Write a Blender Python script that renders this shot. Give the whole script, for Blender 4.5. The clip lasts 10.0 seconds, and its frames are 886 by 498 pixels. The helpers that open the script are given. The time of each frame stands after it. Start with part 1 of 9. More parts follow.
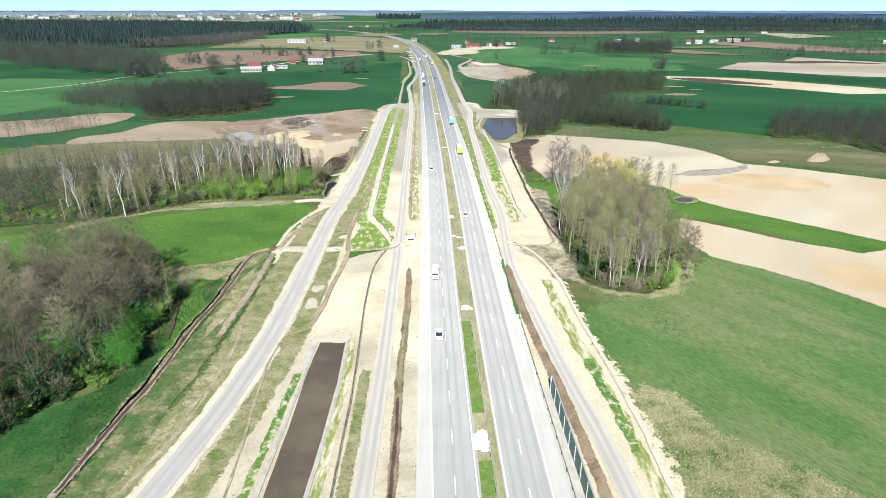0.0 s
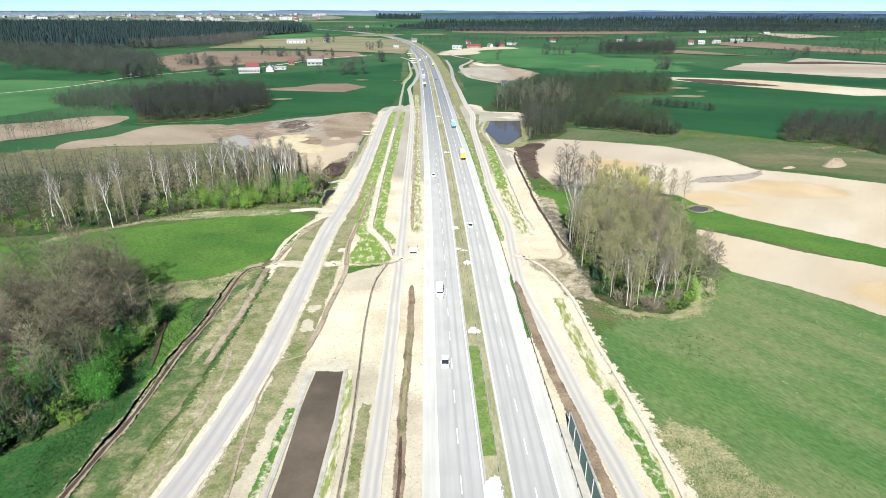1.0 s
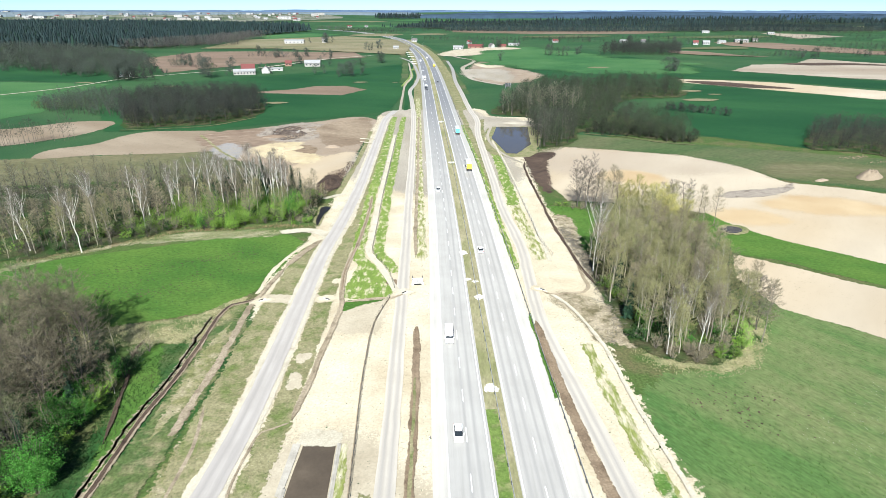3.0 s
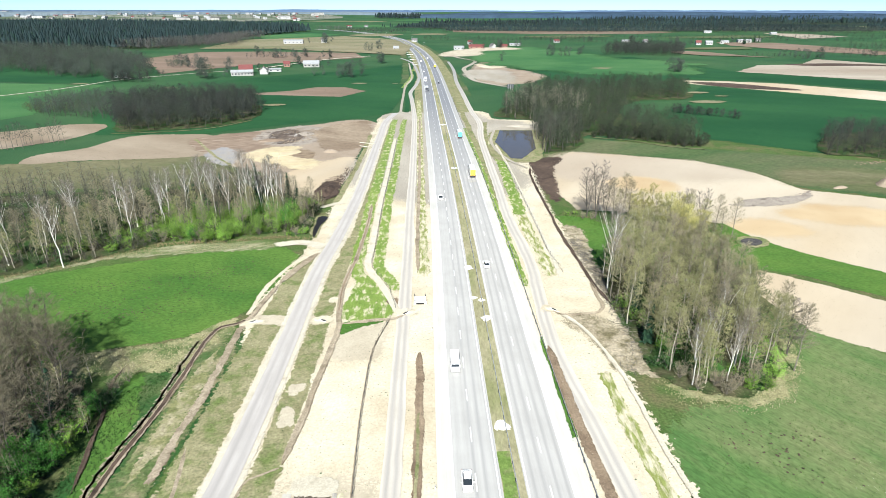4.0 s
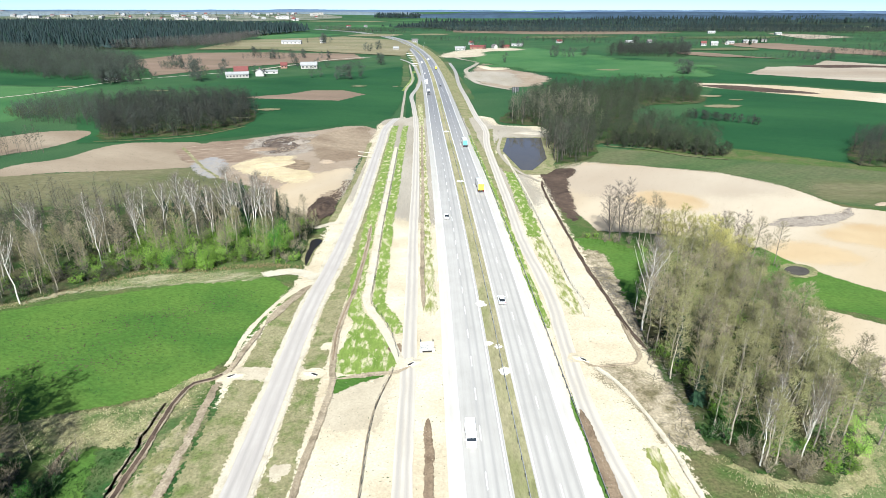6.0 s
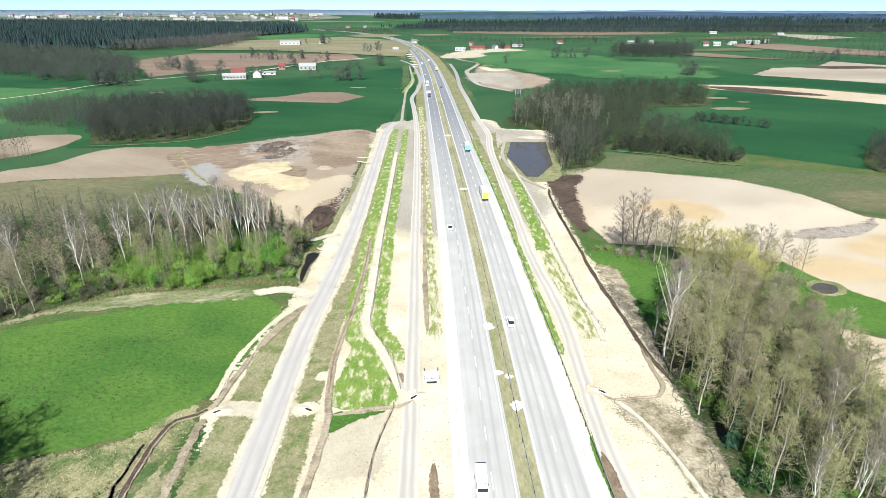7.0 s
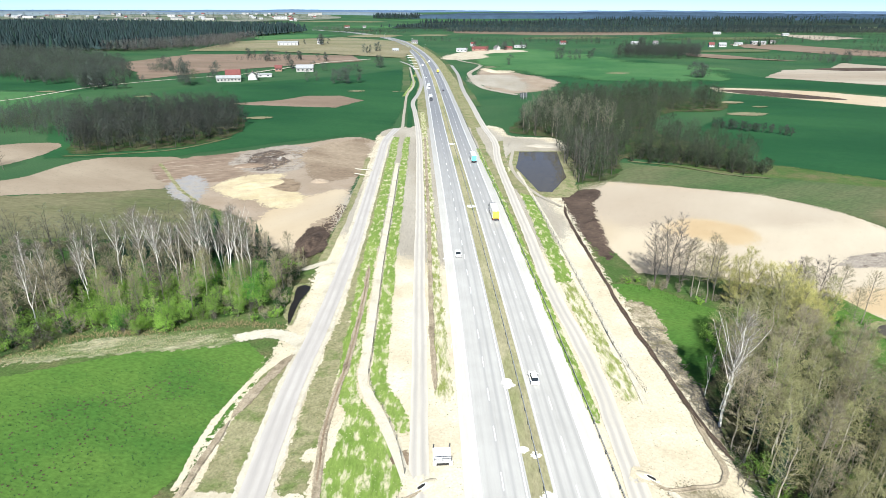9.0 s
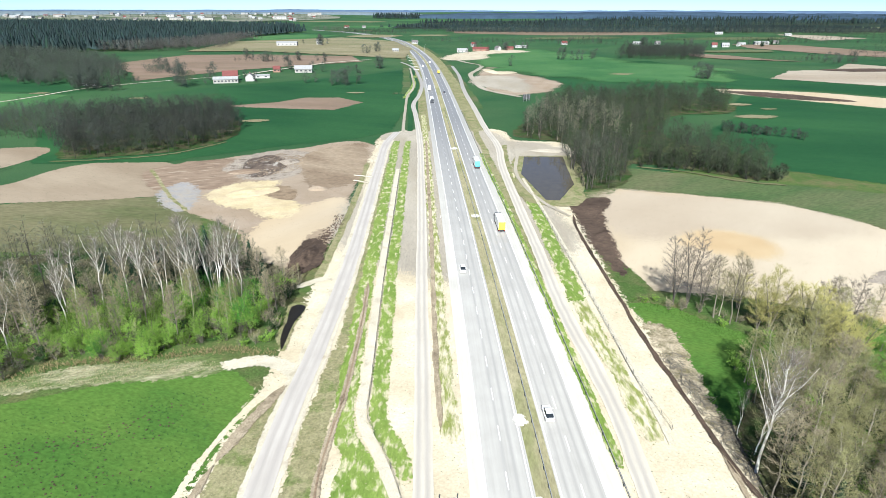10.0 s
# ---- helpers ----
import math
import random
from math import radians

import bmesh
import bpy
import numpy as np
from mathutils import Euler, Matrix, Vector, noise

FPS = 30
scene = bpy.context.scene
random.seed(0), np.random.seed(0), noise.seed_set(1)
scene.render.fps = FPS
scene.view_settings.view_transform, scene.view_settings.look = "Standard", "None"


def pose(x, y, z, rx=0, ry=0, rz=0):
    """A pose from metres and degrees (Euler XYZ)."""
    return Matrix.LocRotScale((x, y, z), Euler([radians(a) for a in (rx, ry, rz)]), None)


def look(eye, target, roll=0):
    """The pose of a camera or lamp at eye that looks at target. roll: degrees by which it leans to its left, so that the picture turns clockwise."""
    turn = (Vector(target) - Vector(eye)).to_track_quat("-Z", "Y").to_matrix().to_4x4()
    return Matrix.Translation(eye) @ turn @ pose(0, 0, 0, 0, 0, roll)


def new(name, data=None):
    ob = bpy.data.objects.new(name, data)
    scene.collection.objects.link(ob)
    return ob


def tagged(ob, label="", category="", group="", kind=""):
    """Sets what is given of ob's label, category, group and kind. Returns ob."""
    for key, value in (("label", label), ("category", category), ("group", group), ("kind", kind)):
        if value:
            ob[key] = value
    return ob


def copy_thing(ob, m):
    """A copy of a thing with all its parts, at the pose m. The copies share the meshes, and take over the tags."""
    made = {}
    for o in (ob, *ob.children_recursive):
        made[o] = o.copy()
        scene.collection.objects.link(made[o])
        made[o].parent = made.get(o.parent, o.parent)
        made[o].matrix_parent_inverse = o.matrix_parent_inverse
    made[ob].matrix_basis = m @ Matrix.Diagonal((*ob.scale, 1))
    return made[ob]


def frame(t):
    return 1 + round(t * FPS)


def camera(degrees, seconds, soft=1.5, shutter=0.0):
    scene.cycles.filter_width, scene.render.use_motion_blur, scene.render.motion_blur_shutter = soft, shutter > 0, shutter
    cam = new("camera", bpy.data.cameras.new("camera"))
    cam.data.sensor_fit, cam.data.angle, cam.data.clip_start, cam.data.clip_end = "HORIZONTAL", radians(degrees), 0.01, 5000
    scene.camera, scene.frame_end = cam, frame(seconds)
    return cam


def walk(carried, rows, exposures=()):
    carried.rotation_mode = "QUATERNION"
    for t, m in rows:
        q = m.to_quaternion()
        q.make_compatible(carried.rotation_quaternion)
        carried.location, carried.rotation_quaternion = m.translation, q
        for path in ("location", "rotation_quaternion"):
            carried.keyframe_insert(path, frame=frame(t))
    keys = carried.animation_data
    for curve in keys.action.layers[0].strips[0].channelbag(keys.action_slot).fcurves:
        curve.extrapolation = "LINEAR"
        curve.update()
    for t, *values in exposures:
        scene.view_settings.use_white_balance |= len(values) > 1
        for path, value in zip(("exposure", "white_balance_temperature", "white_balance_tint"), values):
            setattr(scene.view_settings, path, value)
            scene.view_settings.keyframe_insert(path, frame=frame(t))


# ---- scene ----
from mathutils.geometry import delaunay_2d_cdt

cam = camera(75.3, 10.0, soft=0.8)
METRES, EYE, TILT, LEAN, TURN = 115.8, 72.5, 0.0, 0.0, -0.3
ROWS = [
    (0.0, 0.0, 0.0, 0.0, 0.02, -22.8, -0.04),
    (0.5, -0.006, 0.0497, -0.0001, 0.03, -22.79, -0.04),
    (1.0, -0.0119, 0.0992, -0.0003, 0.01, -22.79, -0.03),
    (1.5, -0.0179, 0.1489, -0.0003, -0.0, -22.8, -0.03),
    (2.0, -0.0235, 0.1988, -0.0003, -0.01, -22.81, -0.04),
    (2.5, -0.0286, 0.2485, -0.0006, -0.04, -22.82, -0.05),
    (4.0, -0.0436, 0.3975, -0.0006, -0.06, -22.84, -0.06),
    (4.5, -0.0488, 0.4471, -0.0004, -0.06, -22.86, -0.07),
    (5.0, -0.0536, 0.4949, -0.0003, -0.08, -22.86, -0.06),
    (5.5, -0.0593, 0.5444, -0.0001, -0.09, -22.86, -0.07),
    (7.0, -0.0764, 0.6944, -0.0003, -0.16, -22.83, -0.08),
    (7.5, -0.0816, 0.7444, -0.0002, -0.18, -22.83, -0.09),
    (8.0, -0.0873, 0.7945, -0.0001, -0.17, -22.83, -0.11),
    (8.5, -0.0921, 0.8451, 0.0001, -0.17, -22.84, -0.11),
    (9.0, -0.0966, 0.8951, 0.0001, -0.2, -22.83, -0.11),
    (9.5, -0.1018, 0.9447, 0.0004, -0.22, -22.84, -0.12),
    (10.0, -0.1062, 0.9943, 0.0002, -0.22, -22.84, -0.11),
]
walk(cam, [(t, pose(0, 0, EYE, TILT, LEAN, TURN) @ pose(METRES * x, METRES * y, METRES * z, 90 + pitch, roll, yaw)) for t, x, y, z, yaw, pitch, roll in ROWS],
     [(0.0, 1.24, 6150, 5), (5.0, 1.31, 6150, 5), (10.0, 1.31, 6120, 5)])

# ---- light ----
SUN_DIR = Vector((-0.10, -1.0, 0.86)).normalized()
world = bpy.data.worlds.new("sky")
scene.world = world
world.use_nodes = True
wn = world.node_tree.nodes
sky = wn.new("ShaderNodeTexSky")
sky.sky_type = "NISHITA"
sky.sun_disc = False
sky.sun_elevation = math.asin(SUN_DIR.z)
sky.sun_rotation = math.atan2(SUN_DIR.x, SUN_DIR.y)
sky.air_density, sky.dust_density, sky.ozone_density = 0.55, 0.0, 6.0
sky.altitude = 1200
world.node_tree.links.new(sky.outputs[0], wn["Background"].inputs[0])
wn["Background"].inputs[1].default_value = 0.052
sun = new("sun", bpy.data.lights.new("sun", "SUN"))
sun.data.energy, sun.data.angle, sun.data.color = 5.0, radians(0.6), (1.0, 0.96, 0.90)
sun.matrix_world = look(SUN_DIR * 300, (0, 0, 0))


# ---- materials ----
def nodes_of(name):
    m = bpy.data.materials.new(name)
    m.use_nodes = True
    t = m.node_tree
    return m, t, t.nodes["Principled BSDF"]


def noise_node(t, vec, scale, detail=4.0, rough=0.55, distort=0.0):
    n = t.nodes.new("ShaderNodeTexNoise")
    n.inputs["Scale"].default_value = scale
    n.inputs["Detail"].default_value = detail
    n.inputs["Roughness"].default_value = rough
    n.inputs["Distortion"].default_value = distort
    t.links.new(vec, n.inputs["Vector"])
    return n.outputs["Fac"]


def ramp(t, fac, stops):
    r = t.nodes.new("ShaderNodeValToRGB")
    el = r.color_ramp.elements
    el[0].position, el[0].color = stops[0][0], (*stops[0][1], 1)
    el[1].position, el[1].color = stops[-1][0], (*stops[-1][1], 1)
    for p, c in stops[1:-1]:
        el.new(p).color = (*c, 1)
    t.links.new(fac, r.inputs[0])
    return r.outputs[0]


def mix(t, fac, a, b, kind="MIX"):
    n = t.nodes.new("ShaderNodeMix")
    n.data_type, n.blend_type = "RGBA", kind
    for sock, v in ((n.inputs["Factor"], fac), (n.inputs["A"], a), (n.inputs["B"], b)):
        if isinstance(v, bpy.types.NodeSocket):
            t.links.new(v, sock)
        else:
            sock.default_value = v if not isinstance(v, tuple) else (*v, 1)
    return n.outputs["Result"]


def grey(v):
    return (v, v, v)


def earth(name, a, b, c=None, cut=0.56, big=0.03, mid=0.35, fine=2.5, cscale=0.12, soft=0.06,
          bump=0.25, rough=0.95, stretch=None, grain=0.35, octaves=5):
    """Ground of two shades a, b, with patches of c where a noise passes cut; stretch = (angle, factor) combs it."""
    m, t, bsdf = nodes_of(name)
    co = t.nodes.new("ShaderNodeTexCoord").outputs["Object"]
    vec = co
    if stretch:
        mp = t.nodes.new("ShaderNodeMapping")
        mp.vector_type = "TEXTURE"
        mp.inputs["Rotation"].default_value = (0, 0, radians(stretch[0]))
        mp.inputs["Scale"].default_value = (1, stretch[1], 1)
        t.links.new(co, mp.inputs["Vector"])
        vec = mp.outputs[0]
    n_big = noise_node(t, co, big, 3)
    n_mid = noise_node(t, vec, mid, octaves, 0.6)
    n_fine = noise_node(t, vec, fine, 4, 0.65)
    both = t.nodes.new("ShaderNodeMath")
    both.operation = "ADD"
    half = t.nodes.new("ShaderNodeMath")
    half.operation = "MULTIPLY"
    half.inputs[1].default_value = 0.5
    t.links.new(n_big, both.inputs[0])
    t.links.new(n_mid, both.inputs[1])
    t.links.new(both.outputs[0], half.inputs[0])
    col = ramp(t, half.outputs[0], [(0.38, a), (0.62, b)])
    if c:
        n_c = noise_node(t, vec, cscale, octaves + 1, 0.62)
        f = ramp(t, n_c, [(max(cut - soft, 0), grey(0)), (min(cut + soft, 1), grey(1))])
        col = mix(t, f, col, c)
    f = ramp(t, n_fine, [(0.3, grey(1 - grain)), (0.7, grey(1 + grain * 0.45))])
    col = mix(t, 1.0, col, f, "MULTIPLY")
    t.links.new(col, bsdf.inputs["Base Color"])
    bsdf.inputs["Roughness"].default_value = rough
    bsdf.inputs["Specular IOR Level"].default_value = 0.15
    bp = t.nodes.new("ShaderNodeBump")
    bp.inputs["Strength"].default_value = bump
    bp.inputs["Distance"].default_value = 0.3
    t.links.new(n_fine, bp.inputs["Height"])
    t.links.new(bp.outputs[0], bsdf.inputs["Normal"])
    return m


def plain(name, col, rough=0.6, metal=0.0, vary=0.15, scale=3.0, per_object=0.0):
    """Paint, metal, bark and the like: one colour, uneven at two scales, optionally shifted object by object."""
    m, t, bsdf = nodes_of(name)
    co = t.nodes.new("ShaderNodeTexCoord").outputs["Object"]
    n1 = noise_node(t, co, scale, 5, 0.6)
    n2 = noise_node(t, co, scale * 9, 3, 0.6)
    f = ramp(t, n1, [(0.3, grey(1 - vary)), (0.7, grey(1 + vary * 0.5))])
    c = mix(t, 1.0, col, f, "MULTIPLY")
    f = ramp(t, n2, [(0.3, grey(1 - vary * 0.6)), (0.7, grey(1 + vary * 0.3))])
    c = mix(t, 1.0, c, f, "MULTIPLY")
    if per_object:
        info = t.nodes.new("ShaderNodeObjectInfo")
        f = ramp(t, info.outputs["Random"], [(0.0, grey(1 - per_object)), (1.0, grey(1 + per_object))])
        c = mix(t, 1.0, c, f, "MULTIPLY")
    t.links.new(c, bsdf.inputs["Base Color"])
    bsdf.inputs["Roughness"].default_value = rough
    bsdf.inputs["Metallic"].default_value = metal
    return m


def leafy(name, a, b, per_object=0.25, through_leaf=0.25):
    """Foliage and twigs: shade varies leaf by leaf and plant by plant; some light passes through."""
    m, t, bsdf = nodes_of(name)
    geo = t.nodes.new("ShaderNodeNewGeometry")
    c = ramp(t, geo.outputs["Random Per Island"], [(0.0, a), (1.0, b)])
    info = t.nodes.new("ShaderNodeObjectInfo")
    f = ramp(t, info.outputs["Random"], [(0.0, grey(1 - per_object)), (1.0, grey(1 + per_object))])
    c = mix(t, 1.0, c, f, "MULTIPLY")
    tone = t.nodes.new("ShaderNodeAttribute")  # tree by tree within a joined stand
    tone.attribute_name = "tone"
    fresh = t.nodes.new("ShaderNodeSeparateXYZ")
    t.links.new(tone.outputs["Vector"], fresh.inputs[0])
    c = mix(t, fresh.outputs[1], c, tuple(1.15 * (0.45 * u + 0.55 * v) * w for u, v, w in zip(a, b, (0.72, 1.12, 0.50))))
    up = t.nodes.new("ShaderNodeMath")
    up.operation = "ADD"
    up.inputs[1].default_value = 1.0
    t.links.new(fresh.outputs[0], up.inputs[0])
    grown = t.nodes.new("ShaderNodeVectorMath")
    grown.operation = "SCALE"
    t.links.new(c, grown.inputs[0])
    t.links.new(up.outputs[0], grown.inputs["Scale"])
    c = grown.outputs[0]
    t.links.new(c, bsdf.inputs["Base Color"])
    bsdf.inputs["Roughness"].default_value = 0.75
    bsdf.inputs["Specular IOR Level"].default_value = 0.2
    if through_leaf:
        tr = t.nodes.new("ShaderNodeBsdfTranslucent")
        t.links.new(c, tr.inputs["Color"])
        ms = t.nodes.new("ShaderNodeMixShader")
        ms.inputs[0].default_value = through_leaf
        t.links.new(bsdf.outputs[0], ms.inputs[1])
        t.links.new(tr.outputs[0], ms.inputs[2])
        t.links.new(ms.outputs[0], t.nodes["Material Output"].inputs["Surface"])
    return m


def paving(name, a, b, track, tracks, width=0.55, dim_col=None, dusty=(0.20, 0.31)):
    """A carriageway: u runs across and v along, in metres; wheel tracks polish or darken it lengthwise."""
    m, t, bsdf = nodes_of(name)
    uv = t.nodes.new("ShaderNodeUVMap").outputs[0]
    sep = t.nodes.new("ShaderNodeSeparateXYZ")
    t.links.new(uv, sep.inputs[0])
    mp = t.nodes.new("ShaderNodeMapping")
    mp.inputs["Scale"].default_value = (1.0, 0.03, 1.0)
    t.links.new(uv, mp.inputs[0])
    streak = noise_node(t, mp.outputs[0], 1.2, 5, 0.6)
    cloud = noise_node(t, uv, 0.12, 5, 0.6)
    speck = noise_node(t, uv, 9.0, 2, 0.6)
    col = ramp(t, cloud, [(0.35, a), (0.65, b)])
    total = None
    for u in tracks:
        d = t.nodes.new("ShaderNodeMath")
        d.operation = "SUBTRACT"
        d.inputs[1].default_value = u
        t.links.new(sep.outputs[0], d.inputs[0])
        e = t.nodes.new("ShaderNodeMath")
        e.operation = "ABSOLUTE"
        t.links.new(d.outputs[0], e.inputs[0])
        g = t.nodes.new("ShaderNodeMapRange")
        g.inputs["From Min"].default_value, g.inputs["From Max"].default_value = 0.0, width
        g.inputs["To Min"].default_value, g.inputs["To Max"].default_value = 1.0, 0.0
        g.interpolation_type = "SMOOTHSTEP"
        t.links.new(e.outputs[0], g.inputs["Value"])
        if total is None:
            total = g.outputs[0]
        else:
            s = t.nodes.new("ShaderNodeMath")
            s.operation = "MAXIMUM"
            t.links.new(total, s.inputs[0])
            t.links.new(g.outputs[0], s.inputs[1])
            total = s.outputs[0]
    if total is not None:
        col = mix(t, total, col, track)
    if dim_col:  # exposure falloff put into the colour: pale middle stretch, greyer near and far
        far = t.nodes.new("ShaderNodeMapRange")
        far.inputs["From Min"].default_value, far.inputs["From Max"].default_value = 0.0, 1300.0
        t.links.new(sep.outputs[1], far.inputs["Value"])
        # dusty: where the near dimming fades out and the pale stretch begins
        dim = ramp(t, far.outputs[0], [(dusty[0], grey(0.5)), (dusty[1], grey(0.0)), (0.38, grey(0.0)), (0.60, grey(0.9)), (0.9, grey(1.0))])
        col = mix(t, dim, col, dim_col)
    f = ramp(t, streak, [(0.3, grey(0.90)), (0.7, grey(1.06))])
    col = mix(t, 1.0, col, f, "MULTIPLY")
    f = ramp(t, speck, [(0.3, grey(0.88)), (0.7, grey(1.06))])
    col = mix(t, 1.0, col, f, "MULTIPLY")
    t.links.new(col, bsdf.inputs["Base Color"])
    bsdf.inputs["Roughness"].default_value = 0.72
    bsdf.inputs["Specular IOR Level"].default_value = 0.35
    return m


GRASS = earth("grass_base", (0.015, 0.058, 0.022), (0.026, 0.080, 0.028), (0.050, 0.098, 0.040), 0.55, 0.004, 0.02, 1.2, 0.007, 0.16)
NEARGRASS = earth("rough_grassland", (0.045, 0.088, 0.020), (0.078, 0.118, 0.034), (0.120, 0.112, 0.054), 0.56, 0.03, 0.3, 1.8, 0.09, 0.10, grain=0.5)
MEADOW = earth("meadow_grass", (0.036, 0.100, 0.017), (0.072, 0.140, 0.025), (0.090, 0.156, 0.030), 0.58, 0.018, 0.08, 1.6, 0.03, 0.12, stretch=(70, 2), grain=0.30)
LUSH = earth("sown_median_grass", (0.098, 0.160, 0.034), (0.145, 0.205, 0.055), (0.22, 0.215, 0.11), 0.60, 0.05, 0.4, 2.0, 0.3, 0.1, grain=0.4)
CROP = earth("winter_crop", (0.0076, 0.045, 0.0152), (0.0132, 0.061, 0.0207), (0.027, 0.088, 0.029), 0.57, 0.006, 0.03, 0.8, 0.010, 0.14, stretch=(70, 3), grain=0.2)
LIGHT_CROP = earth("young_crop", (0.030, 0.096, 0.032), (0.050, 0.128, 0.042), (0.066, 0.142, 0.052), 0.56, 0.008, 0.03, 0.8, 0.008, 0.16, grain=0.2)
PASTURE = earth("rough_pasture", (0.058, 0.122, 0.034), (0.092, 0.152, 0.047), (0.150, 0.166, 0.076), 0.57, 0.02, 0.14, 1.7, 0.07, 0.14, stretch=(35, 3.0), grain=0.36)
DRY = earth("dry_grass", (0.205, 0.195, 0.098), (0.300, 0.278, 0.155), (0.072, 0.115, 0.034), 0.54, 0.05, 0.4, 2.0, 0.16, 0.10, grain=0.5)
VERGE = earth("olive_verge", (0.180, 0.170, 0.088), (0.260, 0.242, 0.140), (0.112, 0.145, 0.046), 0.57, 0.06, 0.5, 2.2, 0.22, 0.09, grain=0.42)
MEDIAN_GRASS = earth("median_turf", (0.230, 0.212, 0.125), (0.310, 0.285, 0.180), (0.175, 0.188, 0.080), 0.57, 0.03, 0.3, 2.2, 0.12, 0.12, stretch=(0, 3), grain=0.3)
ROUGH = earth("rough_verge", (0.135, 0.148, 0.058), (0.195, 0.190, 0.090), (0.330, 0.290, 0.195), 0.54, 0.05, 0.4, 2.0, 0.22, 0.09, grain=0.45)
WEEDY = earth("weedy_grass", (0.060, 0.135, 0.026), (0.115, 0.190, 0.045), (0.42, 0.385, 0.28), 0.57, 0.05, 0.35, 2.0, 0.5, 0.08, grain=0.4)
DAMPROUGH = earth("mottled_rough_grass", (0.048, 0.092, 0.028), (0.105, 0.132, 0.048), (0.225, 0.200, 0.118), 0.55, 0.05, 0.30, 1.9, 0.20, 0.10, grain=0.45)
LUSHROUGH = earth("damp_rough_grass", (0.015, 0.060, 0.014), (0.038, 0.094, 0.023), (0.085, 0.108, 0.042), 0.60, 0.04, 0.25, 1.8, 0.10, 0.10, grain=0.45)
DARKGRASS = earth("lush_rough_grass", (0.018, 0.058, 0.014), (0.038, 0.084, 0.021), (0.095, 0.105, 0.045), 0.60, 0.05, 0.3, 2.0, 0.12, 0.08, grain=0.5)
SPECK = earth("sprouting_sand", (0.45, 0.405, 0.29), (0.52, 0.475, 0.355), (0.190, 0.215, 0.066), 0.49, 0.05, 0.5, 2.4, 0.9, 0.08, stretch=(0, 4), grain=0.30)
STRIPE = earth("sown_grass", (0.115, 0.182, 0.034), (0.190, 0.252, 0.062), (0.42, 0.39, 0.26), 0.575, 0.05, 0.35, 2.2, 0.7, 0.06, stretch=(0, 2.5), grain=0.32)
SAND = earth("pale_sand", (0.455, 0.403, 0.300), (0.548, 0.498, 0.388), (0.395, 0.335, 0.235), 0.56, 0.02, 0.12, 2.2, 0.05, 0.14, bump=0.2, grain=0.20)
WHITE_STONE = earth("white_stone", (0.58, 0.56, 0.50), (0.68, 0.66, 0.60), (0.50, 0.47, 0.41), 0.60, 0.06, 0.6, 4.0, 0.3, 0.08, grain=0.2)
YSAND = earth("yellow_sand", (0.410, 0.340, 0.205), (0.485, 0.422, 0.285), (0.36, 0.29, 0.20), 0.58, 0.03, 0.12, 1.6, 0.10, 0.12, grain=0.2)
FALLOW = earth("beige_field", (0.205, 0.163, 0.118), (0.275, 0.228, 0.170), (0.180, 0.140, 0.098), 0.57, 0.014, 0.05, 0.8, 0.02, 0.16, stretch=(60, 5), grain=0.08, octaves=2)
GRAVEL = earth("pale_gravel", (0.42, 0.385, 0.305), (0.50, 0.462, 0.378), (0.35, 0.315, 0.24), 0.60, 0.06, 0.6, 4.0, 0.3, 0.08, grain=0.25)
EARTH = earth("stripped_earth", (0.205, 0.158, 0.112), (0.285, 0.228, 0.165), (0.155, 0.112, 0.078), 0.57, 0.02, 0.12, 1.2, 0.05, 0.12, stretch=(60, 4), grain=0.3)
PLOUGH = earth("ploughed_field", (0.360, 0.305, 0.230), (0.445, 0.388, 0.302), (0.350, 0.268, 0.165), 0.56, 0.010, 0.05, 0.5, 0.014, 0.14, stretch=(-38, 3), grain=0.03, bump=0.03, octaves=1)
PLOUGH_DAMP = earth("damp_ploughland", (0.318, 0.266, 0.203), (0.385, 0.333, 0.262), (0.290, 0.232, 0.172), 0.57, 0.010, 0.04, 0.5, 0.012, 0.14, stretch=(-38, 3), grain=0.03, bump=0.03, octaves=1)
OCHRE = earth("ochre_soil", (0.358, 0.264, 0.154), (0.415, 0.326, 0.206), None, 0.5, 0.02, 0.06, 0.5, grain=0.03, bump=0.03, octaves=1)
FARBARE = earth("far_bare_field", (0.265, 0.228, 0.178), (0.335, 0.295, 0.238), (0.225, 0.180, 0.135), 0.56, 0.006, 0.03, 0.4, 0.010, 0.14, stretch=(80, 4), grain=0.05, bump=0.03, octaves=2)
DAMP_SAND = earth("damp_sand", (0.365, 0.320, 0.240), (0.445, 0.398, 0.308), (0.30, 0.258, 0.188), 0.60, 0.02, 0.12, 2.2, 0.09, 0.12, bump=0.15, grain=0.16)
RIBBED = earth("scraped_earth", (0.175, 0.125, 0.092), (0.245, 0.188, 0.140), (0.31, 0.255, 0.195), 0.60, 0.03, 0.25, 1.2, 0.30, 0.05, stretch=(-70, 7), grain=0.35)
CHURN = earth("churned_soil", (0.055, 0.043, 0.036), (0.115, 0.090, 0.075), (0.34, 0.32, 0.29), 0.62, 0.05, 0.5, 2.0, 0.28, 0.05, grain=0.5)
RUBBLY = earth("rubbly_ground", (0.285, 0.240, 0.165), (0.390, 0.338, 0.248), (0.135, 0.118, 0.066), 0.54, 0.08, 0.4, 2.2, 0.30, 0.10, grain=0.5)
ASHEN = earth("ashen_earth", (0.235, 0.200, 0.165), (0.320, 0.282, 0.238), (0.12, 0.095, 0.078), 0.60, 0.04, 0.4, 1.6, 0.22, 0.08, grain=0.4)
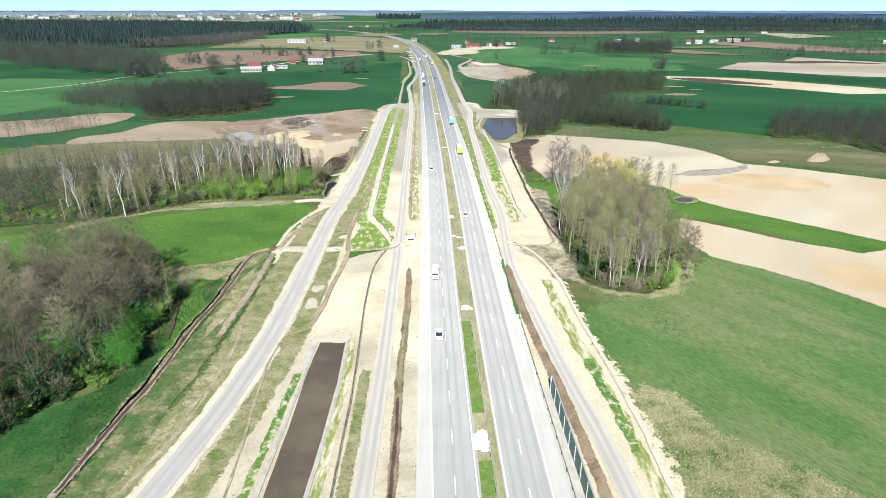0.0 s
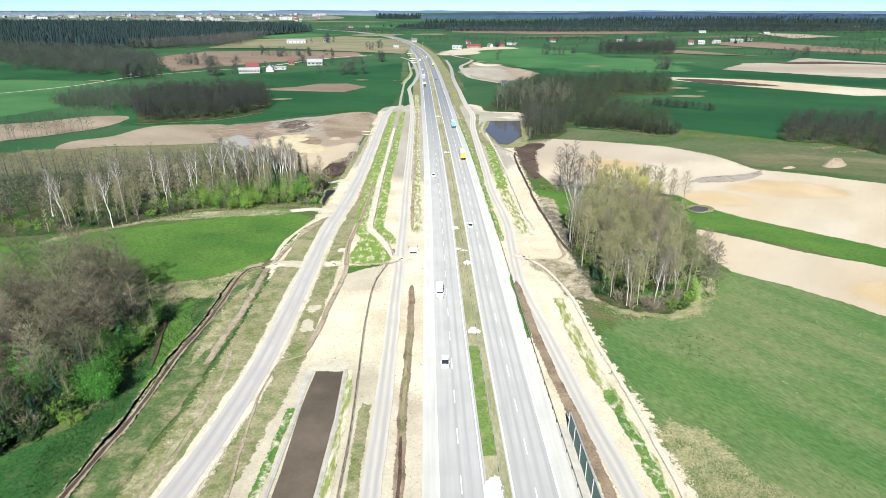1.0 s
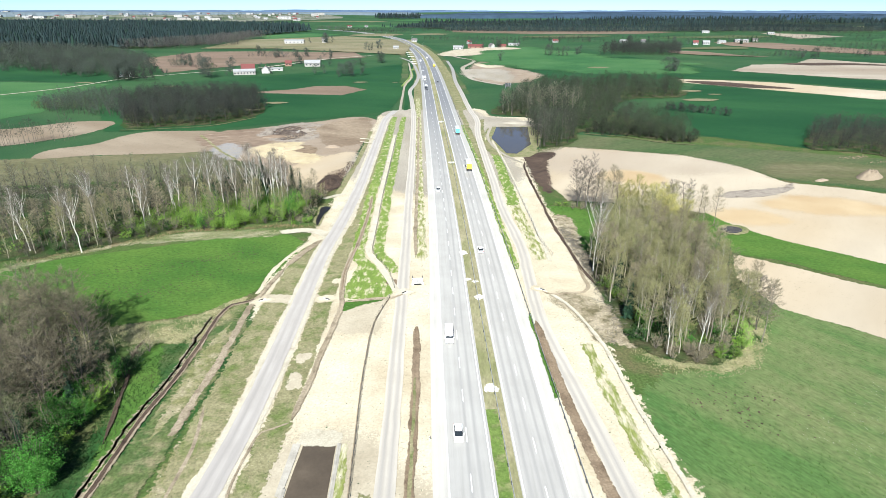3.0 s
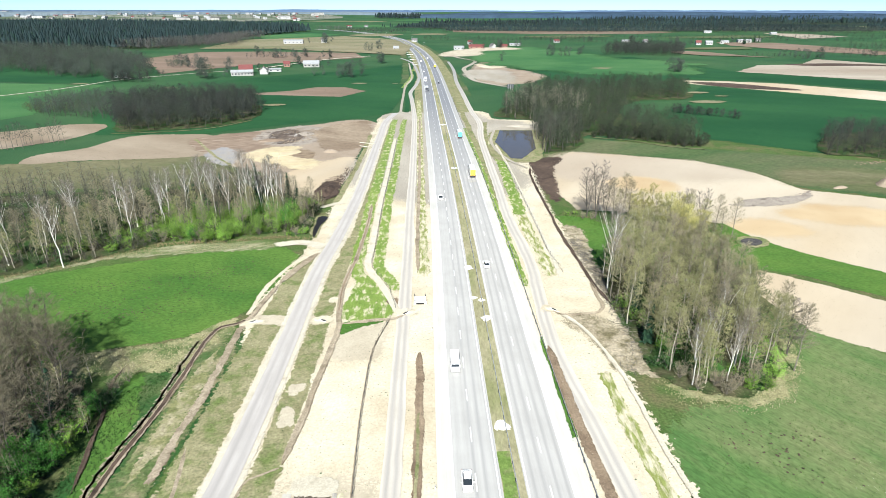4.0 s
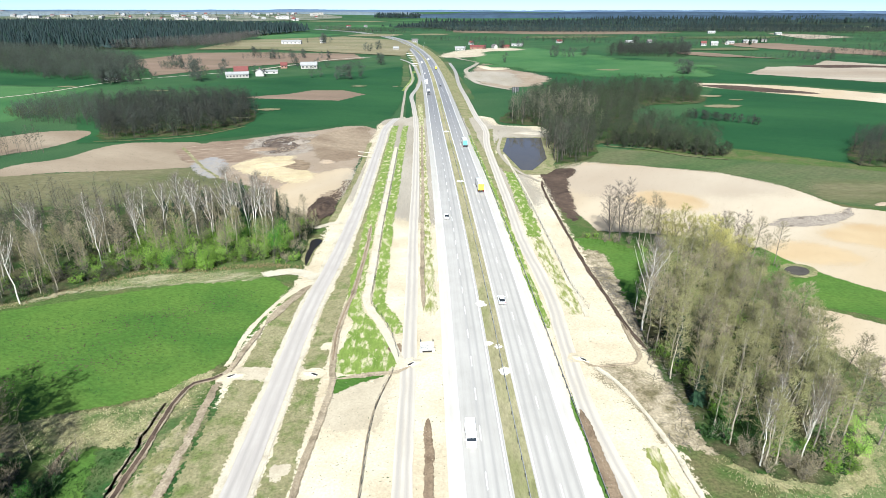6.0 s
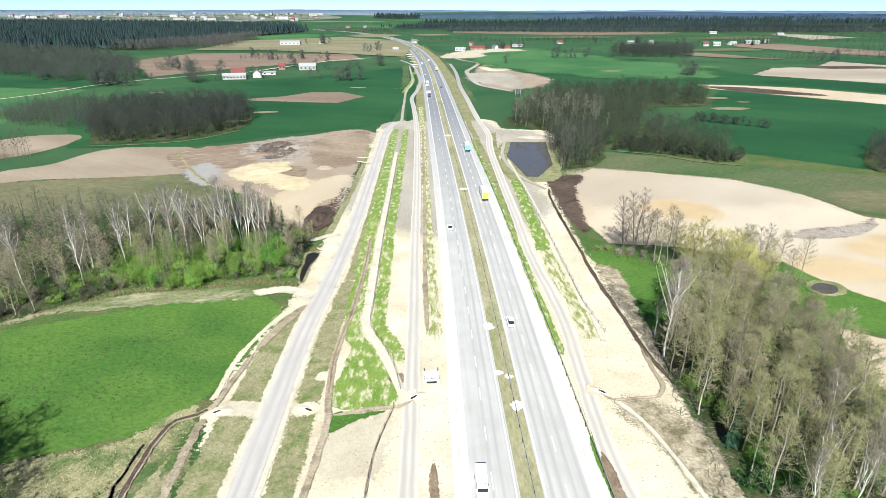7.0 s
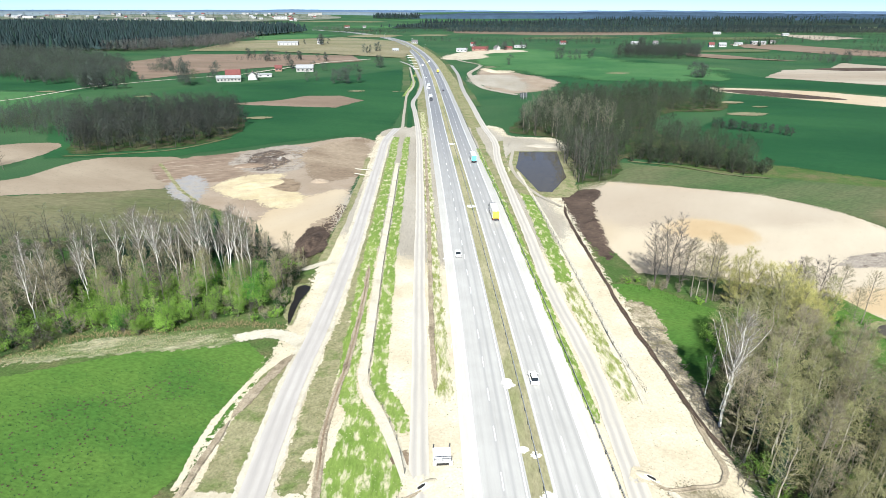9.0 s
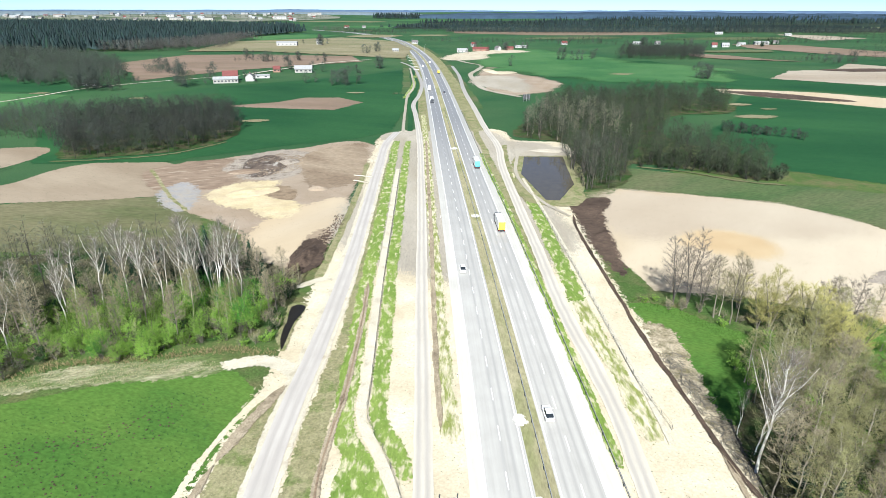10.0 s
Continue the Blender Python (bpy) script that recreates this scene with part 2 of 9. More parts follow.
ROSY = earth("levelled_earth", (0.245, 0.196, 0.148), (0.305, 0.252, 0.197), (0.225, 0.170, 0.118), 0.58, 0.02, 0.08, 1.6, 0.035, 0.14, grain=0.12)
# Grey rolled ground, darkened further to follow the exposure's falloff with distance.
GREYSAND = earth("grey_rolled_ground", (0.275, 0.248, 0.205), (0.350, 0.320, 0.268), (0.235, 0.205, 0.155), 0.58, 0.02, 0.12, 2.2, 0.06, 0.12, bump=0.15, stretch=(0, 4), grain=0.2)
PLOUGH_RED = earth("reddish_field", (0.150, 0.108, 0.080), (0.205, 0.152, 0.115), (0.13, 0.105, 0.07), 0.6, 0.01, 0.06, 0.8, 0.02, 0.14, stretch=(80, 8), grain=0.15)
DULL = earth("dull_grassland", (0.036, 0.078, 0.026), (0.066, 0.104, 0.038), (0.118, 0.116, 0.064), 0.56, 0.012, 0.08, 1.0, 0.016, 0.12, stretch=(-60, 4), grain=0.3)
FADED = earth("faded_grassland", (0.105, 0.102, 0.052), (0.160, 0.148, 0.086), (0.072, 0.092, 0.036), 0.56, 0.014, 0.10, 1.0, 0.04, 0.10, stretch=(80, 4), grain=0.3)
TAN = earth("tan_grassland", (0.165, 0.150, 0.085), (0.225, 0.202, 0.130), (0.095, 0.115, 0.048), 0.58, 0.008, 0.05, 0.8, 0.012, 0.1, stretch=(85, 4))
SOIL = earth("wet_soil", (0.050, 0.036, 0.028), (0.105, 0.074, 0.056), (0.028, 0.020, 0.016), 0.6, 0.05, 0.4, 2.0, 0.2, 0.08, grain=0.4)
DITCH = earth("ditch_mud", (0.255, 0.210, 0.148), (0.350, 0.296, 0.218), (0.165, 0.132, 0.092), 0.58, 0.05, 0.5, 2.5, 0.3, 0.10, grain=0.4)
BROWN = earth("brown_bank", (0.190, 0.140, 0.095), (0.275, 0.212, 0.148), (0.130, 0.094, 0.064), 0.55, 0.05, 0.5, 2.5, 0.25, 0.10, grain=0.4)
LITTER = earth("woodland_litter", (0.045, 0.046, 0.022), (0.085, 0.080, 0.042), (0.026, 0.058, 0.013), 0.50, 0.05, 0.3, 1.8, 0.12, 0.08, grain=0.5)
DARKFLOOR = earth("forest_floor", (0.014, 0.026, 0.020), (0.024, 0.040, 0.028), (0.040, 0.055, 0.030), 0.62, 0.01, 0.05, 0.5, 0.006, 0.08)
REED = earth("dead_reeds", (0.265, 0.245, 0.155), (0.400, 0.370, 0.262), (0.105, 0.140, 0.050), 0.46, 0.06, 0.4, 2.5, 0.22, 0.10, stretch=(-70, 3), grain=0.5)
# The three ridge colours carry painted haze: bluer or paler than near woods.
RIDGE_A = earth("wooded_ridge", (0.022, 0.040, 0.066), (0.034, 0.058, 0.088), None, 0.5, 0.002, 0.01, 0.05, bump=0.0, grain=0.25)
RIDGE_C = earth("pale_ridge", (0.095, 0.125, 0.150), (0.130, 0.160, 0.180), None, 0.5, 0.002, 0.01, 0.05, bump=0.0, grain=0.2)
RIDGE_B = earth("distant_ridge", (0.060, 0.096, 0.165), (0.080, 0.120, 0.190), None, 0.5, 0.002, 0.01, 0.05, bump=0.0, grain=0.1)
CONCRETE_EARTH = earth("grey_clay", (0.22, 0.215, 0.215), (0.29, 0.282, 0.28), (0.27, 0.24, 0.20), 0.55, 0.03, 0.2, 1.5, 0.2, 0.12, grain=0.2)
TOWNLAND = earth("suburb_ground", (0.16, 0.165, 0.135), (0.24, 0.24, 0.20), (0.06, 0.09, 0.045), 0.5, 0.004, 0.03, 0.5, 0.008, 0.08)
ASPHALT_A = paving("motorway_asphalt", (0.350, 0.340, 0.322), (0.395, 0.384, 0.365), (0.310, 0.302, 0.292), (3.7, 5.4, 7.4, 9.1), dim_col=(0.165, 0.170, 0.182))
ASPHALT_B = paving("motorway_asphalt_b", (0.350, 0.339, 0.320), (0.395, 0.382, 0.362), (0.312, 0.302, 0.290), (1.5, 3.2, 5.2, 6.9), dim_col=(0.165, 0.170, 0.182))
SHOULDER = paving("hard_shoulder", (0.43, 0.412, 0.380), (0.48, 0.462, 0.425), (0.3, 0.3, 0.3), (), dim_col=(0.27, 0.268, 0.262))
SERVICE = paving("service_asphalt", (0.360, 0.335, 0.310), (0.415, 0.388, 0.360), (0.335, 0.312, 0.292), (1.2, 3.2), 0.8, dim_col=(0.235, 0.226, 0.228), dusty=(0.10, 0.19))
TRACKWAY = paving("rolled_track", (0.425, 0.390, 0.335), (0.490, 0.450, 0.390), (0.345, 0.322, 0.292), (0.9, 2.4), 0.8, dim_col=(0.255, 0.245, 0.238), dusty=(0.09, 0.15))
WHITE_LINE = plain("road_paint", (0.72, 0.72, 0.72), 0.6, 0, 0.12, 1.0)
CONCRETE = plain("concrete", (0.37, 0.345, 0.30), 0.85, 0, 0.22, 0.6)
CONCRETE_PALE = plain("new_concrete", (0.66, 0.65, 0.62), 0.85, 0, 0.14, 0.6)
STEEL = plain("galvanised_steel", (0.36, 0.365, 0.37), 0.55, 0.3, 0.15, 2.0)
DARK_STEEL = plain("dark_steel", (0.07, 0.075, 0.08), 0.5, 0.4, 0.2, 2.0)
BLACK = plain("dark_opening", (0.015, 0.014, 0.012), 0.9, 0, 0.1, 2.0)
NOISE_GREEN = plain("green_panel", (0.022, 0.125, 0.105), 0.45, 0, 0.2, 0.5, 0.12)
LINER = earth("basin_liner", (0.078, 0.062, 0.046), (0.120, 0.096, 0.072), (0.060, 0.048, 0.037), 0.58, 0.04, 0.12, 1.8, 0.05, 0.14, rough=0.6, bump=0.06, grain=0.10)
BARK = plain("grey_bark", (0.150, 0.132, 0.106), 0.9, 0, 0.3, 1.2, 0.25)
BARK_TAN = plain("fawn_bark", (0.320, 0.288, 0.230), 0.9, 0, 0.3, 1.2, 0.25)
BARK_DARK = plain("dark_bark", (0.075, 0.065, 0.056), 0.9, 0, 0.3, 1.2, 0.15)
# Darker copy of the bark with the shade inside a stand painted in.
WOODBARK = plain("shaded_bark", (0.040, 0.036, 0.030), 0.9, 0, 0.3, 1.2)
BARK_BIRCH = plain("birch_bark", (0.60, 0.58, 0.53), 0.8, 0, 0.25, 1.1, 0.1)
BARK_PINE = plain("pine_bark", (0.16, 0.10, 0.065), 0.9, 0, 0.3, 1.2, 0.2)
TWIG = leafy("bare_twigs", (0.152, 0.133, 0.086), (0.305, 0.268, 0.182), 0.2, 0.15)
TWIG_TAUPE = leafy("taupe_twigs", (0.086, 0.077, 0.050), (0.200, 0.176, 0.118), 0.34, 0.15)
TWIG_SAGE = leafy("sage_twigs", (0.095, 0.105, 0.055), (0.200, 0.212, 0.112), 0.2, 0.25)
TWIG_ALDER = leafy("alder_twigs", (0.110, 0.094, 0.080), (0.210, 0.182, 0.155), 0.15, 0.0)
TWIG_BROWN = leafy("brown_twigs", (0.050, 0.048, 0.036), (0.118, 0.112, 0.084), 0.2, 0.0)
TWIG_FUZZ = leafy("fawn_twigs", (0.062, 0.063, 0.045), (0.135, 0.136, 0.100), 0.2, 0.15)
# Shade inside the woods is put into the next three twig colours.
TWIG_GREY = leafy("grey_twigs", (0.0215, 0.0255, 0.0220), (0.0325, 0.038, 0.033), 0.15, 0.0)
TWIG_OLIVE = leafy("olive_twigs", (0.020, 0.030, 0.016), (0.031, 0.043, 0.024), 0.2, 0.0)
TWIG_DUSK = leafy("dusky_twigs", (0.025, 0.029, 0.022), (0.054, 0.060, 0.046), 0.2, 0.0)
TWIG_FAR = leafy("grey_green_twigs", (0.036, 0.046, 0.038), (0.060, 0.073, 0.060), 0.2, 0.0)
TWIG_MAUVE = leafy("mauve_twigs", (0.052, 0.049, 0.047), (0.088, 0.083, 0.079), 0.2, 0.0)
TWIG_BIRCH = leafy("birch_twigs", (0.105, 0.090, 0.072), (0.225, 0.198, 0.165), 0.15, 0.0)
TWIG_GOLD = leafy("budding_willow", (0.24, 0.225, 0.075), (0.44, 0.41, 0.16), 0.15, 0.2)
LEAF_BUD = leafy("budding_leaves", (0.185, 0.185, 0.085), (0.365, 0.350, 0.180), 0.22, 0.42)
WOOD_BUD = leafy("budding_twigs", (0.050, 0.064, 0.028), (0.095, 0.112, 0.052), 0.2, 0.2)
LEAF = leafy("spring_leaves", (0.085, 0.185, 0.024), (0.235, 0.370, 0.062), 0.35, 0.35)
LEAF_FRESH = leafy("fresh_green_leaves", (0.040, 0.150, 0.022), (0.115, 0.305, 0.052), 0.25, 0.35)
# Deep green, taken near black: shade beneath the groves is in the colour.
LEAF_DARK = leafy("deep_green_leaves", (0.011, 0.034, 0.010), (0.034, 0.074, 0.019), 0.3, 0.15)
LEAF_LIME = leafy("lime_leaves", (0.125, 0.250, 0.034), (0.300, 0.460, 0.095), 0.3, 0.4)
NEEDLE = leafy("spruce_needles", (0.012, 0.032, 0.018), (0.030, 0.068, 0.034), 0.3, 0.05)
# Haze is put into the needle colour: bluer than the near spruces.
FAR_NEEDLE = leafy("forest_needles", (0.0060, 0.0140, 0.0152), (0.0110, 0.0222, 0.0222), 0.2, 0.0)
STRAW = leafy("brown_straw", (0.16, 0.125, 0.065), (0.36, 0.29, 0.165), 0.1, 0.2)
DRYBLADE = leafy("dry_blades", (0.30, 0.27, 0.145), (0.52, 0.47, 0.31), 0.1, 0.25)
FLOWER = plain("white_blossom", (0.75, 0.75, 0.62), 0.8, 0, 0.1, 2.0)


def water_mat(name, col, rough):
    m, t, bsdf = nodes_of(name)
    co = t.nodes.new("ShaderNodeTexCoord").outputs["Object"]
    n = noise_node(t, co, 0.5, 4, 0.6)
    t.links.new(ramp(t, n, [(0.35, tuple(0.75 * v for v in col)), (0.65, col)]), bsdf.inputs["Base Color"])
    bsdf.inputs["Roughness"].default_value = rough
    bsdf.inputs["IOR"].default_value = 1.33
    bp = t.nodes.new("ShaderNodeBump")
    bp.inputs["Strength"].default_value = 0.012
    bp.inputs["Distance"].default_value = 0.2
    t.links.new(noise_node(t, co, 1.6, 3, 0.5), bp.inputs["Height"])
    t.links.new(bp.outputs[0], bsdf.inputs["Normal"])
    return m


BLACKWATER = water_mat("ditch_water", (0.016, 0.014, 0.011), 0.35)
WATER = water_mat("pond_water", (0.080, 0.070, 0.052), 0.03)


# ---- building helpers ----
def smoothstep(a, b, v):
    s = min(max((v - a) / (b - a), 0.0), 1.0)
    return s * s * (3 - 2 * s)


def lie(x, y):
    """Height of the land: level near the road, rolling and rising far off."""
    r = math.hypot(x, y)
    if r < 900:
        return 0.0
    roll = noise.noise(Vector((x / 650, y / 650, 3.1))) * 7 * smoothstep(1300, 2600, r)
    return 44 * smoothstep(1100, 5200, r) ** 1.15 + roll


def mesh_ob(name, verts, faces, material, uvs=None, smooth=False):
    me = bpy.data.meshes.new(name)
    me.from_pydata(verts, [], faces)
    if uvs is not None:
        lay = me.uv_layers.new(name="UVMap")
        for lp in me.loops:
            lay.data[lp.index].uv = uvs[lp.vertex_index]
    me.materials.append(material)
    if smooth:
        me.polygons.foreach_set("use_smooth", [True] * len(me.polygons))
    me.update()
    return new(name, me)


def part(name, bm, material, parent, label=""):
    me = bpy.data.meshes.new(name)
    bm.to_mesh(me)
    bm.free()
    me.materials.append(material)
    ob = new(name, me)
    ob.parent = parent
    return tagged(ob, label)


def box(bm, x0, y0, z0, x1, y1, z1, taper=0.0, bevel=0.0):
    """A block, its top drawn in by taper, its edges rounded by bevel."""
    made = bmesh.ops.create_cube(bm, size=1.0)["verts"]
    for v in made:
        k = 1 - taper if v.co.z > 0 else 1
        v.co = Vector(((x0 + x1) / 2 + v.co.x * (x1 - x0) * k, (y0 + y1) / 2 + v.co.y * (y1 - y0) * k,
                       (z0 + z1) / 2 + v.co.z * (z1 - z0)))
    if bevel:
        edges = {e for v in made for e in v.link_edges}
        bmesh.ops.bevel(bm, geom=list(edges), offset=bevel, segments=2, affect="EDGES")
    return made


def boxes_bm(*args):
    bm = bmesh.new()
    for a in args:
        box(bm, *a)
    return bm


def tube(bm, a, b, r0, r1, sides=8):
    a, b = Vector(a), Vector(b)
    m = Matrix.Translation((a + b) / 2) @ (b - a).to_track_quat("Z", "Y").to_matrix().to_4x4()
    bmesh.ops.create_cone(bm, cap_ends=True, segments=sides, radius1=r0, radius2=r1, depth=(b - a).length, matrix=m)
    return bm


def curve_through(pts, step, closed=False):
    """Points about step apart on a smooth line through pts."""
    p = [Vector((a[0], a[1])) for a in pts]
    n, out = len(p), []
    for i in range(n if closed else n - 1):
        if closed:
            a, b, c, d = p[i - 1], p[i], p[(i + 1) % n], p[(i + 2) % n]
        else:
            b, c = p[i], p[i + 1]
            a = p[i - 1] if i else b * 2 - c
            d = p[i + 2] if i + 2 < n else c * 2 - b
        k = max(1, int((c - b).length / step))
        # centripetal-like tangents keep uneven spacing from overshooting
        lb, lc, ld = (b - a).length or 1, (c - b).length or 1, (d - c).length or 1
        m1 = ((b - a) / lb * lc + (c - b) / lc * lb) / (lb + lc) * lc
        m2 = ((c - b) / lc * ld + (d - c) / ld * lc) / (lc + ld) * lc
        for j in range(k):
            s = j / k
            out.append((2 * s**3 - 3 * s**2 + 1) * b + (s**3 - 2 * s**2 + s) * m1
                       + (-2 * s**3 + 3 * s**2) * c + (s**3 - s**2) * m2)
    if not closed:
        out.append(p[-1])
    return out


def normals(line):
    out = []
    for i in range(len(line)):
        d = line[min(i + 1, len(line) - 1)] - line[max(i - 1, 0)]
        d.normalize()
        out.append(Vector((d.y, -d.x)))
    return out


def wobble(p, amount, scale, seed):
    return amount * (noise.noise(Vector((p.x / scale, p.y / scale, seed))) + 0.5 * noise.noise(Vector((p.x / scale * 3.1, p.y / scale * 3.1, seed + 9))))


SOFT = {}


def softened(material, scale, calm=False):
    """The same ground with a frayed rim: towards rim = 0 it breaks up and lets the bed below show."""
    key = (material.name, scale, calm)
    if key not in SOFT:
        m = material.copy()
        m.name = material.name + ("_blended" if calm else "_frayed")
        t = m.node_tree
        rim = t.nodes.new("ShaderNodeAttribute")
        rim.attribute_name = "rim"
        co = t.nodes.new("ShaderNodeTexCoord").outputs["Object"]
        n1 = noise_node(t, co, scale, 7, 0.72)
        amp = t.nodes.new("ShaderNodeMapRange")
        amp.inputs["From Min"].default_value, amp.inputs["From Max"].default_value = 0.3, 0.7
        amp.inputs["To Min"].default_value, amp.inputs["To Max"].default_value = (-0.16, 0.16) if calm else (-0.55, 0.55)
        t.links.new(n1, amp.inputs["Value"])
        add = t.nodes.new("ShaderNodeMath")
        add.operation = "ADD"
        t.links.new(rim.outputs["Fac"], add.inputs[0])
        t.links.new(amp.outputs[0], add.inputs[1])
        cut = t.nodes.new("ShaderNodeMapRange")
        cut.inputs["From Min"].default_value, cut.inputs["From Max"].default_value = (0.06, 0.82) if calm else (0.10, 0.44)
        t.links.new(add.outputs[0], cut.inputs["Value"])
        clods = t.nodes.new("ShaderNodeMapRange")  # single clods and tufts, either there or not
        clods.inputs["From Min"].default_value, clods.inputs["From Max"].default_value = 0.28, 0.72
        t.links.new(noise_node(t, co, 3.2, 1.5, 0.5), clods.inputs["Value"])
        there = t.nodes.new("ShaderNodeMath")
        there.operation = "GREATER_THAN"
        t.links.new(cut.outputs[0], there.inputs[0])
        t.links.new(clods.outputs[0], there.inputs[1])
        clear = t.nodes.new("ShaderNodeBsdfTransparent")
        ms = t.nodes.new("ShaderNodeMixShader")
        t.links.new(there.outputs[0], ms.inputs[0])
        t.links.new(clear.outputs[0], ms.inputs[1])
        t.links.new(t.nodes["Principled BSDF"].outputs[0], ms.inputs[2])
        t.links.new(ms.outputs[0], t.nodes["Material Output"].inputs["Surface"])
        SOFT[key] = m
    return SOFT[key]


def set_rim(ob, values):
    at = ob.data.attributes.new("rim", "FLOAT", "POINT")
    at.data.foreach_set("value", values)


LAYER = [0]


def layer(z):
    """Each bed of ground lies a hair above the one laid before it."""
    LAYER[0] += 1
    return z + 0.0015 * LAYER[0]


def ribbon(name, line, a, b, z, material, rag=0.0, step=6.0, profile=None, kind="structure", label="", category="", flush=False, taper=0.0, soft=None):
    """A strip along line, from a to b metres to its right, z above the land; profile gives (share across, height) rows."""
    pts = curve_through(line, step) if not isinstance(line[0], Vector) else line
    nrm = normals(pts)
    if soft is None:
        soft = min(0.3 * (b - a), 1.6) if rag >= 0.3 else 0.0
    f = soft / (b - a)
    if soft and not profile:
        profile = ((0.0, 0.0), (f, 0.0), (1 - f, 0.0), (1.0, 0.0))
    profile = profile or ((0.0, 0.0), (1.0, 0.0))
    fade = []
    verts, uvs, faces, run = [], [], [], 0.0
    sa, sb = hash_of(name + label) % 97, hash_of(name + label) % 89 + 100
    z = z if flush else layer(z)
    total = sum((q - p).length for p, q in zip(pts, pts[1:]))
    for i, (p, n) in enumerate(zip(pts, nrm)):
        run += (p - pts[i - 1]).length if i else 0
        lo = a + (wobble(p, rag, 5, sa) if rag else 0)
        hi = b + (wobble(p, rag, 5, sb) if rag else 0)
        if taper:
            k = min(1.0, 0.12 + min(run, total - run) / taper)
            lo, hi = (lo + hi) / 2 - (hi - lo) / 2 * k, (lo + hi) / 2 + (hi - lo) / 2 * k
        for s, h in profile:
            q = p + n * (lo + (hi - lo) * s)
            verts.append((q.x, q.y, lie(q.x, q.y) + z + h))
            uvs.append(((b - a) * s, run))
            fade.append(min(1.0, s / f, (1 - s) / f) * min(1.0, min(run, total - run) / (2 * soft + 0.01)) if soft else 1.0)
    k = len(profile)
    for i in range(len(pts) - 1):
        for j in range(k - 1):
            v = i * k + j
            faces.append((v, v + 1, v + k + 1, v + k))
    ob = mesh_ob(name, verts, faces, softened(material, 1.6) if soft else material, uvs, smooth=k > 2)
    if soft:
        set_rim(ob, fade)
    return tagged(ob, label, category, kind=kind)


def hash_of(s):
    return sum((i + 1) * ord(ch) for i, ch in enumerate(s))


def patch(name, poly, z, material, rag=1.5, step=6.0, label="", category="", curved=True, cell=None, flush=False, soft=None):
    """A field or bed of ground with an uneven, frayed rim, z above the land."""
    z = z if flush else layer(z)
    area = sum(p[0] * q[1] - q[0] * p[1] for p, q in zip(poly, list(poly[1:]) + [poly[0]]))
    if area < 0:
        poly = list(poly)[::-1]
    if curved:
        rim = curve_through(poly, step, True)
    else:
        rim = []
        for p, q in zip(poly, list(poly[1:]) + [poly[0]]):
            p, q = Vector((p[0], p[1])), Vector((q[0], q[1]))
            k = max(1, int((q - p).length / step))
            rim += [p.lerp(q, i / k) for i in range(k)]
    n = len(rim)
    nrm = []
    for i in range(n):
        d = rim[(i + 1) % n] - rim[i - 1]
        d.normalize()
        nrm.append(Vector((d.y, -d.x)))
    seed = hash_of(name + label) % 211
    rim = [p + m * wobble(p, rag, 4 + 3 * rag, seed) for p, m in zip(rim, nrm)]
    pts, ring = list(rim), []
    far = max(p.length for p in rim) > 880
    if soft is None:
        soft = max(1.2, min(rag * 1.6, 4.0))
    rim = [p + m * soft * 0.45 for p, m in zip(rim, nrm)]
    pts = list(rim)
    if soft:
        for p, m in zip(rim, nrm):
            q = p - m * soft
            if inside(q, rim):
                pts.append(q)
    if cell is None and far:
        cell = 60
    if cell:
        x0, x1 = min(p.x for p in rim), max(p.x for p in rim)
        y0, y1 = min(p.y for p in rim), max(p.y for p in rim)
        for i in range(int((x1 - x0) / cell) + 1):
            for j in range(int((y1 - y0) / cell) + 1):
                q = Vector((x0 + (i + 0.5) * cell, y0 + (j + 0.5) * cell))
                if inside(q, rim):
                    pts.append(q)
    v, _, f, orig, *_ = delaunay_2d_cdt(pts, [], [list(range(n))], 1, 1e-4)
    ob = mesh_ob(name, [(p.x, p.y, lie(p.x, p.y) + z) for p in v], [tuple(t) for t in f], softened(material, 0.5 if not far else 0.15, soft >= 8.0) if soft else material)
    if soft:
        set_rim(ob, [0.0 if any(k < n for k in o) else 1.0 for o in orig])
    return tagged(ob, label, category, kind="structure")


def inside(q, poly):
    hit = False
    for i in range(len(poly)):
        a, b = poly[i - 1], poly[i]
        if (a[1] > q[1]) != (b[1] > q[1]) and q[0] < (b[0] - a[0]) * (q[1] - a[1]) / (b[1] - a[1]) + a[0]:
            hit = not hit
    return hit

# ---- the land ----
def steps(a, b, near, far):
    """Grid lines from a to b, near apart by the origin and wider far off."""
    out, v = [0.0], 0.0
    while v < b:
        v += near + (far - near) * smoothstep(900, 4000, v)
        out.append(v)
    v = 0.0
    while v > a:
        v -= near + (far - near) * smoothstep(900, 4000, -v)
        out.insert(0, v)
    return out


gx, gy = steps(-5600, 5600, 55, 110), steps(-1500, 5400, 55, 110)
gv = [(x, y, lie(x, y)) for y in gy for x in gx]
gf = [(j * len(gx) + i, j * len(gx) + i + 1, (j + 1) * len(gx) + i + 1, (j + 1) * len(gx) + i)
      for j in range(len(gy) - 1) for i in range(len(gx) - 1)]
tagged(mesh_ob("ground", gv, gf, GRASS, smooth=True), "green farmland reaching the wooded horizon", "ground", kind="structure")

# rough grassland on both sides of the corridor
patch("rough_grass", [(-330, -120), (-330, 300), (-200, 320), (-46, 300), (-44, 200), (-48, 100), (-55, -120)], 0.012, NEARGRASS, 2.0, 12, "rough mixed grassland west of the road", "grassland", soft=6)
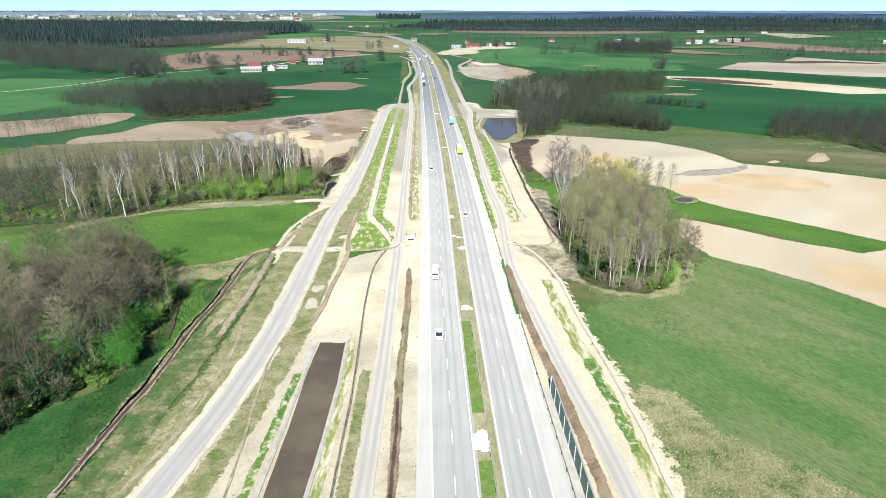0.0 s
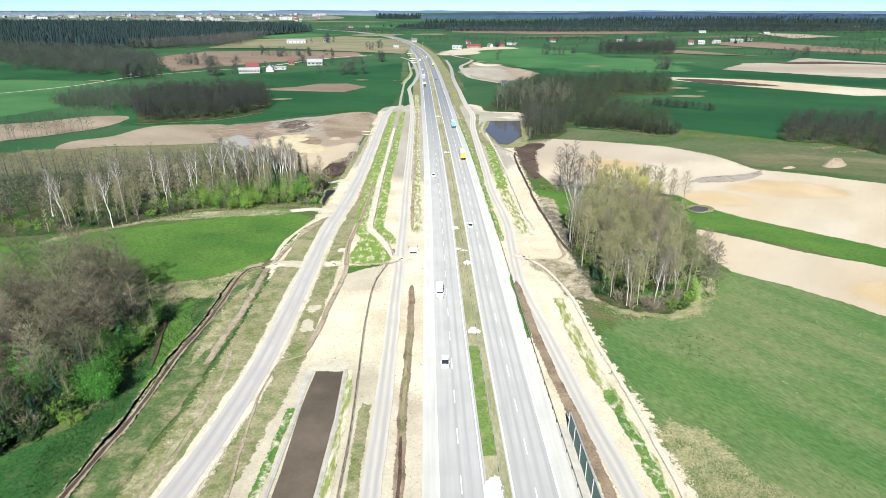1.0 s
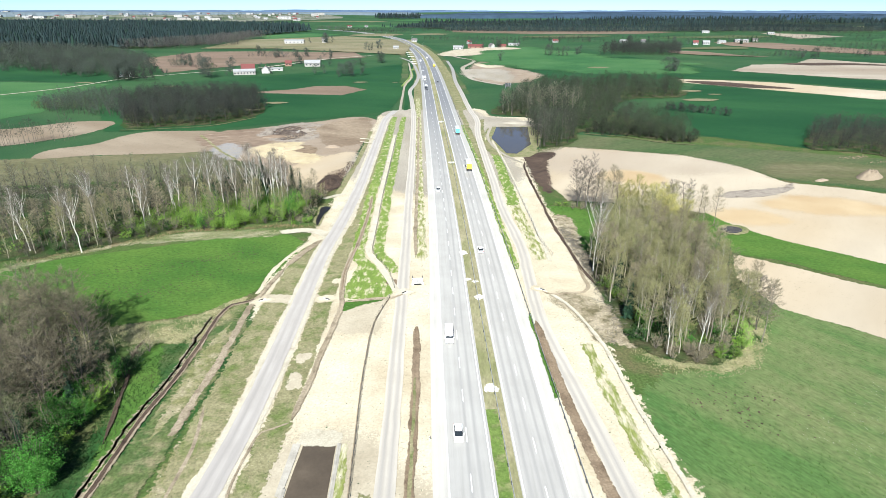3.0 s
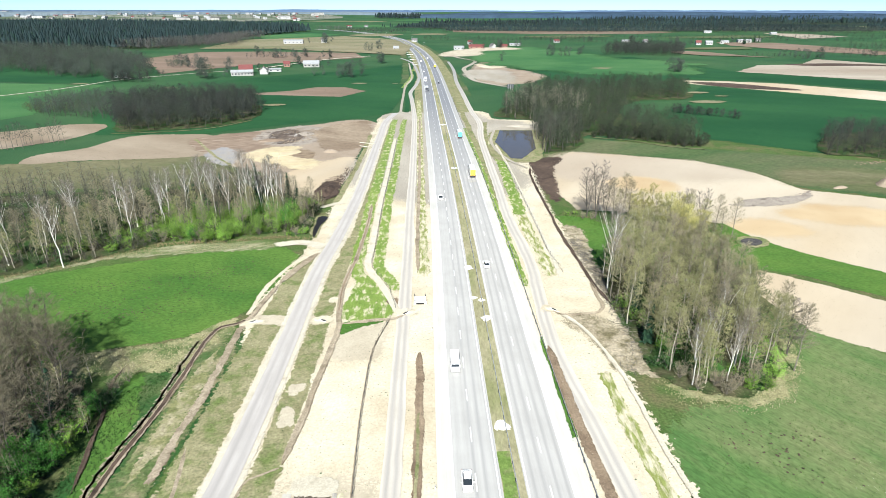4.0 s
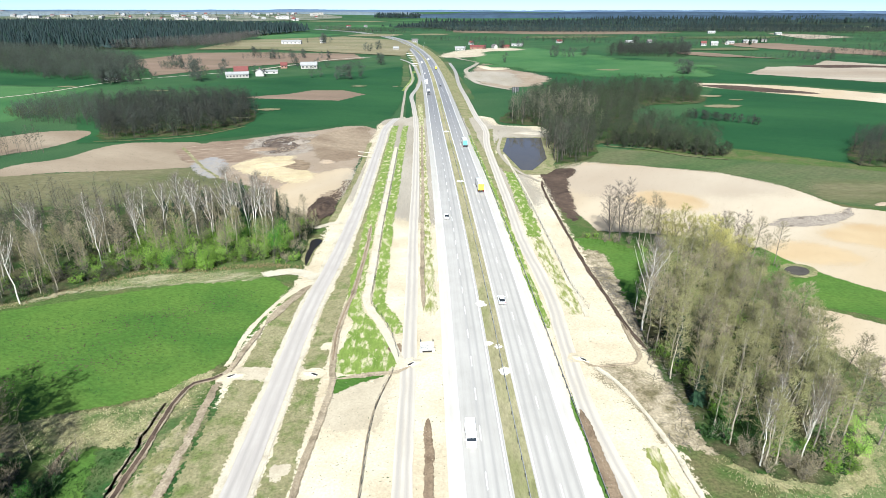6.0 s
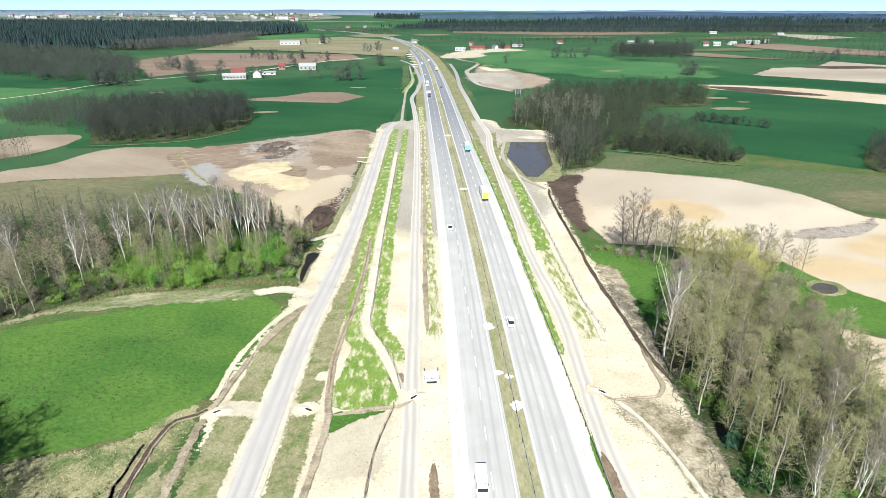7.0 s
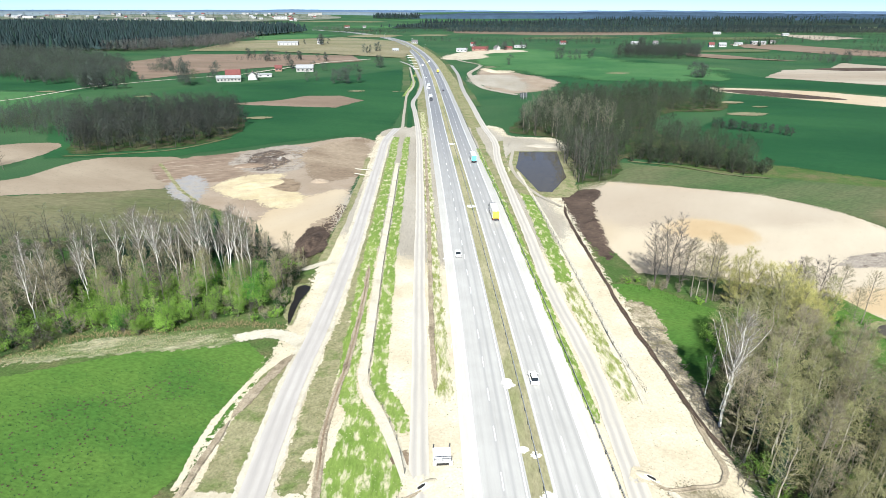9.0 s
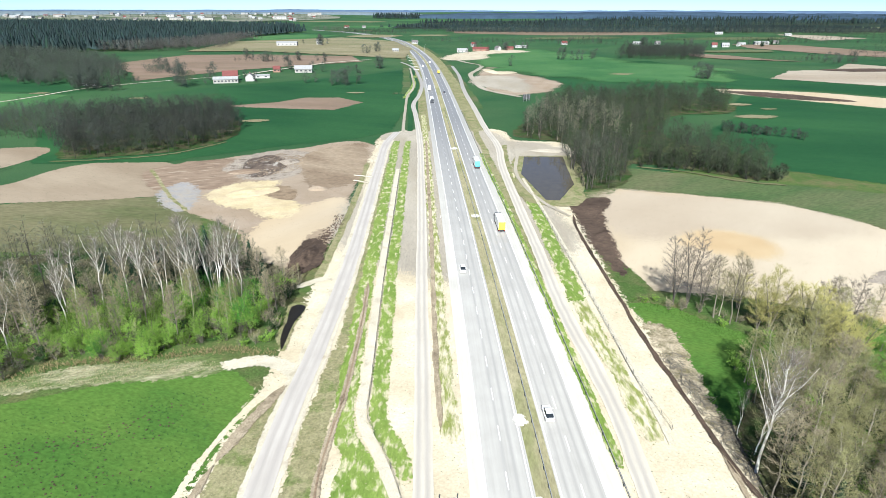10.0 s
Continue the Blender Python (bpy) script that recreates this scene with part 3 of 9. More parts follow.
patch("rough_grass", [(36, -120), (34, 130), (36, 200), (37, 330), (60, 360), (330, 300), (330, -120)], 0.012, NEARGRASS, 2.0, 12, "rough mixed grassland east of the road", "grassland", soft=6)

# fields and bare land right of the road
patch("pasture", [(38, 40), (37, 90), (36, 128), (45, 137), (62, 139), (78, 158), (86, 165), (107, 146), (131, 111), (180, 40), (160, -60), (60, -60)],
      0.02, PASTURE, 0.8, label="rough green pasture with faded streaks and white flowers", category="pasture", curved=False, soft=5.0)
patch("dry_grass_bed", [(41, 96), (52, 84), (66, 72), (80, 55), (84, 30), (60, 20), (42, 50), (39.5, 80)], 0.03, DRY, 3.0, soft=9.0,
      label="bleached dry grass at the pasture edge", category="dry grass")
patch("dry_grass_bed", [(42, 145), (45, 140), (56, 137.6), (66, 141), (73, 150.5), (78, 160), (76, 164), (66, 149), (54, 142.6), (45, 146)], 0.035, DRY, 1.8,
      label="pale dead grass fringe round the grove", category="dry grass", soft=2.0)
patch("dry_grass_bed", [(38.6, 98), (47, 97), (50, 90), (48, 80), (40, 78)], 0.032, DRY, 2.0, 3, "pale dead tussocks beside the boundary drain", "dry grass", soft=4.0)
patch("ploughed_field", [(66.5, 353), (92.7, 346), (126, 333), (145, 310), (152, 283), (172, 274), (204, 254), (260, 214), (230, 170), (169, 151),
      (149, 178), (122, 204), (113, 212), (104, 224), (101, 232), (98.5, 241), (90, 246), (70, 254), (49, 258), (44, 285), (48, 325)], 0.03, PLOUGH, 1.0,
      label="pale sandy ploughed field with ochre stains", category="field", curved=False)
patch("ploughed_field", [(90, 202), (104, 191), (118, 178.5), (135.6, 168.5), (146, 172), (190, 132), (165, 95), (131.5, 111), (117, 132), (107.5, 145.7), (97, 157), (85.5, 166), (83, 184)],
      0.03, PLOUGH, 0.8, label="pale sandy ploughed strip beside the pasture", category="field", curved=False)
patch("ploughed_field", [(46, 318), (66, 351), (92, 345), (125, 332), (143, 311), (118, 296), (84, 302), (58, 296)], 0.035, PLOUGH_DAMP, 3.0, 6, "greyer damp end of the ploughed field", "field", soft=22.0)
for ox, oy, ow, od in ((86, 292, 15, 12), (150, 250, 24, 12), (112, 236, 15, 9), (126, 150, 15, 9)):
    patch("stained_soil", [(ox - ow, oy), (ox - ow * 0.4, oy + od), (ox + ow * 0.6, oy + od * 0.7), (ox + ow, oy - od * 0.4), (ox, oy - od)], 0.036, OCHRE, 3.0, 4, "ochre stain in the ploughed field", "soil", soft=9.0)
patch("bare_soil", [(38.8, 331), (57.4, 342), (49, 315), (46.2, 285), (43.5, 266), (39.7, 283), (38.6, 312)], 0.05, SOIL, 1.6,
      label="dark brown damp topsoil at the field corner", category="soil", soft=3.0)
patch("bare_soil", [(110, 262.5), (119, 268.5), (135, 272.5), (149, 277.5), (156, 284), (150, 274), (137, 264.5), (122, 261)], 0.05, ASHEN, 1.2,
      label="greyish bare hollow in the ploughed field", category="soil", soft=2.0)
patch("grassland", [(67, 357), (81, 389), (112.6, 374), (144, 360), (177, 347), (230, 325), (300, 280), (262, 216), (204.5, 256), (172, 277), (153, 287), (146, 312), (127, 335), (93, 348)],
      0.025, DULL, 1.5, label="dull olive grassland sloping to the hollow", category="grassland", curved=False)
patch("grassland", [(150, 292), (165, 318), (200, 318), (240, 292), (262, 250), (215, 262), (176, 282)], 0.03, FADED, 3.0, 8, "faded tan grassland round the hollow", "grassland", soft=14.0)
patch("green_strip", [(98, 242), (101, 232), (104, 224.5), (113, 212.5), (122, 204.5), (150, 178), (144, 171), (134, 169), (111, 189), (103, 197), (92, 202), (84, 206), (80, 226)], 0.03, MEADOW, 0.7,
      label="bright green strip between two ploughed fields", category="field", curved=False)
patch("meadow", [(38.5, 250), (44, 250), (56, 240), (66, 228), (70, 218), (58, 214), (43, 200), (39.5, 212)], 0.03, MEADOW, 0.9,
      label="bright green meadow wedge by the ditch", category="meadow")
patch("crop_field", [(150, 392), (205, 348), (320, 330), (480, 420), (440, 560), (340, 560), (260, 640), (236, 600), (205, 532), (140, 455)],
      0.02, CROP, 2.0, label="dark green winter crop field", category="field", curved=False)
patch("sandy_strip", [(257.8, 685), (302, 674), (345, 657), (432, 571), (520, 500), (490, 475), (410, 539), (372, 536), (340, 571), (302, 606), (250.7, 657)],
      0.05, PLOUGH, 2.0, label="long pale bare strip between green fields", category="field", curved=False)
patch("bare_soil", [(257.9, 668), (294.5, 660), (323, 630), (340, 606), (300, 614), (270, 640)], 0.10, SOIL, 2.5, label="dark wet hollow beside the bare strip", category="soil")
patch("crop_field", [(120, 660), (250, 700), (350, 670), (450, 580), (600, 560), (700, 700), (600, 760), (480, 660), (360, 770), (300, 1000), (90, 960), (95, 740)],
      0.04, CROP, 2.0, label="deep green crop field beyond the wood", category="field", curved=False)
patch("ploughed_field", [(358, 772), (427, 854), (494, 873), (566, 955), (600, 900), (700, 800), (660, 690), (577, 640), (502, 668), (457, 690)], 0.35, FARBARE, 3.0,
      label="pale bare field on a low rise", category="field", curved=False)
patch("bare_soil", [(470, 860), (566, 880), (620, 835), (560, 850), (500, 845)], 0.6, SOIL, 3.0, label="dark damp soil streak on the bare rise", category="soil")
patch("young_crop", [(60, 982), (98, 830), (170, 762), (253, 745), (335, 890), (262, 975), (215, 1130), (145, 1240), (75, 1120)], 0.35, LIGHT_CROP, 6.0, 20,
      label="light green young crop on a gentle slope", category="field", soft=60.0)
patch("reddish_field", [(416, 1141), (462, 1095), (495, 1014), (520, 985), (424, 1027), (395, 1080)], 0.8, PLOUGH_RED, 3.0, label="reddish brown bare field", category="field", curved=False)
patch("reddish_field", [(41.8, 2100), (313, 2010), (629, 1960), (700, 1850), (577, 1776), (296.8, 1773), (37.1, 1880)], 0.5, PLOUGH_RED, 5.0,
      label="long brownish field before the far forest", category="field", curved=False)
patch("ploughed_field", [(902, 1760), (1000, 1700), (1040, 1600), (877, 1521)], 0.5, FARBARE, 5.0, label="far pale bare field", category="field", curved=False)
patch("reddish_field", [(609, 1392), (728, 1370), (780, 1210), (840, 1015), (720, 1040), (650, 1130), (590, 1280)], 0.5, PLOUGH_RED, 4.0, label="brownish far field", category="field", curved=False)
patch("excavation", [(36, 752), (43, 850), (59, 905), (78, 830), (114, 738), (98, 676), (76, 648), (58, 640), (38, 676)], 0.06, ROSY, 6.0,
      label="bare excavated ground beside the interchange", category="earthworks", soft=12.0)
patch("sand_bed", [(40, 690), (44, 800), (60, 800), (80, 720), (66, 660)], 0.07, GREYSAND, 6.0, 5, "pale spread sand on the excavation", "sand", soft=14.0)
patch("rubble_ground", [(35, 152), (42, 148), (43, 165), (42, 185), (42.5, 205), (39.5, 240), (37, 240), (37.5, 205), (38, 180), (35, 168)], 0.05, RUBBLY, 1.4, 2, "brown brush and rubble along the grove edge", "rubble", soft=2.5)
patch("sand_bed", [(50, 873), (71, 861), (83, 837), (62, 813)], 0.08, SAND, 2.0, 4, "white sand by the excavation", "sand")
patch("excavation", [(14, 1000), (30, 1150), (125, 1230), (150, 1180), (80, 1130), (45, 1010)], 0.5, DAMP_SAND, 5.0,
      label="pale worked ground round the far farm", category="earthworks", soft=14.0)

# fields left of the road
patch("meadow", [(-190, 150), (-143, 187), (-125, 196.6), (-93, 210), (-55, 219), (-49.5, 213), (-51.5, 189.9), (-55.5, 174.7), (-65.3, 164.2), (-77.9, 160),
      (-95, 153.4), (-125, 148)], 0.03, MEADOW, 0.7, label="bright green meadow beside the birch wood", category="meadow")
patch("reed_fringe", [(-135, 190), (-105, 211), (-93, 213.5), (-72, 217.5), (-57, 220.5), (-60, 223.5), (-80, 222.5), (-97, 219), (-128, 200)], 0.045, REED, 1.4,
      label="bleached reeds and dead grass along the wood edge", category="reeds")
patch("dry_grass_bed", [(-56, 173), (-65, 163), (-78, 159), (-92, 153), (-88, 146), (-72, 150), (-62, 150), (-56.5, 160)], 0.045, DRY, 1.6,
      label="bleached tussocks below the meadow", category="dry grass")
patch("rough_grass", [(-51, 166), (-55, 160), (-64, 150), (-74, 146), (-69, 134), (-67, 115), (-70, 98), (-77, 92), (-95, 70), (-110, 30), (-60, 30), (-57, 70), (-53, 100), (-51.5, 122)],
      0.025, LUSHROUGH, 1.0, label="lush rough grass between grove and ditch", category="rough grass")
patch("grass_strip", [(-62, 108), (-64.5, 118), (-67.5, 130), (-70.5, 146), (-69, 150), (-66, 143), (-62.6, 133), (-61.4, 122)], 0.05, MEADOW, 0.6, 2, "bright green strip of grass beside the ditch", "rough grass", soft=1.6)
patch("field_bare", [(-217.8, 347), (-203, 359), (-192, 393), (-161, 406), (-124, 347), (-155, 339), (-186.5, 335), (-215, 329)], 0.04, FALLOW, 1.0,
      label="smooth beige bare field", category="field")
patch("grassland", [(-230, 325), (-186, 333), (-123, 344), (-101, 322), (-92, 290), (-120, 288), (-160, 285), (-235, 270)], 0.03, FADED, 1.2,
      label="faded olive grassland behind the wood", category="grassland", curved=False)
patch("earthworks", [(-150, 386), (-118, 411), (-90, 430), (-57.5, 449), (-48.5, 440), (-47.4, 381), (-48.5, 344), (-46.8, 314), (-48.4, 293), (-50.5, 270), (-60, 268), (-72, 281), (-82, 305),
      (-98.5, 318), (-110, 327), (-127, 351)], 0.06, ROSY, 1.2, soft=3.0, label="levelled pinkish earthworks yard", category="earthworks")
for what, m_, rim_, ragged in (
        ("reddish ribbed scraped earth", RIBBED, [(-149, 386), (-117, 408), (-102, 376), (-106, 356), (-120, 352), (-131, 354)], 4.0),
        ("grey wet clay", CONCRETE_EARTH, [(-130, 353), (-126, 364), (-112, 346), (-109, 326)], 5.0),
        ("ashen churned earth", ASHEN, [(-115, 408), (-96, 427), (-77, 417), (-74, 394), (-78, 379), (-86, 369), (-100, 371)], 5.0),
        ("black churned soil", CHURN, [(-108, 399), (-101, 415), (-91, 407), (-87, 387), (-94, 373), (-103, 381)], 4.0),
        ("brown levelled earth", EARTH, [(-79, 422), (-56, 442), (-50, 416), (-52, 362), (-62, 355), (-71, 372)], 7.0),
        ("pale dry earth", PLOUGH, [(-72, 288), (-76, 306), (-68, 324), (-52, 342), (-47.5, 318), (-52, 300), (-60, 278)], 6.0),
        ("yellow spread sand", YSAND, [(-107, 348), (-101.5, 360), (-92, 365), (-83.5, 366), (-85.5, 354), (-81, 341), (-70, 335.5), (-66, 323.5), (-70.5, 317), (-77, 318.5), (-85, 328), (-96, 333)], 5.0),
        ("ochre damp sand", BROWN, [(-85, 349), (-81, 359), (-72, 349), (-72, 338), (-80, 344)], 3.0),
        ("brown tracked earth", EARTH, [(-57, 296), (-52, 305), (-50, 295), (-54, 288)], 3.0)):
    patch("earth_patch", rim_, 0.08, m_, 2.4, 1.6, what + " on the works yard", "earthworks", soft=ragged)
ribbon("field_margin", [(-108, 325), (-123.5, 345), (-131, 357), (-150, 387)], -0.9, 1.0, 0.10, ROUGH, 0.6, 1.5, label="grassy margin between field and yard", category="verge")
patch("field_bare", [(-330, 385), (-273.5, 411), (-252, 432), (-228.8, 433), (-222.9, 392), (-242.5, 364), (-300, 335)], 0.03, FALLOW, 1.0,
      label="beige bare field behind the tree row", category="field")
patch("crop_field", [(-150, 402), (-214, 398), (-262, 480), (-262, 550), (-200, 600), (-225, 700), (-110, 790), (-48, 870), (-31, 800), (-32, 640), (-42, 480), (-60, 458), (-95, 440)],
      0.02, CROP, 1.6, label="dark green crop field beside the motorway", category="field", curved=False)
patch("reddish_field", [(-180, 578), (-142, 600), (-126, 624), (-97, 626), (-74, 598), (-91, 561), (-140, 570)], 0.05, PLOUGH_RED, 1.5,
      label="pinkish bare patch in the green field", category="field", curved=False)
patch("young_crop", [(-300, 470), (-330, 545), (-340, 640), (-480, 660), (-560, 520), (-420, 400), (-330, 400)], 0.03, LIGHT_CROP, 2.0,
      label="light green field on the far side of the trees", category="field", curved=False)
patch("crop_field", [(-345, 650), (-330, 700), (-480, 800), (-640, 850), (-700, 700), (-560, 560), (-470, 670)], 0.04, CROP, 2.0,
      label="green field below the deciduous wood", category="field", curved=False)
patch("reddish_field", [(-457, 930), (-418, 1098), (-300, 1110), (-150, 1079), (-120, 978), (-176, 938), (-259, 857), (-302, 793), (-330, 745), (-370, 822)],
      0.3, PLOUGH_RED, 3.0, label="brown fallow land round the farm", category="field", curved=False)
patch("tan_grassland", [(-449, 1174), (-460, 1472), (-250, 1640), (-110, 1500), (-60, 1250), (-62, 1027), (-150, 1085), (-318, 1180)], 0.8, TAN, 3.0,
      label="tan dry grassland with pale tracks", category="grassland", curved=False)
patch("young_crop", [(-420, 1500), (-330, 1560), (-270, 1760), (-380, 1800), (-480, 1650)], 0.5, LIGHT_CROP, 4.0, label="light green field by the forest corner", category="field", curved=False)
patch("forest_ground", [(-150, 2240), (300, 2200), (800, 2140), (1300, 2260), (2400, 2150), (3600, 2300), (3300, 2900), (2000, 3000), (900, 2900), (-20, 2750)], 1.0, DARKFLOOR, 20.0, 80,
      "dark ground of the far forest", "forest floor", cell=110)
patch("suburb_ground", [(-3000, 2700), (-1500, 2650), (-700, 2700), (-500, 3100), (-700, 3700), (-1800, 3900), (-3400, 3700)], 1.5, TOWNLAND, 20.0, 120,
      label="pale built-up ground of the far town", category="town ground")
for i, (fx, fy, fw, fd, fm, what) in enumerate((
        (-250, 2350, 260, 160, LIGHT_CROP, "light green far field"), (-420, 2750, 380, 120, TAN, "tan far field"),
        (150, 2300, 300, 60, TAN, "tan far field"), (-60, 2900, 420, 130, LIGHT_CROP, "light green far field"),
        (1250, 1850, 330, 130, LIGHT_CROP, "light green far field"), (1350, 2200, 420, 60, TAN, "tan far field"),
        (900, 2450, 260, 60, PLOUGH, "pale far field"), (1700, 2500, 420, 100, CROP, "dark green far field"))):
    patch("far_field", [(fx - fw / 2, fy - fd / 3), (fx - fw / 4, fy + fd / 2), (fx + fw / 2, fy + fd / 3), (fx + fw / 3, fy - fd / 2)], 0.5, fm, 8.0, 40, what, "field", curved=False)

for px, py, pr in ((-136.8, 514.0, 9), (-370.4, 649.9, 8), (-267.0, 619.1, 8), (-86.2, 655.1, 8), (204.9, 815.7, 14), (245.5, 564.7, 6), (233.5, 587.0, 10), (217.9, 530.0, 14), (-49.8, 651.5, 4), (-147.3, 478.6, 6)):
    patch("bare_spot", [(px - pr, py), (px - pr * 0.3, py + pr * 0.5), (px + pr, py + pr * 0.2), (px + pr * 0.2, py - pr * 0.4)], 0.3, TAN, 1.5, 2.0, "small pale bare spot in the field", "bare ground", soft=pr * 0.4)

# ---- the corridor of bare ground along the motorway ----
WEST = [(-57, -60), (-54, 40), (-50.6, 70), (-47.6, 87), (-45.6, 106), (-45, 127), (-46, 148), (-50, 163), (-52, 174), (-50.8, 190), (-48.6, 205), (-47.2, 217),
        (-46.5, 235), (-46.2, 252), (-44.5, 330), (-46, 435), (-45, 462), (-38, 475), (-37, 560), (-40, 640), (-38, 800), (-55, 1000), (-95, 1200), (-150, 1480), (-260, 1790)]
EAST = [(41, -60), (40, 40), (39, 69), (38.5, 90), (36.2, 115), (35, 134), (34.5, 155), (39.5, 175), (39, 190), (38.5, 215), (38, 240), (38, 283), (39, 318), (40, 332), (62, 420), (60, 445), (34, 452),
        (29, 480), (26, 525), (32, 640), (38, 700), (30, 800), (20, 960), (12, 1100), (-30, 1330), (-90, 1560), (-200, 1800)]
patch("corridor_sand", [p for p in WEST if p[1] < 480] + [p for p in EAST if p[1] < 500][::-1], 0.055, SAND, 0.9, 5, "pale sandy construction ground along the motorway", "bare ground", cell=60, soft=4.0)

# Its grey is partly the exposure falloff, put into the ground colour.
patch("sand_bed", [(-40, 285), (-42, 380), (-42, 440), (-40, 462), (-36, 476), (24, 476), (30, 452), (52, 442), (52, 420), (35, 336), (33, 285), (0, 262)], 0.056, GREYSAND, 2.0, 6, "greyer rolled ground of the further works", "bare ground", soft=12.0)
patch("sand_bed", [(-45, 20), (-42.5, 80), (-38, 104), (-32, 114), (-20, 120), (-9, 112), (-8.5, 20)], 0.056, DAMP_SAND, 3.0, 4, "greyer trampled sand round the basin", "sand", soft=10.0)
patch("sand_bed", [(-29.5, 166), (-19, 170.4), (-17.2, 169), (-19.4, 155), (-28.1, 154.6)], 0.06, DAMP_SAND, 0.5, 2, "damp tan sand by the drain", "sand", soft=4.0, curved=False)
for bare in ([(-35.6, 144.0), (-33.6, 145.4), (-33.0, 142.8), (-34.9, 142.0)], [(-35.2, 134.4), (-34.6, 137.8), (-33.7, 137.0), (-33.8, 132)]):
    patch("bare_spot", bare, 0.13, DAMP_SAND, 0.9, 0.8, "pale bare spot in the verge", "bare ground", soft=2.2)
patch("gravel_strip", [(-51.5, 170.6), (-51, 173.2), (-43, 174), (-35.5, 173.4), (-32.2, 171.8), (-35, 170.2), (-43, 170)], 0.075, DAMP_SAND, 0.7, 1.2, "pale backfilled strip over the culvert pipe", "gravel", soft=1.8)

ROAD = [(3.5, -260), (-2, 0), (-3.9, 72), (-5.8, 148), (-7.0, 210), (-9.9, 309), (-15.2, 451), (-19.8, 575), (-28, 768), (-45, 1027), (-76, 1288), (-124, 1551), (-180, 1715), (-284, 1919), (-420, 2080)]
ROADLINE = curve_through(ROAD, 12)
LEFT_ROAD = [(-62, -80), (-53, 30), (-46.2, 71), (-43.3, 87), (-40.8, 112), (-40.2, 145), (-40.6, 175), (-40.8, 200), (-39.4, 230), (-38.6, 262), (-39.2, 322), (-40.5, 390), (-40.5, 450), (-37, 476)]
PATH = [(-15.6, 176), (-19.1, 186), (-22.7, 195), (-26.1, 202.5), (-26.7, 214.8), (-27.3, 233), (-28.3, 263), (-29.2, 309), (-30.9, 387), (-32.2, 451), (-33.5, 480), (-36.3, 562), (-37.8, 642), (-35.2, 684), (-40.5, 791), (-47, 885)]
TRACK = [(-11.5, -60), (-12.3, 40), (-12.6, 86), (-12.8, 117), (-13.3, 141), (-14.2, 190), (-16.3, 263), (-17.4, 309), (-19.2, 367), (-21.5, 436), (-24.4, 490), (-28, 543), (-31, 582), (-28, 642), (-27, 700), (-32.7, 791), (-47, 912), (-64, 973)]
EAST_TRACK = [(33, -60), (31.5, 40), (30.4, 71), (29.2, 84), (27.2, 99.6), (25.8, 114.8), (24, 134), (22, 151.5), (21.6, 170), (22.4, 187), (23, 201), (22.4, 221), (21, 243), (20.7, 288), (20.2, 335), (20.5, 398), (22.5, 431), (19.7, 480), (16.7, 572), (13.7, 655), (12.5, 813), (8, 913)]

ribbon("corridor_verge", [p for p in ROADLINE if 470 < p.y < 1500], -5, 37, 0.052, VERGE, 1.5, 6, label="olive half-grown banks along the far motorway", category="bank")
# verges, west of the road
ribbon("verge", LEFT_ROAD[:6], -10.6, -3.4, 0.06, ROUGH, 0.9, 3, label="flowering grass verge beside the service road", category="verge", soft=3.0)
ribbon("verge", LEFT_ROAD[:5], -6.2, -3.5, 0.062, VERGE, 0.6, 3, label="dry olive edge of the service road", category="verge")
ribbon("rut", [(-52, 70), (-48.2, 87), (-47.6, 92), (-47.6, 101.6), (-47.9, 117), (-50, 127)], -0.35, 0.35, 0.075, DITCH, 0.15, 1.5, label="thin brown rut beside the service road", category="rut", taper=4)
ribbon("spoil", [(-61.5, 70), (-61.9, 90), (-61.4, 98), (-61.6, 109), (-61.8, 122), (-60.7, 135), (-60.8, 149), (-61, 163)], -1.3, 0.8, 0.07, DITCH, 0.9, 1.5, label="raked brown spoil along the ditch", category="spoil", soft=1.3)
ribbon("verge", [(-58, 66), (-57.4, 90), (-56.6, 112), (-56, 130), (-56, 150), (-56.4, 162)], -3.4, 5.2, 0.058, DAMPROUGH, 0.9, 3, label="damp mottled green grass along the ditch", category="verge", soft=2.0)
ribbon("verge", [(-56.6, 116), (-56.2, 126), (-56, 140), (-56.4, 160)], -2.6, 3.6, 0.066, ROUGH, 0.9, 3, label="mottled rough grass between the ditches", category="verge", taper=20, soft=3.0)
ribbon("spoil", [(-53.2, 174), (-53.2, 187), (-51.6, 197), (-48.2, 208), (-45.6, 214)], -1.0, 0.5, 0.075, SAND, 0.4, 1.5, label="pale bank along the meadow edge", category="spoil", soft=0.7)
ribbon("verge", [(-47.4, 104), (-47.2, 125), (-47.5, 150), (-47.2, 165), (-46.6, 178), (-46, 198), (-44.4, 212)], -3.6, 3.9, 0.055, VERGE, 0.8, 3, taper=6, label="dry olive verge beside the service road", category="verge")
ribbon("verge", [(-47.2, 264), (-46.6, 300), (-46.4, 340), (-48, 400)], -0.5, 2.4, 0.08, VERGE, 0.5, 4, label="olive grass bank beside the service road", category="verge")
ribbon("verge", LEFT_ROAD[:9], 3.2, 9.0, 0.055, VERGE, 0.8, 3, label="dry olive verge beside the service road", category="verge")
ribbon("verge", [(-33.5, 228), (-33.2, 245), (-33.6, 262), (-34.6, 300), (-35.8, 340), (-37, 400)], -2.4, 2.4, 0.055, VERGE, 0.7, 3, label="dry olive verge between road and ditch", category="verge")
ribbon("sown_verge", PATH[2:10], -6.0, -1.1, 0.08, STRIPE, 0.7, 4, label="freshly sown green verge", category="verge")
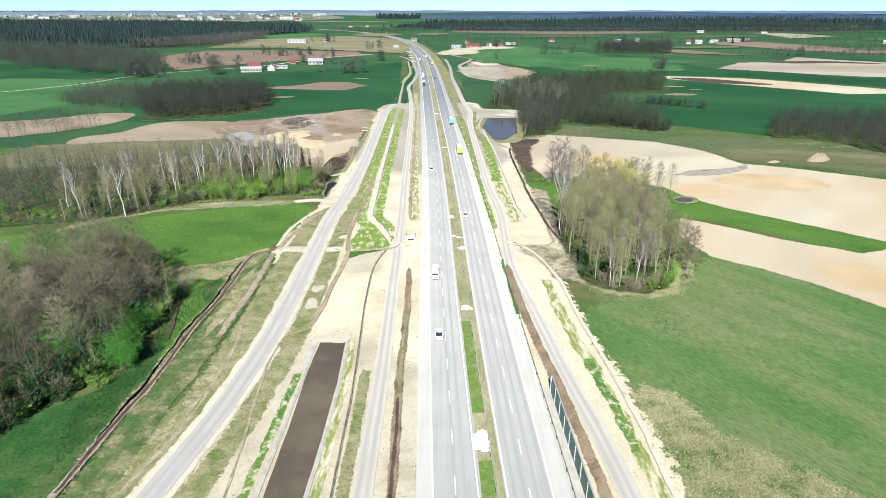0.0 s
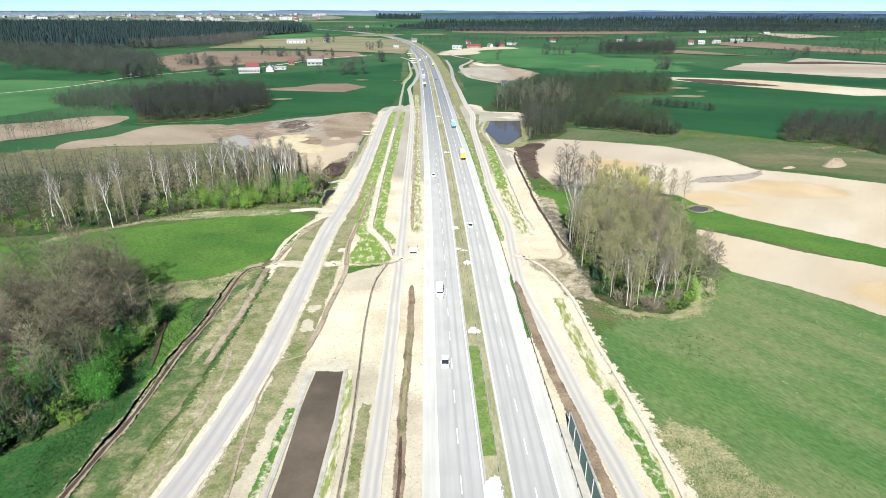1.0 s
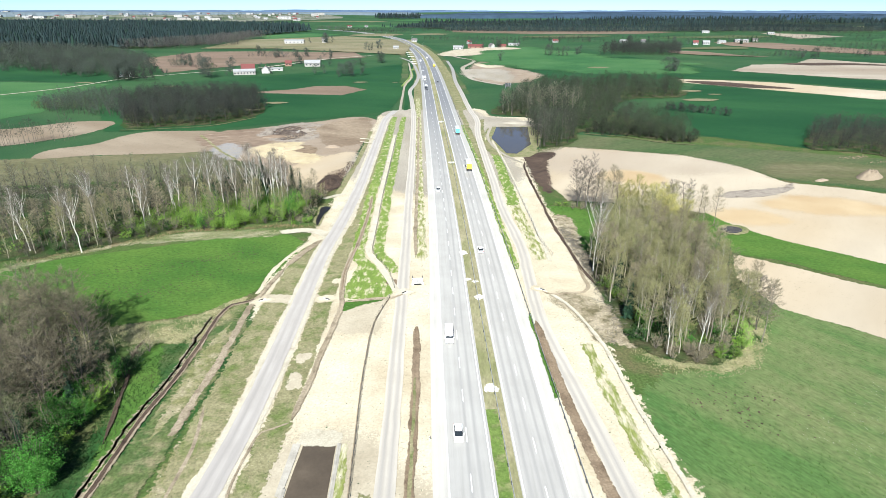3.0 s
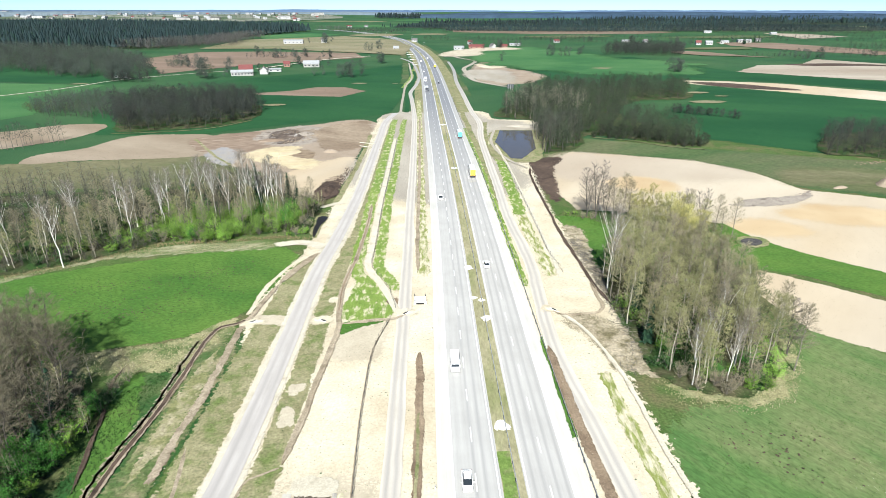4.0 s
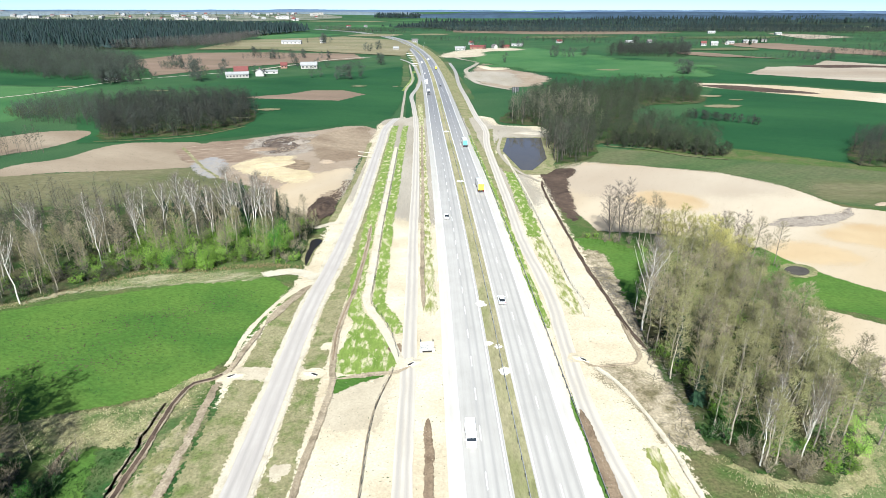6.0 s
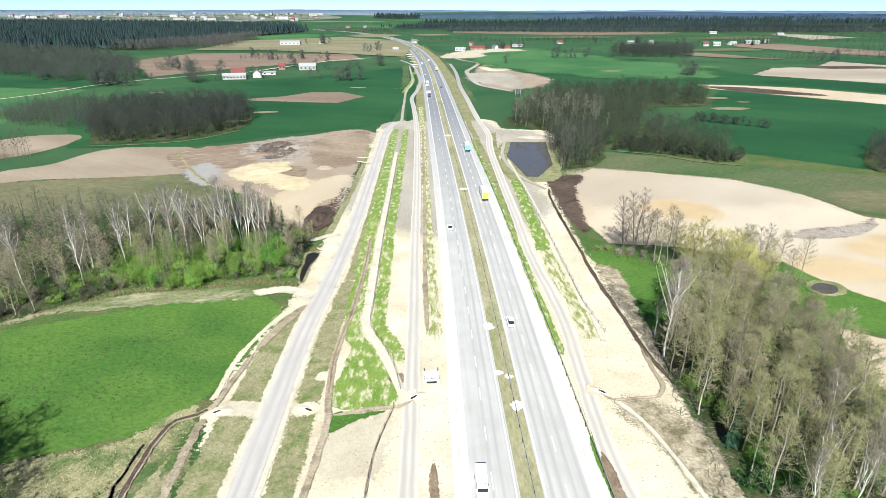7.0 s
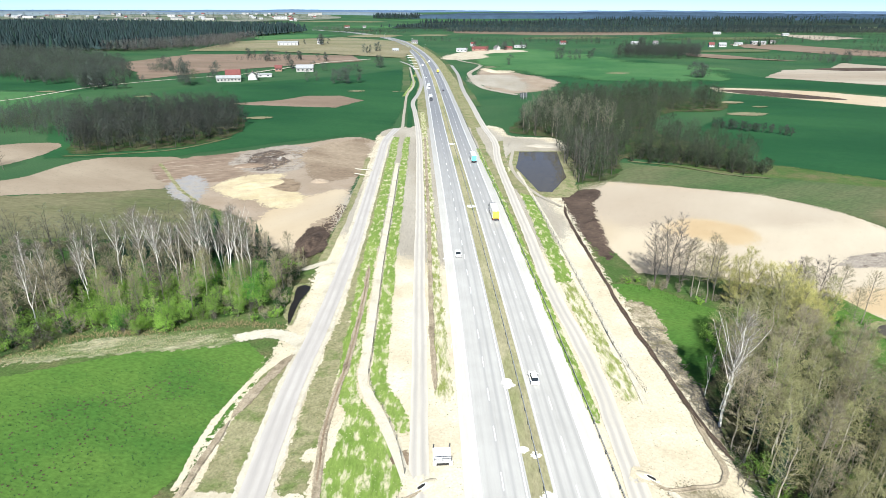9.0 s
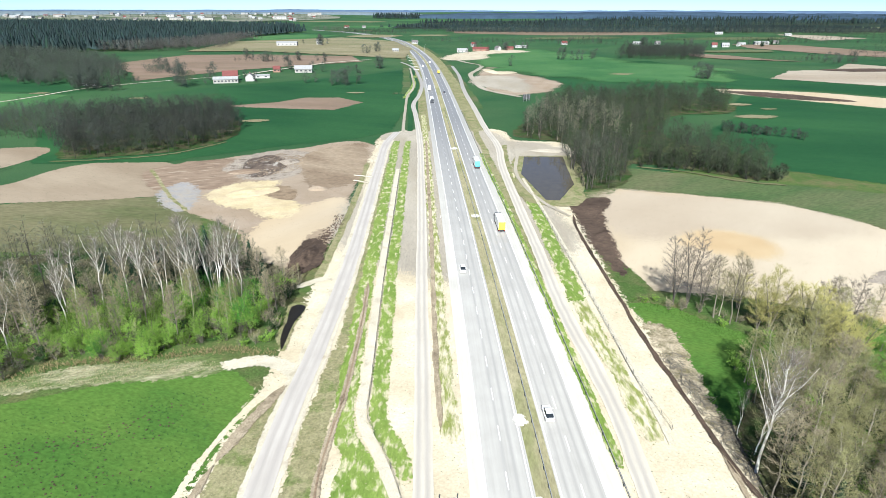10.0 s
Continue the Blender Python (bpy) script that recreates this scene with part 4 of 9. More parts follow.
ribbon("sown_verge", PATH[1:10], 1.1, 5.2, 0.085, STRIPE, 0.7, 4, label="freshly sown green verge", category="verge")
patch("sown_verge", [(-29.5, 172.5), (-29, 186), (-26.5, 198), (-22, 190), (-17, 178), (-16.5, 174.5)], 0.09, STRIPE, 0.5, 2, "bright green sown triangle by the culvert", "verge")
patch("grass_bank", [(-29.8, 169.4), (-22, 171), (-18, 172), (-24, 168.6), (-29.5, 165)], 0.085, MEADOW, 0.4, 2, "green tuft bank below the ditch", "verge")
ribbon("verge", [(-20.3, 60), (-20.2, 82), (-20.4, 103), (-21, 117)], -0.9, 1.2, 0.075, SPECK, 0.5, 3, label="weedy strip beside the basin", category="verge")
ribbon("verge", [(-15.6, 50), (-15.5, 80), (-15.8, 105)], -1.6, 1.0, 0.08, VERGE, 0.4, 3, label="olive grass strip beside the haul road", category="verge")
ribbon("verge", [(-32.2, 55), (-31.6, 72), (-31, 88), (-30.6, 104)], -0.9, 0.9, 0.08, WEEDY, 0.5, 3, label="weedy strip beside the basin edge", category="verge")
ribbon("verge", [(-9, 196), (-10.6, 230), (-12, 270), (-14.5, 340), (-17.5, 430), (-22, 540)], -2.2, 1.9, 0.075, SPECK, 0.7, 4, label="patchy sprouting bank beside the motorway", category="verge")
ribbon("verge", [(-40, 620), (-36, 700), (-38, 800)], -2.5, 3, 0.08, STRIPE, 1.0, 6, label="green strip between the field tracks", category="verge")
ribbon("verge", [(-29, 478), (-31.6, 540), (-34.6, 590), (-33, 650), (-31, 690), (-36, 780)], -2.0, 2.0, 0.08, CROP, 0.6, 4, label="green strip between path and haul road", category="verge")
ribbon("verge", [p for p in ROADLINE if 470 < p.y < 1400], -7.5, -1.2, 0.07, VERGE, 1.2, 6, label="olive bank along the motorway", category="verge")
ribbon("verge", [p for p in ROADLINE if 250 < p.y < 1400], 26.2, 30.5, 0.07, VERGE, 1.2, 6, label="olive bank along the motorway", category="verge")
ribbon("verge", [p for p in ROADLINE if 640 < p.y < 1500], -22, -13, 0.07, DULL, 2.0, 6, label="grassy slope below the motorway", category="verge")
ribbon("verge", [p for p in ROADLINE if 560 < p.y < 1300], 36, 44, 0.07, DULL, 2.0, 6, label="grassy slope beside the works", category="verge")
ribbon("verge", [(25.5, 325), (23.6, 360), (23.2, 400), (26, 440)], -1.6, 1.8, 0.08, VERGE, 0.7, 3, label="olive verge between track and pond path", category="verge")
patch("spoil", [(-18.6, 181), (-17.8, 183.4), (-15.8, 182.8), (-15.4, 180.6), (-17, 179.8)], 0.10, BROWN, 0.5, 0.6, "brown spoil by the culvert", "spoil", soft=1.2)
# verges, east of the road
ribbon("verge", [(19.2, 128), (18.8, 150), (18.6, 165)], 0.1, 1.6, 0.075, MEADOW, 0.4, 3, label="green strip at the motorway edge", category="verge")
ribbon("verge", [(18.6, 190), (18, 208), (17.2, 235), (16.5, 262), (15.6, 300), (13.6, 350), (10.5, 420)], -0.2, 2.1, 0.075, STRIPE, 0.35, 3, label="narrow green strip at the motorway edge", category="verge")
ribbon("verge", [(27.5, 196), (26.2, 220), (25.4, 243), (25.2, 288), (25.2, 330), (24, 380)], -1.6, 3.2, 0.075, SPECK, 1.0, 3, label="patchy sprouting verge east of the motorway", category="verge")
ribbon("verge", [(24.5, 250), (25, 300), (25.6, 350)], -1.5, 4.2, 0.08, STRIPE, 1.2, 3, label="patchy green verge by the pond", category="verge")
ribbon("verge", [(36.5, 45), (35.8, 72), (34.8, 92), (32.8, 112), (31.3, 130), (30.8, 150)], -1.9, 1.2, 0.075, SPECK, 0.9, 3, label="patchy green verge inside the boundary ditch", category="verge")
ribbon("verge", [(35.2, 78), (34.2, 96), (32.6, 110)], -1.4, 0.9, 0.085, WEEDY, 0.9, 3, label="dense weedy strip", category="verge")
patch("rubble_ground", [(28, 173), (34, 172), (38.5, 166), (36, 150), (33.6, 158), (30.5, 166)], 0.085, RUBBLY, 1.5, 2, "rubble and dead grass by the drain", "rubble", soft=8.0)

# ---- roads ----
ribbon("pavement", LEFT_ROAD, -3.5, 3.5, 0.10, GRAVEL, 0.30, 3, soft=0.9, label="pale gravel shoulders of the service road", category="road shoulder")
ribbon("road", LEFT_ROAD, -2.2, 2.2, 0.16, SERVICE, 0.16, 3, label="narrow grey asphalt service road with dusty edges", category="road")
ribbon("track", PATH[:9], -1.0, 1.0, 0.11, GRAVEL, 0.22, 3, label="pale gravel path between sown verges", category="path")
ribbon("track", PATH[8:], -1.0, 1.0, 0.11, GREYSAND, 0.22, 3, label="grey gravel path beside the fields", category="path")
ribbon("track", TRACK, -1.7, 1.7, 0.10, TRACKWAY, 0.2, 4, label="grey rolled haul road beside the motorway", category="track")
ribbon("track", EAST_TRACK, -1.9, 1.9, 0.10, TRACKWAY, 0.25, 4, label="dusty haul road east of the motorway", category="track")
ribbon("track", [(-41.5, 217), (-46, 221.8), (-51, 223.2), (-59.4, 220.6)], -2.5, 2.3, 0.12, GRAVEL, 0.3, 2, label="white gravel field access", category="track")
ribbon("track", [(-42, 266), (-45, 264.5), (-51.6, 258.8)], -1.6, 1.6, 0.12, GRAVEL, 0.3, 2, label="white gravel field access", category="track")
ribbon("track", [(-40, 452), (-38, 470), (-30, 472), (-24, 470)], -6, 6, 0.09, GREYSAND, 0.8, 3, label="grey gravel crossing", category="track")
ribbon("track", [(62, 629), (37, 670), (28.2, 752), (27, 813), (40, 873), (47, 925), (27, 974), (11, 1044)], -3.2, 3.2, 0.14, GREYSAND, 0.4, 6, label="curved gravel track at the works", category="track")
ribbon("track", [(-560, 497), (-430, 525), (-370, 600), (-345, 690), (-300, 745), (-235, 800)], -1.6, 1.6, 0.15, GRAVEL, 0.5, 8, label="pale farm track across the field", category="track")
ribbon("track", [(-235, 800), (-200, 880), (-160, 960), (-110, 1010)], -3, 3, 0.6, GRAVEL, 0.6, 8, label="pale farm lane", category="track")

ribbon("pavement", [p for p in curve_through(ROAD, 6) if -40 < p.y < 101], 25.0, 27.6, 0.13, CONCRETE, 0.10, 6, label="grey stone strip at the foot of the noise barrier", category="gravel", soft=0.0)
BASE = tagged(new("motorway"), "dual carriageway motorway with pale hard shoulders", "motorway", kind="structure")


def road_part(name, a, b, z, material, rag=0.0, label="", step=None):
    ob = ribbon(name, ROADLINE, a, b, z, material, rag, flush=True)
    ob.parent = BASE
    ob["label"] = label
    for k in ("kind", "category"):
        if k in ob:
            del ob[k]
    return ob


road_part("carriageway", 2.55, 10.5, 0.20, ASPHALT_A, 0, "grey asphalt carriageway")
road_part("carriageway", 14.3, 22.0, 0.20, ASPHALT_B, 0, "grey asphalt carriageway")
road_part("hard_shoulder", -0.1, 2.55, 0.198, SHOULDER, 0.03, "pale hard shoulder")
road_part("hard_shoulder", 22.0, 25.1, 0.198, SHOULDER, 0.03, "pale hard shoulder")
for off in (2.6, 9.95, 14.65, 21.95):
    road_part("edge_line", off - 0.12, off + 0.12, 0.206, WHITE_LINE, 0, "white edge line")
ribbon("median", ROADLINE, 10.5, 14.3, 0.17, MEDIAN_GRASS, 0.05, label="olive grass median strip with bare edges", category="median", flush=True, profile=((0, 0.02), (0.3, 0.06), (0.5, 0.02), (0.8, 0.06), (1, 0.02)))


def along(dist_y):
    """Point and direction on the road's left edge at the northing dist_y."""
    for a, b in zip(ROADLINE, ROADLINE[1:]):
        if a.y <= dist_y <= b.y:
            s = (dist_y - a.y) / (b.y - a.y)
            return a.lerp(b, s), (b - a).normalized()
    return ROADLINE[-1], (ROADLINE[-1] - ROADLINE[-2]).normalized()


def road_pose(y, off, z=0.2, turn=0):
    """Pose on the motorway: off metres right of its left edge, facing along it."""
    p, d = along(y)
    q = p + Vector((d.y, -d.x)) * off
    return pose(q.x, q.y, lie(q.x, q.y) + z, 0, 0, math.degrees(math.atan2(d.y, d.x)) - 90 + turn)


dash_me = bpy.data.meshes.new("lane_dash")
dash_me.from_pydata([(-0.09, -2, 0), (0.09, -2, 0), (0.09, 2, 0), (-0.09, 2, 0)], [], [(0, 1, 2, 3)])
dash_me.materials.append(WHITE_LINE)
for off, shift in ((6.3, 0.6), (18.3, -2.5)):
    for i in range(72):
        ob = new("lane_dash", dash_me)
        ob.parent = BASE
        ob.matrix_basis = road_pose(48 + shift + 11.6 * i, off, 0.207)
for y0, y1, off0, off1 in ((52, 78, 10.5, 13.0), (89, 126, 10.5, 12.8)):
    seg = [p for p in curve_through(ROAD, 2.5) if y0 < p.y < y1]
    ribbon("median_grass", seg, off0, off1, 0.245, LUSH, 0.25, label="brighter green grass strip in the median", category="median", flush=True)
for y, ln, off0, off1 in ((82, 5.5, 10.2, 12.6), (131.8, 2.6, 10.6, 13.6), (172.2, 2.2, 12.3, 14.2), (181.8, 1.9, 12.1, 13.8), (183.6, 1.8, 10.2, 11.8), (202.7, 2.4, 9.9, 11.7), (318, 3, 11.4, 14), (430, 4, 10.8, 13.6)):
    p, d = along(y)
    nn = Vector((d.y, -d.x))
    mid, half = p + nn * (off0 + off1) / 2, (off1 - off0) / 2
    blob = random.Random(int(y))
    patch("crossing_pad", [mid + nn * half * math.cos(w) * blob.uniform(0.8, 1.25) + d * ln / 2 * math.sin(w) * blob.uniform(0.7, 1.3) for w in (i * 0.6283 for i in range(10))],
          0.262, WHITE_STONE, 0.6, 0.4, "white crushed stone patch in the median", "gravel pad", flush=True, soft=1.3)


def ridge(dist, w0, w1, z0, z1, material, label):
    """A rolling wooded skyline round the horizon, w0 to w1 degrees right of ahead."""
    verts, faces = [], []
    n = 160
    for i in range(n + 1):
        w = radians(w0 + (w1 - w0) * i / n)
        x, y = math.sin(w) * dist, math.cos(w) * dist
        fade = smoothstep(0, 0.12, i / n) * smoothstep(0, 0.12, 1 - i / n)
        k = 0.5 + 0.5 * noise.noise(Vector((x / 900, y / 900, dist))) + 0.25 * noise.noise(Vector((x / 220, y / 220, 2))) + 0.10 * noise.noise(Vector((x / 40, y / 40, 7)))
        top = (z0 + (z1 - z0) * min(max(k, 0), 1.2)) * fade
        for back, h in ((0, -20), (40, top * 0.8), (120, top), (500, top - 30)):
            q = (dist + back) / dist
            verts.append((x * q, y * q, h))
    for i in range(n):
        for j in range(3):
            a = i * 4 + j
            faces.append((a, a + 4, a + 5, a + 1))
    tagged(mesh_ob("backdrop", verts, faces, material, smooth=True), label, "distance", kind="structure")


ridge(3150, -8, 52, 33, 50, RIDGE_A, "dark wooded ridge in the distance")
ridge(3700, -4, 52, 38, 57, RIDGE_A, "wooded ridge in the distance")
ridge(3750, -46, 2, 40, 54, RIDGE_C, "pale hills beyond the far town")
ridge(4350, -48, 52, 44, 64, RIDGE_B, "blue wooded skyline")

# ---- ditches, basin, pond ----
VEE = ((0.0, 0.02), (0.15, 0.14), (0.32, 0.13), (0.5, -0.02), (0.68, 0.13), (0.85, 0.14), (1.0, 0.02))


def ditch(line, width, material, z=0.09, label="muddy open ditch", step=2.0, name="ditch"):
    width *= 1.25
    return ribbon(name, line, -width / 2, width / 2, z, material, 0.35, step, VEE, label=label, category="ditch", taper=5, soft=width * 0.28)


ditch([(-66, 20), (-62, 70), (-61, 90), (-60.2, 98), (-60.2, 109), (-60.4, 122), (-59.4, 135), (-59.2, 149), (-59.4, 163), (-58.2, 168.4), (-54.8, 169.9), (-53, 172), (-51.6, 180), (-50.2, 192)], 1.25, DITCH, label="brown muddy ditch with raised banks")
ditch([(-50.2, 192), (-47.2, 203), (-44.2, 211.5), (-42.6, 215)], 2.2, DITCH, label="brown muddy ditch with raised banks")
ribbon("trickle", [(-62, 70), (-61, 90), (-60.2, 98), (-60.2, 109), (-60.4, 122), (-59.4, 135), (-59.2, 149), (-59.4, 163), (-58.2, 168.4), (-54.8, 169.9), (-53, 172)], -0.5, 0.4, 0.235, SOIL, 0.25, 1.5, label="dark wet bottom of the ditch", category="ditch", soft=0.25)
ribbon("trickle", [(-30.6, 176), (-31.5, 186), (-30.5, 215), (-30.6, 240), (-31.4, 262)], -0.25, 0.2, 0.235, BROWN, 0.2, 1.5, label="dark wet bottom of the ditch", category="ditch", soft=0.12)
ribbon("ditch", [(-52.4, 118), (-52.7, 128), (-52.4, 140), (-52.7, 155), (-53, 169)], -1.2, 0.9, 0.09, DITCH, 0.5, 1.5, label="shallow brown side ditch", category="ditch", soft=0.8)
# Narrow ditch; its dark soil also stands in for a shadowed grass edge.
ditch([(-64, 116), (-66.2, 124), (-69.5, 136), (-73.2, 148), (-73, 152)], 0.7, SOIL, label="narrow dark overgrown ditch")
ditch([(-31.8, 121.5), (-31.0, 131.8), (-30.4, 146), (-29.6, 160), (-29.4, 168), (-30.6, 176), (-31.5, 186), (-30.5, 215), (-30.6, 240), (-31.4, 262)], 1.3, DITCH, label="brown drainage ditch between the roads")
ditch([(-29.3, 169.5), (-22.2, 171.2), (-15.5, 172.7), (-13.2, 174.6)], 1.3, DITCH, label="narrow drain leading to the culvert", step=1)
ditch([(-8, 40), (-8.1, 81), (-8.6, 97), (-8.6, 119), (-9.2, 153), (-9.4, 158)], 1.6, BROWN, label="brown gutter along the hard shoulder")
ribbon("trickle", [(-8.05, 60), (-8.15, 81), (-8.5, 97)], -0.40, 0.35, 0.235, SOIL, 0.3, 1.5, label="dark wet bottom of the gutter", category="ditch", soft=0.3)
ribbon("verge", [(-8.5, 94), (-8.65, 108), (-8.65, 119), (-8.9, 136)], -0.38, 0.38, 0.24, VERGE, 0.3, 1.5, label="olive moss in the gutter", category="verge", soft=0.3)
ribbon("rill", [(-31.8, 122), (-34.5, 120.3), (-36.4, 119.2), (-37.6, 113.5), (-37.2, 97), (-35.6, 82), (-34, 60)], -0.3, 0.25, 0.085, DITCH, 0.2, 1.5, label="thin washed-out rill in the sand", category="rill", soft=0.2)
ditch([(-11.2, 200), (-12.1, 223), (-12.7, 246), (-13.6, 288), (-16, 367), (-18.4, 451)], 1.2, DITCH, label="brown gutter along the hard shoulder")
ditch([(27, 40), (26.4, 72), (25.6, 86), (24.6, 98), (23.2, 110), (22, 125), (20.6, 148), (20.2, 160)], 1.9, BROWN, label="red-brown ditch behind the noise barrier")
ditch([(40.5, 180), (38.9, 190), (38.2, 207), (37.2, 227), (37.3, 255), (37.4, 288), (38, 309), (39.5, 320)], 1.0, SOIL, label="dark wet boundary ditch")
ditch([(24.2, 176.4), (26.4, 174.2), (31.4, 174.4), (36.1, 175.4), (37.7, 178), (38.1, 185.5), (38.3, 194)], 1.0, DITCH, label="narrow drain round the verge", step=1)
ribbon("trench", [(-17.6, 20), (-17.7, 72), (-17.9, 83), (-18, 93), (-18.9, 113), (-20.2, 141), (-19.8, 160), (-17.2, 172)], -0.13, 0.10, 0.09, DITCH, 0.06, 2, ((0, 0.1), (0.3, 0.1), (0.5, 0), (0.8, 0.1), (1, 0.05)), label="narrow dark cable trench along the fence", category="trench", soft=0)
ribbon("gutter", [(39, 40), (37.6, 72), (37.7, 88), (36.6, 108), (35, 128), (34.2, 148), (32.2, 160), (29, 170), (26.4, 174.5)], -0.6, 0.6, 0.11, GRAVEL, 0.30, 1.5,
       ((0, 0.12), (0.25, 0.1), (0.5, 0.0), (0.75, 0.1), (1, 0.12)), label="grey concrete-lined boundary drain", category="drain")
ribbon("gutter", [(30.5, 196), (30.9, 212), (30.6, 232), (30.3, 259), (29.9, 288), (29, 330), (27.5, 370)], -0.8, 0.5, 0.10, GRAVEL, 0.15, 2,
       ((0, 0.05), (0.5, 0.12), (1, 0.02)), label="pale gravel edge strip", category="drain")

patch("basin_bed", [(-29.5, 30), (-28.4, 69), (-28.3, 86), (-28.6, 104), (-28.1, 116), (-22.3, 116), (-21.6, 100), (-21.7, 80), (-22.4, 60), (-23, 30)], 0.075, LINER, 0.1, 3,
      "dark brown muddy floor of the drainage basin", "basin", soft=0, curved=False)
for line in ([(-30.6, 30), (-29.6, 70), (-29.3, 86), (-29.1, 105.5)], [(-21.6, 30), (-21.5, 72), (-21.1, 84), (-21.2, 103), (-21.7, 116)]):
    ribbon("basin_kerb", line, -0.38, 0.38, 0.08, CONCRETE, 0.06, 2, ((0, 0.0), (0.1, 0.16), (0.45, 0.18), (0.55, 0.1), (1, 0.02)),
           label="grey concrete edging of the basin", category="kerb")
patch("gravel_pad", [(-29, 116.2), (-29.3, 118.2), (-25, 119.4), (-21.4, 118), (-21.5, 116.4), (-25, 115.8)], 0.09, GRAVEL, 0.5, 0.8, "broken pale stone at the end of the basin", "gravel pad", soft=0.9)
patch("concrete_apron", [(-30.2, 104), (-29.1, 103.5), (-28.6, 116), (-30.0, 116)], 0.10, CONCRETE, 0.05, 2, "pale concrete slab by the basin", "slab", curved=False, soft=0)

patch("pond_bank", [(30, 413), (34, 420), (56, 419), (58, 405), (52, 356), (41, 330), (31, 331), (24.5, 377)], 0.085, VERGE, 0.8, 3, "sandy grassy bank of the pond", "bank")
patch("water", [(33.5, 411), (54, 411), (48.6, 360), (37.8, 337), (32.4, 338), (27.6, 377)], 0.16, WATER, 0.3, 4, "still dark pond reflecting the trees", "pond", soft=0, curved=False)
ribbon("track", [(38, 318), (32.5, 330), (26.2, 360), (25.4, 378), (30.5, 414), (33, 430)], -0.8, 0.8, 0.17, GREYSAND, 0.25, 3, label="pale path round the pond", category="path")
patch("bare_soil", [(30, 416), (33, 436), (58, 430), (64, 418), (56, 414)], 0.12, GREYSAND, 1.6, 3, "pale sand heaped above the pond", "soil")
patch("bare_soil", [(-47.4, 227), (-49.2, 231), (-49.9, 240), (-49.0, 250), (-47.5, 250), (-47.1, 240)], 0.10, VERGE, 0.5, 1.5, "dark steep bank of the roadside ditch", "bank", soft=1.0)
patch("water", [(-47.6, 227.5), (-48.8, 232), (-49.2, 240), (-48.6, 249), (-47.7, 249), (-47.5, 238)], 0.14, BLACKWATER, 0.2, 2, "narrow dark water in the roadside ditch", "ditch water", soft=0)
patch("bare_soil", [(-57.2, 272), (-53, 295.4), (-49, 290), (-51.5, 266.8), (-55, 262)], 0.14, SOIL, 1.0, 2, "heap of black soil beside the road", "soil")
patch("water", [(95.6, 222.8), (97.8, 225.6), (100.6, 226.3), (103, 224.8), (102.6, 222.2), (99.8, 219.8), (96.8, 219.8)], 0.14, WATER, 0.15, 1, "small round dark pond", "pond", soft=0)
patch("pond_bank", [(94.6, 223), (97.2, 226.8), (101, 228), (105, 226), (104.4, 221.6), (100.2, 218.8), (96.2, 218.6)], 0.10, DRY, 0.4, 1.0, "bare rim of the small pond", "bank")


